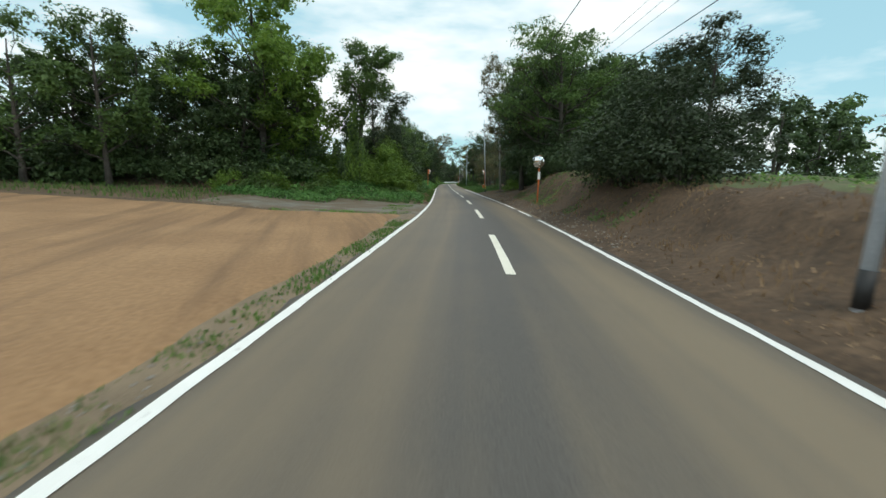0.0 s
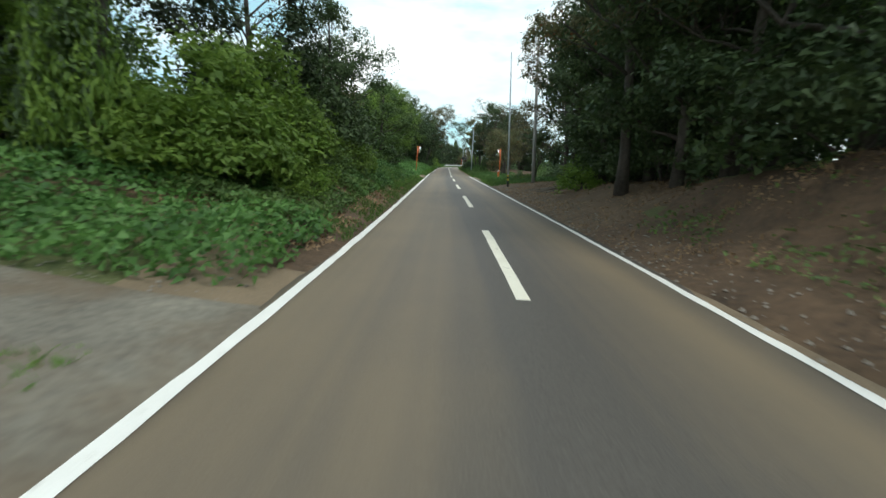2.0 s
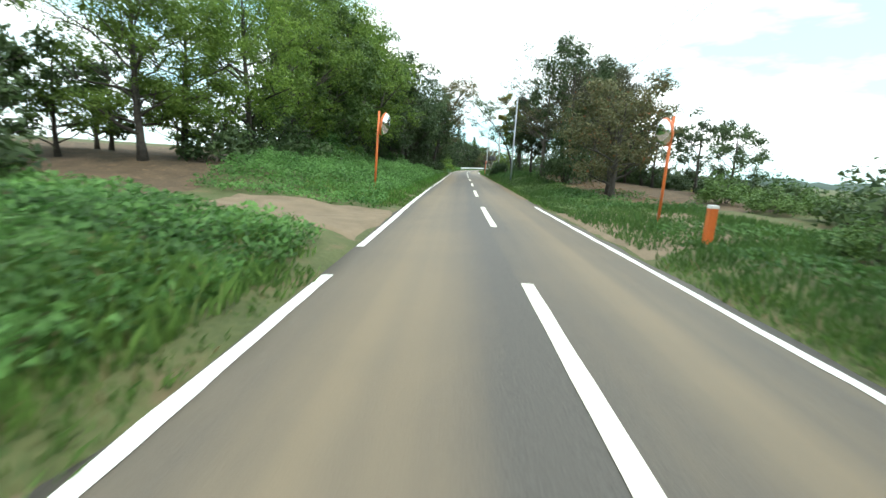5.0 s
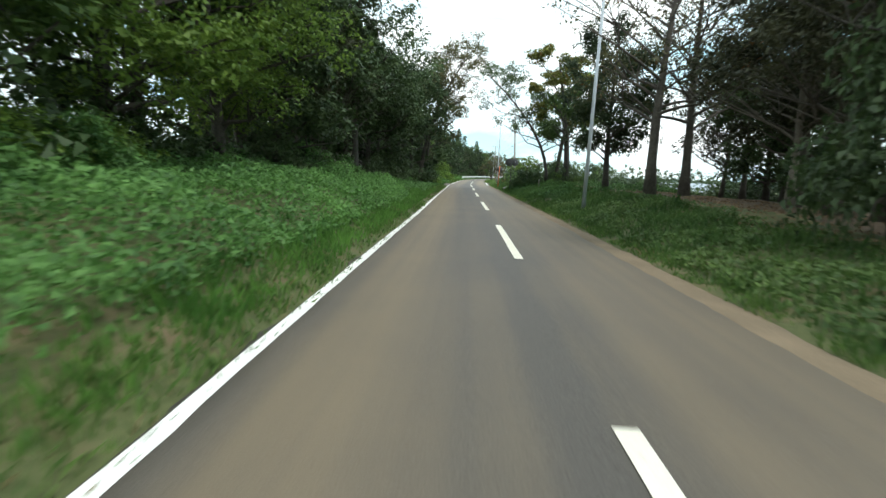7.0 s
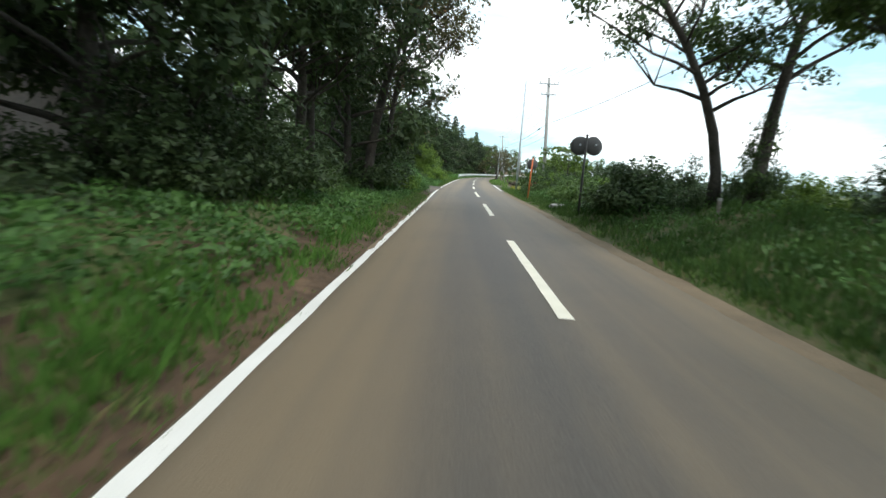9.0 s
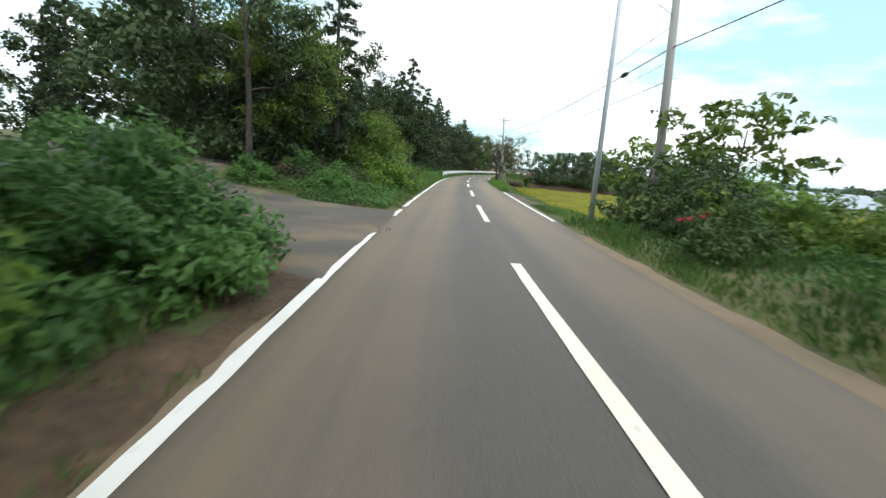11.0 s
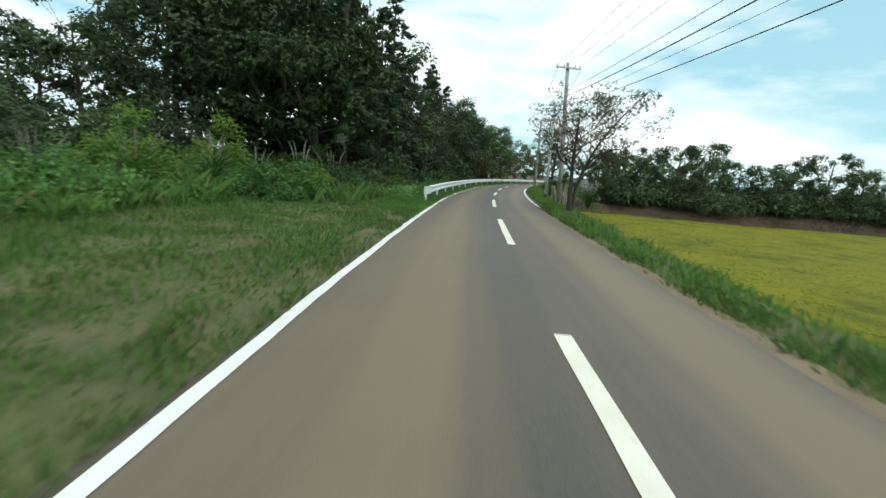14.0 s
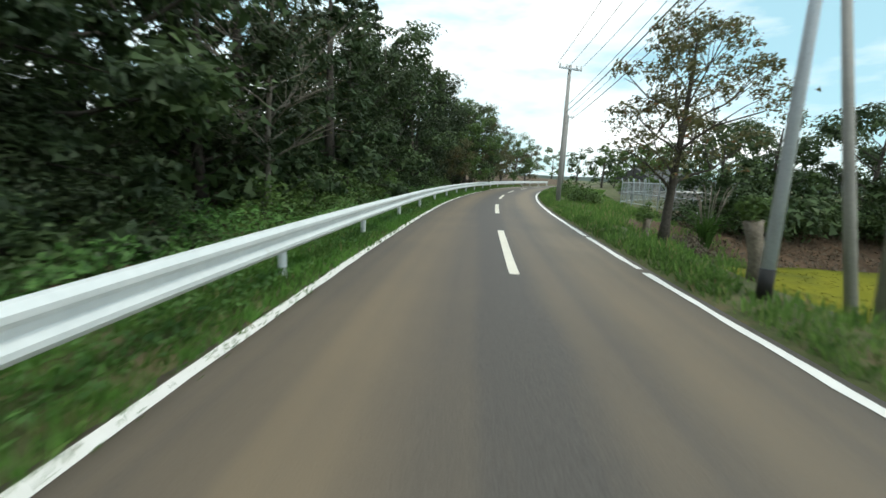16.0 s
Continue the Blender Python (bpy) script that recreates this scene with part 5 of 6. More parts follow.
row(["backbush", "vine"], 168, 170, -28, -14, 6, 0.7, 0.9, 348)
row(["back1", "cedar2", "back1"], 177, 180, -21, -10, 5, 0.95, 1.1, 337)
row(["bush_light", "bush", "vine"], 150, 168, -11, -9.0, 10, 0.5, 0.75, 308)
for y, u, q in ((163.6, -7.3, 0.7), (165.2, -7.0, 0.7), (167.0, -6.6, 0.6), (168.6, -6.0, 0.5), (169.9, -6.4, 0.6)):
    plant("kudzu", y, u, q, 80 * y, "rank green weeds heaped at the wood edge")
for y, u, q in ((158.5, -9.2, 0.7), (160.8, -9.0, 0.8), (162.6, -8.2, 0.85), (164.2, -7.8, 0.75), (166.2, -7.2, 0.9), (168.0, -6.7, 0.8)):
    plant("reed", y, u, q, 50 * y)
plant("cedar3", 172.0, -7.6, 1.2, 40, "tall dark conifer at the wood's corner")
plant("dark1", 171.5, -8.5, 1.05, 140)
row(["dark1", "deep", "cedar2", "deep"], 174, 226, -7.4, -6.6, 15, 0.82, 1.0, 309)
plant("cedar3", 177.5, -6.6, 1.0, 210, "dark conifer with fine drooping sprays")
row(["back1", "cedar", "back2"], 174, 226, -12, -11, 11, 0.95, 1.15, 310)
row(["bush_dark", "bush_dark", "bush"], 173, 212, -5.3, -5.2, 15, 0.7, 1.0, 311, wob=0.3)
row(["backbush"], 181, 212, -8.2, -7.8, 10, 0.9, 1.2, 333)
row(["bank_bush"], 173.5, 181, -7.8, -7.6, 4, 0.6, 0.75, 367, "dense dark shrub in the shade of the wood")
row(["backbush"], 172, 205, -11, -10, 9, 1.1, 1.5, 334)
plant("bare", 183.5, -5.6, 0.7, 210, "dead tree with bare pale branches")
row(["dull", "oak2", "airy"], 208, 246, -5.2, -5.6, 8, 0.75, 0.95, 312)
row(["far2", "far1"], 244, 290, 5, 18, 9, 0.7, 0.9, 313)
row(["far1", "far2"], 282, 276, -44, 60, 18, 0.8, 1.0, 314)
# verge trees, and the far side of the rice
plant("sparse", 168.7, 3.15, 0.92, 95)
plant("fork", 168.85, 3.12, 0.95, 0, "spreading autumn tree leaning over the rice field")
plant("sparse2", 183.0, 4.05, 0.95, 200)
row(["dull", "bush"], 194, 222, 5.0, 5.2, 7, 0.55, 0.8, 315)
for k, (u, h) in enumerate(((9.8, 4.6), (12.8, 5.2), (15.8, 5.6), (19.0, 6.2), (22.0, 4.6), (24.8, 4.2), (27.6, 5.0), (30.0, 6.0), (33.0, 4.6), (36.0, 4.3), (39.4, 3.4), (43.5, 3.6), (48.0, 3.2), (53.0, 3.6), (58.5, 3.2))):
    plant("edge_wood", 191.4 + 1.2 * math.sin(2.3 * k), u, h / 6.8, 67 * k, "dark green tree on the bank beyond the rice")
row(["edge_bush"], 189.9, 190.3, 9, 60, 30, 0.75, 1.05, 317, wob=0.9)
row(["farbush", "backbush"], 190.8, 191.2, 10, 64, 22, 0.8, 1.15, 350, wob=1.0)
row(["far2", "far1"], 214, 211, 9, 26, 5, 0.5, 0.62, 325, wob=1.5)
plant("plume", 188.2, 7.8, 1.0, 40)
row(["deadbush"], 185.6, 187.4, 4.9, 7.0, 5, 0.7, 0.95, 364, "brown dead stalks at the corner of the rice field", wob=0.3)
row(["far1", "far2"], 205, 120, 70, 150, 20, 0.32, 0.5, 318)
row(["farbush"], 196, 130, 62, 130, 18, 1.0, 1.4, 323)
row(["far2", "far1"], 232, 226, 22, 90, 14, 0.3, 0.5, 319)
row(["far1", "far2"], 60, 130, 70, 110, 18, 0.4, 0.55, 324)


# ---------------------------------------------------------------- grass, weeds, rice and litter
def strewn(regions, n, rng):
    areas = np.array([(b - a) * abs(d - c) for a, b, c, d in regions])
    k = rng.choice(len(regions), n, p=areas / areas.sum())
    g = np.array(regions, float)[k]
    return g[:, 0] + (g[:, 1] - g[:, 0]) * rng.random(n), g[:, 2] + (g[:, 3] - g[:, 2]) * rng.random(n)


def weeds(name, label, regions, n, size, height, mat, seed, thin=-0.5, slim=0.7):
    """Broad-leaved weeds heaped in mounds over the ground."""
    rng = np.random.default_rng(seed)
    n, size = 2 * n, 0.72 * size
    y, u = strewn(regions, n, rng)
    lump = vnoise(y * 0.8, u * 0.8, seed) + 0.6 * vnoise(y * 2.2, u * 2.2, seed + 1)
    keep = lump > thin + 0.3 * rng.normal(size=n)
    y, u, lump = y[keep], u[keep], lump[keep]
    z = land(y, u) + height * np.clip(0.55 + 0.45 * lump, 0.12, 1.3) * rng.random(len(y)) ** 0.55
    nor = np.stack([rng.normal(size=len(y)) * 0.85, rng.normal(size=len(y)) * 0.85 - 0.2, np.full(len(y), 0.9)], -1)
    v, f = leaf_tris(np.stack([cx(y) + u, y, z], -1), nor, size * rng.uniform(0.6, 1.4, len(y)), rng, slim)
    solid(name, mesh_of(name, v, f, mat), label, "weeds", kind="stuff")


def grass(name, label, regions, n, height, mat, seed, thin=-0.6, width=0.014, lean=0.45, category="grass"):
    """Bent blades in tufts."""
    rng = np.random.default_rng(seed)
    y, u = strewn(regions, n, rng)
    lump = vnoise(y * 1.3, u * 1.3, seed) + 0.5 * vnoise(y * 4, u * 4, seed + 1)
    keep = lump > thin + 0.35 * rng.normal(size=n)
    y, u, lump = y[keep], u[keep], lump[keep]
    m = len(y)
    h = height * np.clip(0.75 + 0.4 * lump, 0.3, 1.5) * rng.uniform(0.5, 1.25, m)
    a = rng.uniform(0, 2 * np.pi, m)
    d = np.stack([np.cos(a), np.sin(a), 0 * a], -1)
    side = np.stack([-np.sin(a), np.cos(a), 0 * a], -1) * (width * rng.uniform(0.7, 1.4, m))[:, None]
    p = np.stack([cx(y) + u, y, land(y, u) - 0.01], -1)
    bend = (lean * h * rng.uniform(0.2, 1.2, m))[:, None]
    up = np.array([0, 0, 1.0])
    mid = p + d * bend * 0.3 + up * (h * 0.6)[:, None]
    tip = p + d * bend + up * h[:, None]
    v = np.empty((m, 4, 3))
    v[:, 0], v[:, 1], v[:, 2], v[:, 3] = p - side, mid + side, tip, p + side
    v[:, 1] = mid - side * 0.8
    v[:, 3] = p + side
    solid(name, mesh_of(name, v.reshape(-1, 3), np.arange(4 * m).reshape(-1, 4), mat), label, category, kind="stuff")


weeds("kudzu", "bright green creeping weeds before the thicket", [(19.0, 22.6, -12, -2.95), (22.6, 25, -12, -4.7), (16.5, 20, -14, -8)], 10000, 0.16, 0.55, M_WEED, 1)
weeds("bank_weeds", "green weeds and creepers on the steep bank", [(33, 55, -5.6, -3.05)], 12000, 0.12, 0.5, M_WEED, 2, -0.5)
weeds("shaded_bank_weeds", "sparse weeds on the bare soil bank", [(22.0, 34.5, -6.0, -3.25)], 15000, 0.10, 0.45, M_LEAF, 27, -0.7)
weeds("thicket_weeds", "tangled green weeds at the foot of the thicket", [(27, 35, -6.0, -3.2)], 8000, 0.11, 0.45, M_WEED, 45, -0.2)
weeds("bank_litter", "dead leaves and vines on the shaded bank", [(21, 36, -5.8, -2.8)], 5000, 0.09, 0.08, M_DEAD, 30, -0.4)
weeds("track_weeds", "sunlit creeping weeds beside the field track", [(43.5, 56, -9.5, -3.1), (61.5, 64, -9, -3.2)], 12000, 0.12, 0.45, M_WEED, 29, -0.9)
weeds("field_weeds", "thick carpet of creeping green weeds", [(63.5, 92, -9.5, -3.4), (92, 98, -7.6, -3.9)], 46000, 0.11, 0.8, M_WEED, 3, -0.9)
weeds("shade_weeds", "patchy green weeds on brown soil", [(97, 121, -6.4, -3.3)], 10000, 0.13, 0.4, M_WEED, 4, -0.1)
weeds("corner_weeds", "green weeds at the corner of the side road", [(131.2, 145, -6, -3.0), (131.9, 136, -8.5, -6)], 17000, 0.11, 0.35, M_WEED, 5, -0.85)
weeds("rail_weeds", "low green weeds under the guard rail", [(168, 215, -4.8, -2.92)], 16000, 0.08, 0.2, M_WEED, 6, -0.9)
weeds("slope_weeds", "rank broad-leaved weeds behind the guard rail", [(168.5, 200, -6.2, -3.7)], 11000, 0.13, 0.75, M_WEED, 26, -0.5, 0.45)
weeds("clearing_weeds", "tall mixed weeds at the edge of the clearing", [(143, 170, -10.5, -7.4)], 12000, 0.13, 1.0, M_WEED, 7, -0.5)
weeds("verge_weeds", "green weeds and shrublets on the verge", [(46, 60, 3.6, 9), (64, 74, 3.6, 8), (91.5, 98, 3.4, 9.5), (98, 131, 3.2, 7.5)], 19000, 0.12, 0.4, M_WEED, 8, -0.4)
weeds("grove_weeds", "dark low weeds along the verge of the grove", [(63, 92, 2.8, 5.6)], 12000, 0.11, 0.28, M_LEAF, 47, -0.6)
weeds("far_bank_weeds", "low green weeds on top of the soil bank", [(-30, 18, 5.8, 10)], 3500, 0.12, 0.25, M_GRASS, 9, -0.2)
grass("lot_grass", "dry patchy grass strip between road and bare lot", [(-20, 9, -3.3, -2.68)], 5000, 0.09, M_GRASS, 11, -0.3)
grass("back_grass", "tall green grass behind the bare lot", [(12.5, 17, -34, -12), (17, 20, -24, -9), (-8, 13, -38, -24)], 9000, 0.28, M_GRASS, 12, -0.4, 0.022)
grass("bank_grass", "bright green grass on the bank and verge", [(34, 55, -4.2, -2.95), (62.5, 66, -6, -3)], 12000, 0.3, M_GRASS, 13, -0.4)
# Added dark stalks; their colour stands in for tree shade on the bank.
weeds("field_bank_brush", "dark stalks added as tree shade on the bank beyond the rice", [(187.0, 191.5, 7.5, 62)], 18000, 0.12, 0.25, M_BRUSH, 46, -0.6)
grass("edge_grass", "yellow-green grass along the road edge", [(63.5, 105, -4.0, -2.95)], 12000, 0.22, M_LUSH, 14, -0.5)
grass("shade_grass", "grass tufts between bare patches", [(102, 122, -6.5, -3.2), (131.2, 145, -5, -3.0)], 9000, 0.22, M_GRASS, 15, -0.1)
grass("meadow_grass", "short green grass of the roadside clearing", [(142, 170, -9.0, -3.3)], 46000, 0.13, M_GRASS, 16, -0.9, 0.015)
grass("tall_grass", "tall seeding grass at the back of the clearing", [(148, 170, -9.6, -7.4)], 8000, 0.6, M_GRASS, 17, -0.1, 0.009, 0.9)
grass("seeding_weeds", "tall olive weeds with seed heads at the wood edge", [(164, 172.5, -9.5, -4.7), (158, 166, -11, -8)], 5000, 0.65, M_GRASS, 28, 0.0, 0.009, 0.7, "weeds")
grass("rail_lush", "lush green grass between the road and the guard rail", [(165, 186, -4.3, -2.66), (186, 215, -3.8, -2.66)], 20000, 0.17, M_LUSH, 42, -0.9, 0.014)
grass("apron_weeds", "weeds growing in the joint of the driveway", [(13.6, 17.4, -4.6, -3.3), (11.2, 12.3, -9, -3.0)], 2600, 0.13, M_GRASS, 43, 0.1, 0.013, 0.8)
grass("rail_grass", "grass under the guard rail", [(166, 235, -4.6, -2.95)], 14000, 0.2, M_GRASS, 18, -0.5)
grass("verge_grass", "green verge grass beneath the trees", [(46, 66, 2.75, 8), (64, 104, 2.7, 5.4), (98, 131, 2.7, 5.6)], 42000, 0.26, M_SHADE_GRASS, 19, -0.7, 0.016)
grass("field_grass", "green verge grass above the rice field", [(128, 137, 2.75, 5), (150, 172, 2.25, 5.2), (172, 192, 2.6, 5.2), (156, 192, 2.5, 3.6), (186, 196, 3.0, 8.5), (186, 235, 2.6, 9)], 40000, 0.24, M_GRASS, 20, -0.5)
grass("edge_tufts", "short grass growing over the road edge", [(22, 54, -3.3, -2.62), (63, 120, -3.4, -2.62), (132, 166, -3.4, -2.64), (166, 215, -3.4, -2.54)], 36000, 0.13, M_GRASS, 24, -0.35, 0.011, 0.8)
grass("edge_tufts_right", "short grass growing over the road edge", [(46, 56, 2.5, 3.1), (65, 131, 2.48, 3.1), (133, 137, 2.5, 3.2), (147, 172, 2.12, 3.0), (172, 230, 2.5, 3.2)], 34000, 0.15, M_GRASS, 25, -0.35, 0.011, 0.8)
grass("shoulder_tufts", "sparse weeds on the gravel shoulder", [(136, 154, 2.9, 5.4)], 5000, 0.16, M_GRASS, 31, 0.1)
grass("dry_grass", "dead brown grass on the soil bank", [(-34, 24, 2.9, 5.4)], 5000, 0.16, M_DEAD, 21, 0.15)
weeds("fallen_leaves", "brown fallen leaves under the trees", [(20, 48, 2.55, 7.5), (66, 104, 5, 9)], 16000, 0.08, 0.02, M_DEAD, 22, -0.3)
weeds("bank_creepers", "sparse green creepers on the soil bank", [(4, 24, 3.2, 5.4)], 3600, 0.10, 0.16, M_LEAF, 44, 0.15)
weeds("bank_clods", "scattered clods and dead leaves on the soil bank", [(-34, 22, 2.6, 5.2)], 4000, 0.07, 0.03, M_DEAD, 23, 0.0)


def pebbles(name, label, regions, n, size, mat, seed):
    """Small angular stones strewn over the ground."""
    rng = np.random.default_rng(seed)
    y, u = strewn(regions, n, rng)
    r = size * rng.uniform(0.4, 1.0, n) ** 1.5
    base = np.array([(1, 0, 0), (0, 1, 0), (-1, 0, 0), (0, -1, 0), (0, 0, 0.7), (0, 0, -0.6)], float)
    out = np.maximum(-u - edge_l(y), u - edge_r(y))
    ground = np.where(out < 0.05, -CROWN * np.abs(u), land(y, u))
    p = np.stack([cx(y) + u, y, ground + 0.25 * r], -1)
    v = p[:, None] + base[None] * r[:, None, None] * rng.uniform(0.6, 1.3, (n, 6, 1))
    f = np.array([(0, 1, 4), (1, 2, 4), (2, 3, 4), (3, 0, 4), (1, 0, 5), (2, 1, 5), (3, 2, 5), (0, 3, 5)])
    solid(name, mesh_of(name, v.reshape(-1, 3), (f[None] + 6 * np.arange(n)[:, None, None]).reshape(-1, 3), mat), label, "stones", kind="stuff")


pebbles("bank_stones", "pale stones and clods fallen from the bank", [(2, 24, 2.35, 3.3), (24, 46, 2.4, 3.4)], 900, 0.05, M_ROCK, 51)
pebbles("apron_rubble", "broken concrete rubble along the edge of the driveway", [(11.4, 12.4, -12, -3.1), (18.4, 19.4, -10, -3.0), (-8, 11, -3.25, -2.85)], 900, 0.032, M_ROCK, 52)
pebbles("road_crumbs", "crumbs of soil dropped on the road at the side road", [(125.9, 127.3, -3.5, -2.3)], 110, 0.02, M_BANK, 54)
pebbles("lot_clods", "clods of orange soil on the bare lot", [(-6, 12, -16, -3.4)], 700, 0.04, M_DIRT, 53)


def rice_field():
    """The standing crop as a bumpy block with ears on top."""
    def place(s, r):
        near = 6.3 - 0.5 * np.clip((136.8 + 44 * s - 150) / 12, 0, 1)
        y, u = 136.8 + 49.8 * s, near + (66 - near) * r
        z = -1.16 - 0.014 * (u - 6) + 0.025 * vnoise(y * 1.4, u * 1.4, 31) + 0.05 * vnoise(y * 0.4, u * 0.4, 32)
        z = z - 0.11 * np.clip(vnoise(y * 0.75 + 0.3 * u, u * 0.22, 34) - 0.45, 0, 1) / 0.3  # lodged furrows
        return y, u, z
    na, nb = 130, 100
    s, r = np.meshgrid(np.linspace(0, 1, na), np.linspace(0, 1, nb) ** 1.6, indexing="ij")
    y, u, z = place(s, r)
    rim = np.minimum(np.minimum(s, 1 - s) * (na - 1), np.minimum(r * (nb - 1), (1 - r) * (nb - 1)))
    z = np.where((rim < 0.5) & (r < 0.001), -1.9, z)
    z = np.where(((s < 0.001) | (s > 0.999) | (r > 0.999)), -2.4, z)
    verts = np.stack([cx(y) + u, y, z], -1).reshape(-1, 3)
    i = np.arange(na - 1)[:, None] * nb + np.arange(nb - 1)[None]
    f = np.stack([i, i + 1, i + nb + 1, i + nb], -1).reshape(-1, 4)
    solid("rice_crop", mesh_of("rice_crop", verts, f, M_RICE, True), "field of ripe yellow rice", "rice field", kind="stuff")
    rng = np.random.default_rng(33)
    n = 14000
    s, r = rng.random(n), 0.3 * rng.random(n) ** 2.2
    y, u, z = place(s, r)
    p = np.stack([cx(y) + u, y, z - 0.02], -1)
    nor = np.stack([0.5 * rng.normal(size=n), 0.5 * rng.normal(size=n), np.ones(n)], -1)
    v, f = leaf_quads(p + np.array([0, 0, 0.05]), nor, 0.10 * rng.uniform(0.6, 1.4, n), rng, 0.22, 0.1)
    solid("rice_ears", mesh_of("rice_ears", v, f, M_RICE_EAR), "nodding ripe ears of rice", "rice field", kind="stuff")


rice_field()


# ---------------------------------------------------------------- roadside things
def lathe(profile, sides=24):
    """A turned form about z from (radius, height) pairs."""
    v, f = [], []
    for r, z in profile:
        for k in range(sides):
            a = 2 * math.pi * k / sides
            v.append((r * math.cos(a), r * math.sin(a), z))
    for i in range(len(profile) - 1):
        for k in range(sides):
            q = (k + 1) % sides
            f.append((i * sides + k, i * sides + q, (i + 1) * sides + q, (i + 1) * sides + k))
    f.append(tuple(reversed(range(sides))))
    f.append(tuple(range((len(profile) - 1) * sides, len(profile) * sides)))
    return v, f


def traffic_mirror(y, u, height, face_turn, label, dia=0.8, lean=(0.0, 0.0), mirrors=((0.0, 0.0),), plate=True, pole_r=0.04, paint=None):
    """A convex road mirror on an orange pole; mirrors: (offset in turn, offset in height)."""
    x, yy, z = spot(y, u)
    root = thing("traffic_mirror", label, "traffic mirror", (x, yy, z), "traffic mirrors")
    top = Vector((lean[0] * height, lean[1] * height, height))
    v, f = tube([(0, 0, -0.2), top * 0.5, top], [pole_r] * 3, 14)
    pole = part("pole", mesh_of("pole", v, f, paint or M_ORANGE, True), root, "dark weathered steel pole" if paint else "orange painted steel pole")
    if plate:
        c = top * 0.58
        part("plate", bevelled("plate", [box(c.x - 0.07, c.y - 0.055, c.z - 0.2, c.x + 0.07, c.y - 0.042, c.z + 0.2)], M_WHITE, 0.004), root, "small white notice plate")
    for turn, dz, *side in mirrors:
        a = radians(face_turn + turn)
        d = Vector((math.sin(a), -math.cos(a), -0.2)).normalized()
        c = Vector((top.x + (side[0] if side else 0.0), top.y, height - dia / 2 + dz)) + 0.16 * d
        m = Matrix.Translation(c) @ d.to_track_quat("Z", "Y").to_matrix().to_4x4()
        R = dia / 2
        v, f = lathe([(R * 0.3, -0.10), (R * 0.8, -0.07), (R * 0.98, -0.02), (R, 0.0), (R * 0.99, 0.03), (R * 0.93, 0.03)], 32)
        shell = part("mirror_back", mesh_of("mirror_back", v, f[:-2] + [f[-2]], M_GREY_PAINT if dia < 0.7 else M_ORANGE, True), root, "", m)
        prof = [(R * 0.94 * math.sin(b), R * 2.2 * (math.cos(b * 0.45) - math.cos(math.pi / 2 * 0.45)) + 0.012) for b in np.linspace(math.pi / 2, 0.03, 9)]
        v, f = lathe(prof, 32)
        part("mirror_face", mesh_of("mirror_face", v, f[:-2] + [f[-1]], M_MIRROR, True), root, "convex mirror face", m)
        v, f = tube([(0, 0, -0.1), (0, 0, -0.17)], [0.03, 0.03], 8)
        part("bracket", mesh_of("bracket", v, f, M_GALV), root, "", m)
    return root


def utility_pole(y, u, height, r, label, mat=M_POLE, lean=(0.0, 0.0), arms=(), bands=0, name="utility_pole", steps=True):
    """A tapered pole with crossarms, insulators and step bolts. arms: (height, half width, turn)."""
    x, yy, z = spot(y, u)
    root = thing(name, label, "utility pole", (x, yy, z), "utility poles")
    def at(t):
        return Vector((lean[0] * t, lean[1] * t, t))
    v, f = tube([at(-0.3), at(height * 0.5), at(height)], [r, r * 0.82, r * 0.64], 18)
    part("shaft", mesh_of("shaft", v, f, mat, True), root)
    if bands > 0:
        v, f = tube([at(0.0), at(0.40)], [r + 0.006, r + 0.005], 18)
        part("base_wrap", mesh_of("base_wrap", v, f, M_BLACK, True), root, "black base wrap")
        for k, (a, b) in enumerate(((0.40, 0.52), (0.52, 0.64), (0.64, 0.76)) if bands > 1 else ()):
            v, f = tube([at(a), at(b)], [r + 0.005, r + 0.004], 18)
            part("band", mesh_of("band", v, f, M_YELLOW if k != 1 else M_BLACK, True), root)
    if steps:
        for k in range(8):
            h = 1.9 + 0.45 * k
            if h > height - 1:
                break
            s = 1 if k % 2 else -1
            v, f = tube([at(h), at(h) + Vector((s * (r + 0.12), 0, 0))], [0.009, 0.009], 6)
            part("step_bolt", mesh_of("step_bolt", v, f, M_GALV), root)
    for h, half, turn in arms:
        a = radians(turn)
        d = Vector((math.cos(a), math.sin(a), 0))
        c = at(h)
        arm = part("crossarm", bevelled("crossarm", [box(-half, -0.04, -0.04, half, 0.04, 0.04)], M_GALV, 0.006), root, "galvanised steel crossarm", Matrix.Translation(c + Vector((0, -r, 0))) @ pose(0, 0, 0, 0, 0, turn))
        for o in (-0.92, -0.35, 0.55, 0.95):
            v, f = lathe([(0.02, 0.04), (0.05, 0.08), (0.03, 0.12), (0.05, 0.16), (0.025, 0.22)], 12)
            part("insulator", mesh_of("insulator", v, f, M_WHITE, True), arm, "white ceramic insulator", Matrix.Translation((half * o, 0, 0)))
    return root


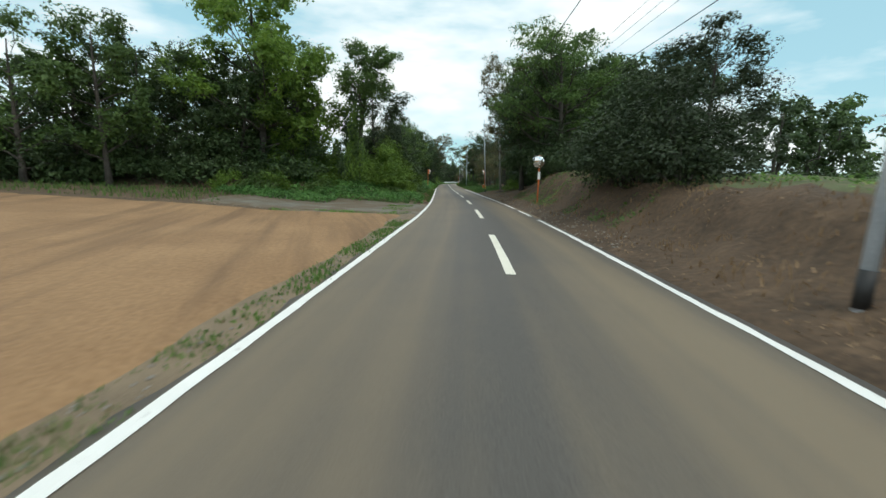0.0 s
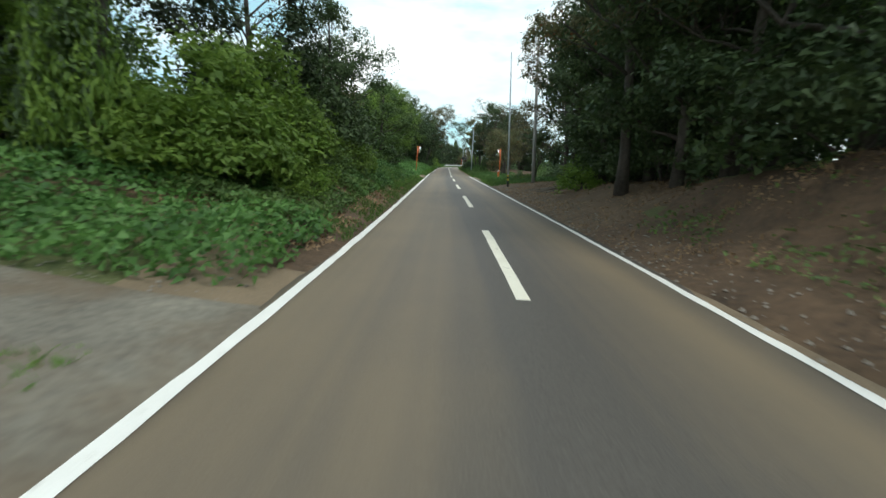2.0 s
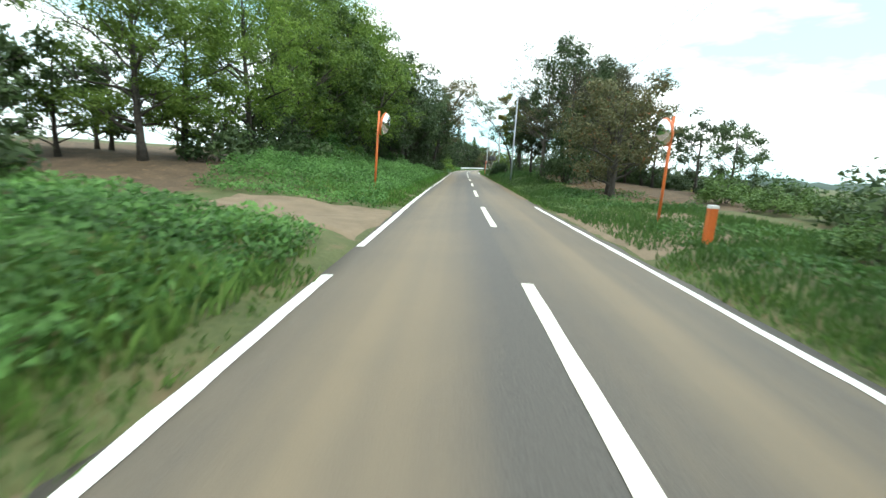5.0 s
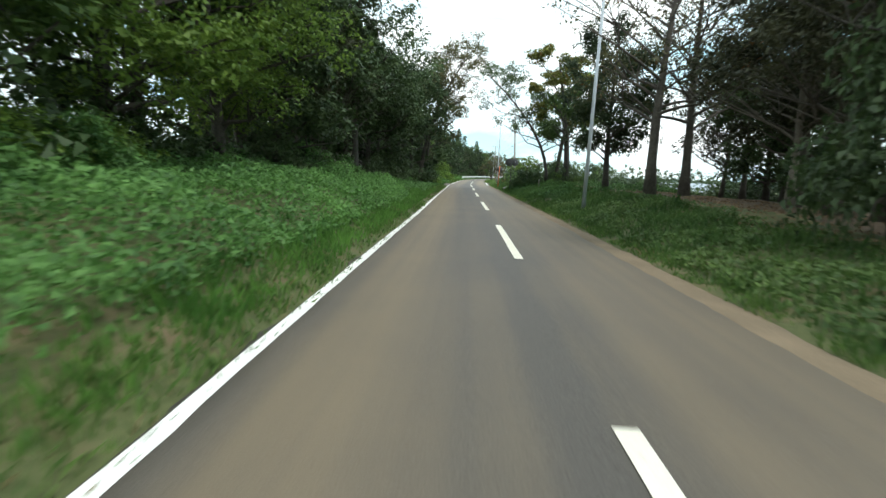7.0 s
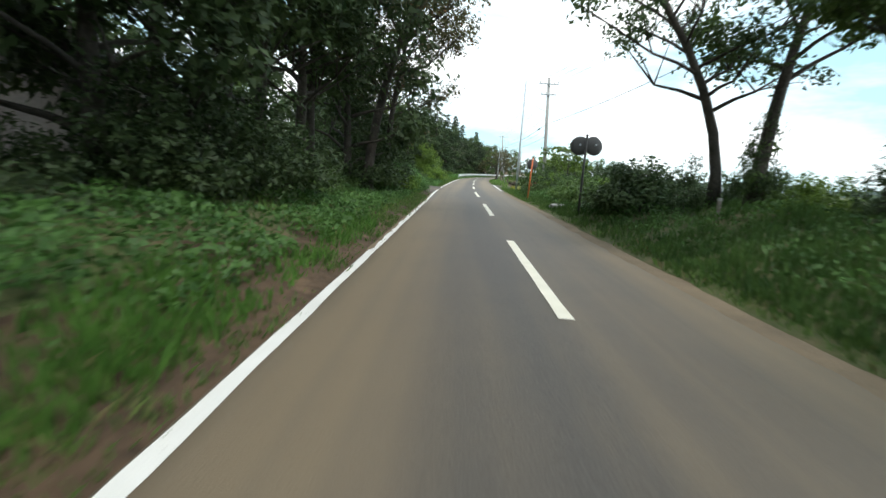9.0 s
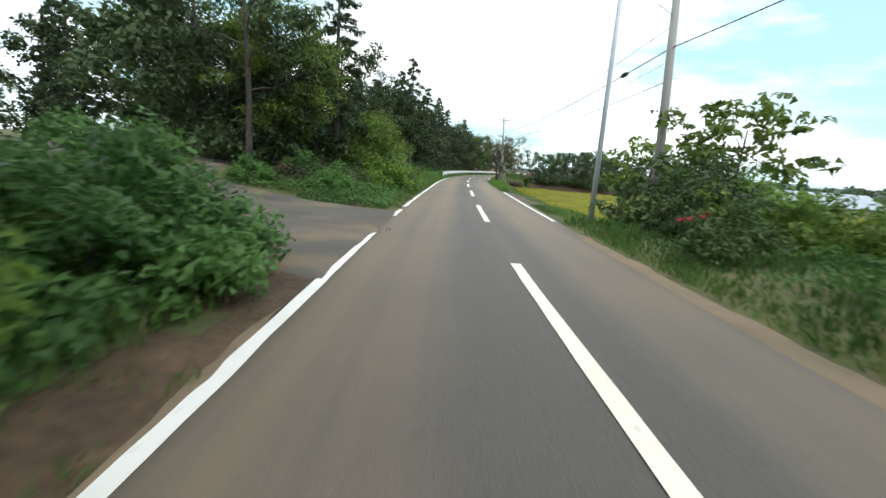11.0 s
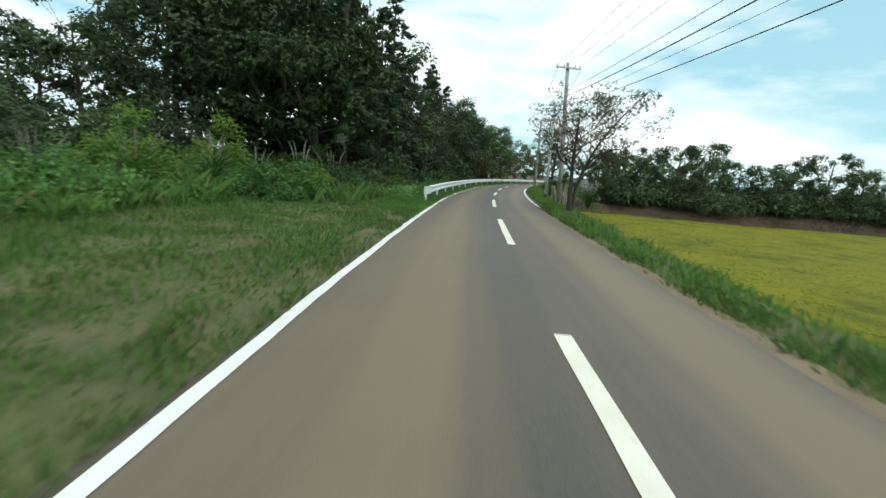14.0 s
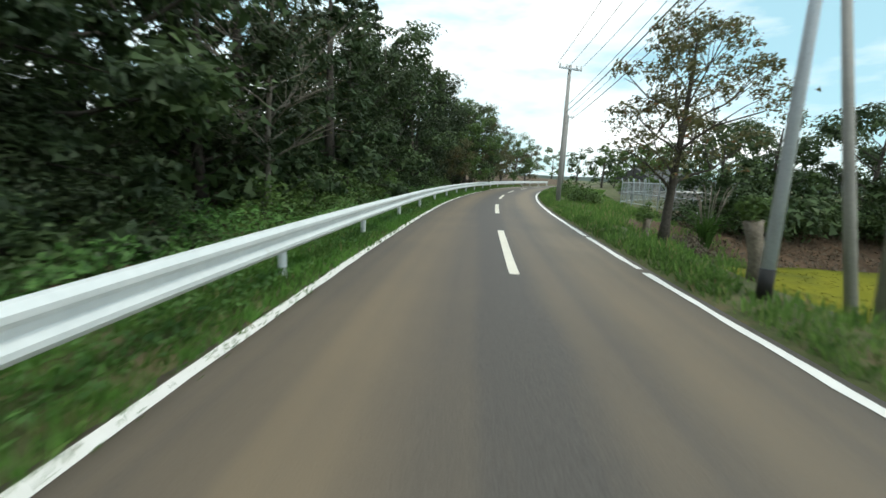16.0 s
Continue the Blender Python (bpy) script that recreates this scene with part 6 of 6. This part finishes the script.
def wire(a, b, sag, r, label="black overhead cable strung between poles", closure=None):
    n = 24
    pts = [Vector(a).lerp(Vector(b), i / n) - Vector((0, 0, 4 * sag * (i / n) * (1 - i / n))) for i in range(n + 1)]
    v, f = tube(pts, [r] * (n + 1), 5)
    ob = solid("overhead_wire", mesh_of("overhead_wire", v, f, M_WIRE, True), label, "cable", "overhead wires")
    if closure:
        k = int(closure * n)
        d = (pts[k + 1] - pts[k]).normalized()
        v, f = lathe([(0.03, -0.28), (0.08, -0.2), (0.09, 0.0), (0.08, 0.2), (0.03, 0.28)], 12)
        part("splice_closure", mesh_of("splice_closure", v, f, M_BLACK, True), ob, "black cable splice closure", Matrix.Translation(pts[k]) @ d.to_track_quat("Z", "Y").to_matrix().to_4x4())


traffic_mirror(16.1, 3.4, 2.56,  -28, "orange-poled round convex traffic mirror on the soil bank", 0.66, (0.01, 0.0), ((0.0, 0.0), (-95.0, 0.02)))
traffic_mirror(64.5, -3.9, 2.95, 20, "orange-poled convex traffic mirror among roadside weeds", 0.8, (0.03, 0), ((70.0, 0.0),), plate=False)
traffic_mirror(61.6, 5.0, 3.0, -20, "orange-poled convex traffic mirror by the farm track", 0.8, (0.0, 0), ((-70.0, 0.0),), plate=False)
traffic_mirror(119.9, 2.8, 2.3, 0, "orange traffic mirror seen from its dark back", 0.6, (0.04, 0), ((170.0, 0.0),), plate=False)
traffic_mirror(110.3, 3.1, 2.75, 0, "twin traffic mirrors seen from their dark backs", 0.66, (0.0, 0), ((168.0, -0.02, -0.2), (195.0, 0.0, 0.34)), plate=False, paint=M_GREY_PAINT)

utility_pole(-3.3, 3.34, 9.0, 0.075, "pale grey utility pole with a black base wrap", M_GALV, (0.05, 0), ((8.6, 0.8, 0),), 1)
utility_pole(43.4, 3.3, 8.2, 0.06, "slim pale blue-grey pole with black and yellow base bands", M_GALV, (-0.05, 0), (), 2, steps=False)
utility_pole(44.3, 5.1, 9.2, 0.12, "weathered concrete utility pole in the verge", M_POLE, (-0.05, 0), ((8.8, 0.8, 0),))
utility_pole(36.0, 9.2, 9.1, 0.15, "concrete utility pole standing among trees", M_POLE, (0, 0), ((8.85, 0.8, 0),))
utility_pole(-48.0, 9.8, 9.2, 0.15, "concrete utility pole behind the soil bank", M_POLE, (0, 0), ((8.9, 0.8, 0),))
utility_pole(88.2, 3.5, 7.5, 0.075, "slim pale steel pole on the grass verge", M_GALV, (0.0, 0), (), steps=False)
utility_pole(131.2, 3.45, 8.6, 0.085, "slim grey steel pole at the roadside", M_GALV, (0.0, 0), (), steps=False)
utility_pole(132.0, 5.8, 9.5, 0.16, "concrete utility pole rising from the bushes", M_POLE, (-0.05, 0), ((9.0, 0.8, 0), (8.2, 0.6, 0)))
utility_pole(176.9, 3.95, 8.0, 0.145, "weathered concrete utility pole with a crossarm", M_POLE, (-0.05, 0), ((7.7, 0.75, 10),))
utility_pole(177.9, 3.2, 5.9, 0.085, "slim grey pole with a black base wrap", M_GALV, (0.0, 0), ((5.7, 0.35, 0),), 1, steps=False)
utility_pole(178.0, 4.65, 5.5, 0.08, "leaning stay pole propping the slim pole", M_POLE, (-0.19, 0.04), (), steps=False)
utility_pole(196.0, 3.2, 7.0, 0.13, "distant concrete utility pole with a crossarm", M_POLE, (0, 0), ((6.8, 0.7, 20),), steps=False)
utility_pole(214.0, 4.4, 7.0, 0.12, "distant utility pole beyond the bend", M_POLE, (0, 0), ((6.8, 0.6, 25),), steps=False)


def top_of(y, u, z, dx=0.0):
    x, yy, g = spot(y, u)
    return (x + dx, yy, g + z)


for dx in (-0.7, 0.0, 0.7):
    wire((float(cx(-45)) + 9.0 + dx, -48, 10.2), (float(cx(36)) + 9.2 + dx, 36, 10.4), 0.7, 0.010)
    wire((float(cx(36)) + 9.2 + dx, 36, 10.4), top_of(44.3, 4.95, 9.0, dx), 0.1, 0.010)
    wire(top_of(132, 5.4, 9.2, dx), top_of(176.9, 3.78, 7.95, dx), 0.6, 0.008)
    wire(top_of(44.3, 4.95, 9.0, dx), top_of(89.0, 12, 9.4, dx), 0.6, 0.010)
    wire(top_of(89, 12, 9.4, dx), top_of(132, 5.4, 9.2, dx), 0.6, 0.010)
    wire(top_of(176.9, 3.78, 7.95, dx), top_of(196.0, 3.2, 7.0, dx), 0.3, 0.010)
# telephone and supply cables lower on the poles
for a, b, r in ((6.6, 6.4, 0.009), (5.9, 6.1, 0.018), (5.5, 5.8, 0.006), (4.9, 5.5, 0.013)):
    wire(top_of(132, 5.5, a), top_of(176.9, 3.68, b), 0.45, r, closure=0.09 if a == 5.9 else None)
    wire(top_of(176.9, 3.68, b), top_of(196.0, 3.2, b - 1.4), 0.2, r)
wire(top_of(131.2, 3.45, 7.4), top_of(132, 5.5, 6.8), 0.1, 0.010)
wire(top_of(-3.3, 3.34, 7.4), top_of(43.4, 3.3, 7.9), 0.5, 0.016)
wire((float(cx(-45)) + 9.0, -48, 8.2), (float(cx(36)) + 9.0, 36, 8.6), 0.6, 0.018)
wire(top_of(132, 5.5, 5.9), top_of(100, 9.0, 6.4), 0.4, 0.016)


def road_point(y, u):
    """A place u metres square to the road, and the road's heading there."""
    s = float(cx(y + 0.5) - cx(y - 0.5))
    k = 1 / math.sqrt(1 + s * s)
    return Vector((float(cx(y)) + u * k, y - u * s * k, 0)), math.atan(s)


def guard_rail():
    root = thing("guard_rail", "white corrugated steel guard rail on round posts", "guard rail")
    # W-shaped section: out from the road, and height
    prof = [(0.0, 0.345), (0.035, 0.335), (0.075, 0.29), (0.075, 0.25), (0.02, 0.20), (0.02, 0.15), (0.075, 0.10), (0.075, 0.06), (0.035, 0.015), (0.0, 0.0)]
    prof = prof + [(a - 0.008, b) for a, b in reversed(prof)]
    ys = [170.0] + list(np.arange(174.0, 248, 4.0))
    base = 0.42
    for k in range(len(ys) - 1):
        n = 5
        verts, faces = [], []
        for i in range(n):
            y = ys[k] + (ys[k + 1] + (0.06 if k else 0.1) - ys[k]) * i / (n - 1)
            p, h = road_point(y, -3.06)
            side = Vector((math.cos(h), -math.sin(h), 0))
            for a, b in prof:
                q = p + side * (a + 0.06 + 0.002 * (k % 2))
                verts.append((q.x, q.y, base - 0.12 + b + 0.0))
        m = len(prof)
        for i in range(n - 1):
            for j in range(m):
                r = (j + 1) % m
                faces.append((i * m + j, i * m + r, (i + 1) * m + r, (i + 1) * m + j))
        faces.append(tuple(range(m)))
        faces.append(tuple(reversed(range((n - 1) * m, n * m))))
        part("beam", mesh_of("beam", verts, faces, M_RAIL, False), root)
    # the flared end piece
    p, h = road_point(170.0, -3.06)
    verts, faces = [], []
    way = [(-0.10 * t * t, 0.22 - 1.02 * t) for t in (0, 0.2, 0.4, 0.6, 0.8, 1.0)]
    way += [(-0.10 - 0.075 * (1 - math.cos(w)) - 0.012 * w, -0.80 - 0.075 * math.sin(w)) for w in np.linspace(0.25, 2.9, 9)]
    for i, (dx, dy) in enumerate(way):
        before, after = Vector(way[max(0, i - 1)]), Vector(way[min(len(way) - 1, i + 1)])
        d = (after - before).normalized()
        t = i / (len(way) - 1)
        low = 0.03 * math.sin(math.pi * min(1, 1.4 * t))
        for off, b in ((0.0075, low), (0.0075, 0.36), (-0.0075, 0.36), (-0.0075, low)):
            verts.append((p.x + 0.15 + dx - d.y * off, p.y + dy + d.x * off, base - 0.125 + b - 0.015 * t))
    for i in range(len(way) - 1):
        for j in range(4):
            r = (j + 1) % 4
            faces.append((i * 4 + j, i * 4 + r, (i + 1) * 4 + r, (i + 1) * 4 + j))
    last = 4 * len(way) - 4
    faces += [(0, 1, 2, 3), (last + 3, last + 2, last + 1, last)]
    sleeve = part("end_sleeve", mesh_of("end_sleeve", verts, faces, M_RAIL), root, "white end sleeve with bolts and a rolled tip")
    for b, d in ((0.08, 0.25), (0.27, 0.25), (0.08, 0.42), (0.27, 0.42)):
        v, f = lathe([(0.018, 0), (0.018, 0.012), (0.008, 0.018)], 8)
        part("bolt", mesh_of("bolt", v, f, M_GALV), sleeve, "", Matrix.Translation((p.x + 0.152, p.y + 0.33 - d, base - 0.12 + b)) @ pose(0, 0, 0, 0, 90, 0))
    v, f = tube([(0, 0, -0.5), (0, 0, 0.58)], [0.057, 0.057], 14)
    post = mesh_of("post", v, f, M_RAIL, True)
    for y in [169.75] + ys[1:]:
        q, h = road_point(y, -3.11)
        part("post", post, root, "", Matrix.Translation((q.x, q.y, 0.0)))


guard_rail()


# ---------------------------------------------------------------- fence, stumps, rocks, posts and far buildings
def wire_cage():
    """A small compound of steel mesh on posts, with outward-bent post tops."""
    x, y, z = spot(197, 6.3)
    root = thing("compound_fence", "galvanised mesh fence round a small utility compound", "fence")
    ring = [(192.5, 11.3), (203.5, 16.6), (213.0, 13.0), (205.0, 8.7), (192.5, 11.3)]
    verts, faces = [], []
    for (ya, ua), (yb, ub) in zip(ring[:-1], ring[1:]):
        a, b = Vector((float(cx(ya)) + ua, ya, 0)), Vector((float(cx(yb)) + ub, yb, 0))
        n = max(2, int((b - a).length / 1.6))
        for k in range(n):
            p = a.lerp(b, k / n)
            v, f = tube([(p.x, p.y, -0.6), (p.x, p.y, 1.3), (p.x - 0.12, p.y - 0.1, 1.55)], [0.035, 0.035, 0.03], 8)
            part("post", mesh_of("post", v, f, M_GALV, True), root)
        for h in (-0.15, 0.55, 1.28):
            v, f = tube([(a.x, a.y, h), (b.x, b.y, h)], [0.022, 0.022], 6)
            part("rail", mesh_of("rail", v, f, M_GALV, True), root)
        pieces = []
        m = int((b - a).length / 0.16)
        for k in range(m):
            p = a.lerp(b, (k + 0.5) / m)
            pieces.append(tube([(p.x, p.y, -0.15), (p.x, p.y, 1.28)], [0.008, 0.008], 3, False))
        v, f = joined(pieces)
        tagged(part("mesh_panel", mesh_of("mesh_panel", v, f, M_GALV), root), kind="stuff")
    hut = thing("equipment_box", "pale grey equipment cabinets inside the compound", "cabinet", (float(cx(200)) + 12.6, 200.2, -0.35), "")
    part("cabinet_body", bevelled("cabinet_body", [box(-1.4, -0.7, 0, 1.4, 0.7, 1.15)], M_WALL, 0.03), hut)
    part("cabinet_lid", bevelled("cabinet_lid", [box(-1.5, -0.8, 1.15, 1.5, 0.8, 1.24)], M_WHITE, 0.02), hut, "white sheet lid")


def stump(y, u, height, r, label, seed, lean=(0.0, 0.0), leafy=True, fork=False):
    rng = np.random.default_rng(seed)
    root = thing("pollarded_tree", label, "tree stump", spot(y, u), "pollarded stumps")
    top = Vector((lean[0] * height, lean[1] * height, height))
    v, f = tube([(0, 0, -0.1), top * 0.35 + Vector((0.05, 0.02, 0)), top * 0.75, top], [r * 1.5, r * 1.05, r * 0.9, r * 1.15], 10)
    part("bole", mesh_of("bole", v, f, M_WOOD, True), root)
    if fork:
        e = Vector((-0.35 * height, 0.1, 0.7 * height))
        v, f = tube([top * 0.1, e * 0.5 + Vector((-0.05, 0, 0)), e], [r * 0.8, r * 0.7, r * 0.65], 9)
        part("side_bole", mesh_of("side_bole", v, f, M_WOOD, True), root)
    if leafy:
        c = [(*(top + Vector(rng.uniform(-0.18, 0.18, 3).tolist()) + Vector((0, 0, -0.1 + 0.3 * rng.random()))), 0.19) for _ in range(7)]
        v, f = clump_leaves(c, 1400, 0.06, rng, 1.1)
        tagged(part("shoot_tuft", mesh_of("shoot_tuft", v, f, M_LEAF), root, "tuft of young shoots"), kind="stuff")


def boulder(y, u, size, label, seed, mat=M_ROCK):
    rng = np.random.default_rng(seed)
    bm = bmesh.new()
    bmesh.ops.create_icosphere(bm, subdivisions=3, radius=1)
    k = rng.uniform(-2, 2, 3)
    for v in bm.verts:
        n = noise.noise(Vector(v.co) * 1.3 + Vector(k.tolist())) * 0.32 + noise.noise(Vector(v.co) * 3.5) * 0.1
        v.co *= 1 + n
        v.co.x *= size[0]
        v.co.y *= size[1]
        v.co.z *= size[2]
    me = bpy.data.meshes.new("boulder")
    bm.to_mesh(me)
    bm.free()
    me.materials.append(mat)
    me.polygons.foreach_set("use_smooth", np.full(len(me.polygons), True, bool))
    solid("boulder", me, label, "rock", "", "", Matrix.Translation(Vector(spot(y, u, size[2] * 0.35))) @ pose(0, 0, 0, 0, 0, 60 * seed))


def marker_post(y, u, height, mat, cap, label, r=0.05):
    root = thing("marker_post", label, "post", spot(y, u))
    part("shaft", bevelled("shaft", [box(-r, -r, -0.2, r, r, height)], mat, 0.01), root)
    part("cap", bevelled("cap", [box(-r - 0.004, -r - 0.004, height - 0.06, r + 0.004, r + 0.004, height + 0.015)], cap, 0.008), root, "white top")


def brush_pile(y, u, seed, label):
    """Cut branches lying in a loose heap."""
    rng = np.random.default_rng(seed)
    x0, y0, z0 = spot(y, u)
    root = thing("brush_pile", label, "branches", (x0, y0, z0))
    for k in range(16):
        a, ln = rng.uniform(-0.5, 0.9), rng.uniform(0.5, 1.3)
        c = Vector((rng.uniform(-0.6, 0.6), rng.uniform(-0.5, 0.5), 0.0))
        d = Vector((math.cos(a), math.sin(a), 0.0)) * ln / 2
        ends = [c - d, c + Vector((0, 0, 0.03)), c + d]
        pts = [Vector((p.x, p.y, spot(y + p.y, u + p.x)[2] - z0 + 0.03 + 0.012 * k)) for p in ends]
        v, f = tube(pts, [0.022, 0.018, 0.008], 6)
        part("branch", mesh_of("branch", v, f, M_PALE_BARK, True), root)


def shed():
    """A weathered outbuilding behind the trees."""
    x, y, z = spot(108.5, -9.9)
    root = thing("shed", "weathered grey shed with a low dark roof among trees", "shed", (x, y, z - 0.1))
    t = 0.12
    w, d, h = 3.6, 8.0, 2.5
    wall = bevelled("wall", [box(-w, -d / 2, 0, -w + t, d / 2, h), box(-t, -d / 2, 0, 0, 1.2 - d / 2, h), box(-t, 2.6 - d / 2, 0, 0, d / 2, h), box(-t, 1.2 - d / 2, 1.9, 0, 2.6 - d / 2, h),
                             box(-w + t, -d / 2, 0, -t, -d / 2 + t, h), box(-w + t, d / 2 - t, 0, -t, d / 2, h)], M_WALL, 0.01)
    part("wall", wall, root)
    part("door", bevelled("door", [box(-t + 0.02, 1.22 - d / 2, 0.02, -0.03, 2.58 - d / 2, 1.88)], M_WOOD, 0.01), root, "plank door")
    part("roof", bevelled("roof", [box(-w - 0.4, -d / 2 - 0.4, h, 0.5, d / 2 + 0.4, h + 0.12)], M_GREY_PAINT, 0.02), root, "low dark metal roof", pose(0, 0, 0.2, 0, -5, 0))
    for k in range(9):
        yk = -d / 2 + 0.1 + k * 0.9
        part("batten", bevelled("batten", [box(0.002, yk, 0.05, 0.03, yk + 0.05, h - 0.06)], M_WOOD, 0.004), root)


def far_house(y, u, w, d, h, turn, label, roof_mat):
    x, yy, z = spot(y, u)
    root = thing("farm_building", label, "building", (x, yy, z))
    root.rotation_euler = (0, 0, radians(turn))
    part("wall", bevelled("wall", [box(-w / 2, -d / 2, -0.5, w / 2, d / 2, h)], M_WALL, 0.03), root)
    v = [(-w / 2 - 0.5, -d / 2 - 0.5, h), (w / 2 + 0.5, -d / 2 - 0.5, h), (w / 2 + 0.5, d / 2 + 0.5, h), (-w / 2 - 0.5, d / 2 + 0.5, h), (-w / 2 - 0.5, 0, h + d * 0.28), (w / 2 + 0.5, 0, h + d * 0.28)]
    part("roof", mesh_of("roof", v, [(0, 1, 5, 4), (2, 3, 4, 5), (1, 2, 5), (3, 0, 4), (3, 2, 1, 0)], roof_mat), root, "pale ridged roof")
    n = int(w / 3)
    for k in range(n):
        xk = -w / 2 + (k + 0.5) * w / n
        win = part("window", bevelled("window", [box(xk - 0.7, -d / 2 - 0.03, h * 0.35, xk + 0.7, -d / 2 + 0.02, h * 0.75)], M_WHITE, 0.01), root, "white framed window")
        part("pane", bevelled("pane", [box(xk - 0.62, -d / 2 - 0.045, h * 0.39, xk + 0.62, -d / 2 - 0.032, h * 0.71)], M_GLASS, 0.004), win)


def hills():
    """Low wooded ridges on the horizon."""
    for name, dist, top, a0, a1, seed in (("far_hill", 1500, 34, 20, 75, 1), ("low_ridge", 700, 9, -70, 82, 2)):
        n = 160
        verts, faces = [], []
        for i in range(n):
            a = radians(a0 + (a1 - a0) * i / (n - 1))
            e = min(1, 6 * min(i, n - 1 - i) / n)
            hgt = e * top * (0.55 + 0.3 * float(vnoise(i * 0.09, 1.0, seed)) + 0.12 * float(vnoise(i * 0.5, 3.0, seed)) + 0.04 * float(vnoise(i * 1.7, 3.0, seed)))
            for dd, hh in ((0, -8), (60, hgt * 0.8), (140, hgt), (300, -8)):
                verts.append(((dist + dd) * math.sin(a), 90 + (dist + dd) * math.cos(a), hh))
        for i in range(n - 1):
            for j in range(3):
                faces.append((i * 4 + j, i * 4 + j + 1, (i + 1) * 4 + j + 1, (i + 1) * 4 + j))
        solid(name, mesh_of(name, verts, faces, M_HILL, True), "distant wooded hills in haze", "hill", kind="structure")


wire_cage()
stump(173.3, 3.85, 1.0, 0.115, "pollarded leaning stump with a head of young shoots", 1, (0.30, 0.05), True)
stump(173.25, 3.62, 0.72, 0.075, "short cut trunk beside the pollarded stump", 6, (-0.08, 0.05), False)
stump(174.9, 3.8, 1.3, 0.08, "pale leaning cut trunk in the verge", 2, (0.12, 0.1), True)
stump(179.2, 4.0, 1.0, 0.13, "short pollarded stump with young shoots", 4, (-0.25, 0.0), True)
stump(186.5, 4.8, 0.8, 0.12, "short cut stump in the grass", 5, (0.1, 0.0), True)
boulder(160.2, -8.8, (0.55, 0.45, 0.38), "grey boulder half hidden in grass", 1)
boulder(159.2, -9.4, (0.35, 0.3, 0.3), "pale stone beside the boulder", 2, M_POLE)
boulder(142.2, -4.1, (0.62, 0.5, 0.5), "grey rock at the end of the bushes", 5)
boulder(113.6, 3.2, (0.5, 0.3, 0.12), "low pale kerb stone in the verge", 6, M_POLE)
marker_post(58.0, 4.45, 0.85, M_ORANGE, M_WHITE, "short orange marker post with a white top", 0.08)
marker_post(104.6, 4.6, 0.5, M_ROCK, M_POLE, "small concrete boundary post on the bank", 0.035)
for k, (yk, uk) in enumerate(((146.5, 5.0), (148.2, 5.05), (150.0, 5.0), (143.8, 5.15), (152.5, 4.95))):
    v, f = tube([(0, 0, -0.2), (0.01, 0, 0.62)], [0.016, 0.014], 6)
    solid("field_stake", mesh_of("field_stake", v, f, M_BLACK if k % 2 else M_WOOD, True), "thin stake at the edge of the rice field", "stake", "field stakes", "", Matrix.Translation(Vector(spot(yk, uk, 0))))
def spider_lily(y, u, height, seed):
    """A leafless stem with a wheel of thin red petals curled back."""
    rng = np.random.default_rng(seed)
    x, yy, z = spot(y, u)
    root = thing("red_lily", "red spider lily on a bare green stem", "flower", (x, yy, z), "red lilies")
    v, f = tube([(0, 0, 0), (0.01, 0.01, height * 0.6), (0, 0, height)], [0.007, 0.006, 0.005], 5)
    part("stem", mesh_of("stem", v, f, M_LUSH, True), root)
    petals = []
    for k in range(22):
        a, r = 2.4 * k, rng.uniform(0.05, 0.10)
        e = Vector((math.cos(a), math.sin(a), 0))
        petals.append(tube([(0, 0, height), e * 0.6 * r + Vector((0, 0, height + 0.05)), e * r + Vector((0, 0, height + rng.uniform(-0.02, 0.07)))], [0.006, 0.012, 0.003], 3, False))
    v, f = joined(petals)
    part("bloom", mesh_of("bloom", v, f, M_RED), root, "bright red curled petals")


for k, (y, u, h) in enumerate(((126.0, 3.7, 0.58), (126.2, 3.9, 0.62), (126.35, 3.75, 0.55), (126.5, 4.05, 0.6), (125.8, 3.85, 0.66), (126.1, 4.15, 0.7), (126.65, 3.9, 0.57))):
    spider_lily(y, u, h, 60 + k)


brush_pile(35.6, 4.4, 5, "heap of pale cut branches on the leaf litter")
shed()
far_house(184, 52, 16, 7, 1.6, 8, "low farm shed with a pale blue roof beyond the rice", M_ROOF)
far_house(224, 15.5, 7, 5, 1.8, 20, "small pale house beyond the compound", M_GREY_PAINT)
hills()
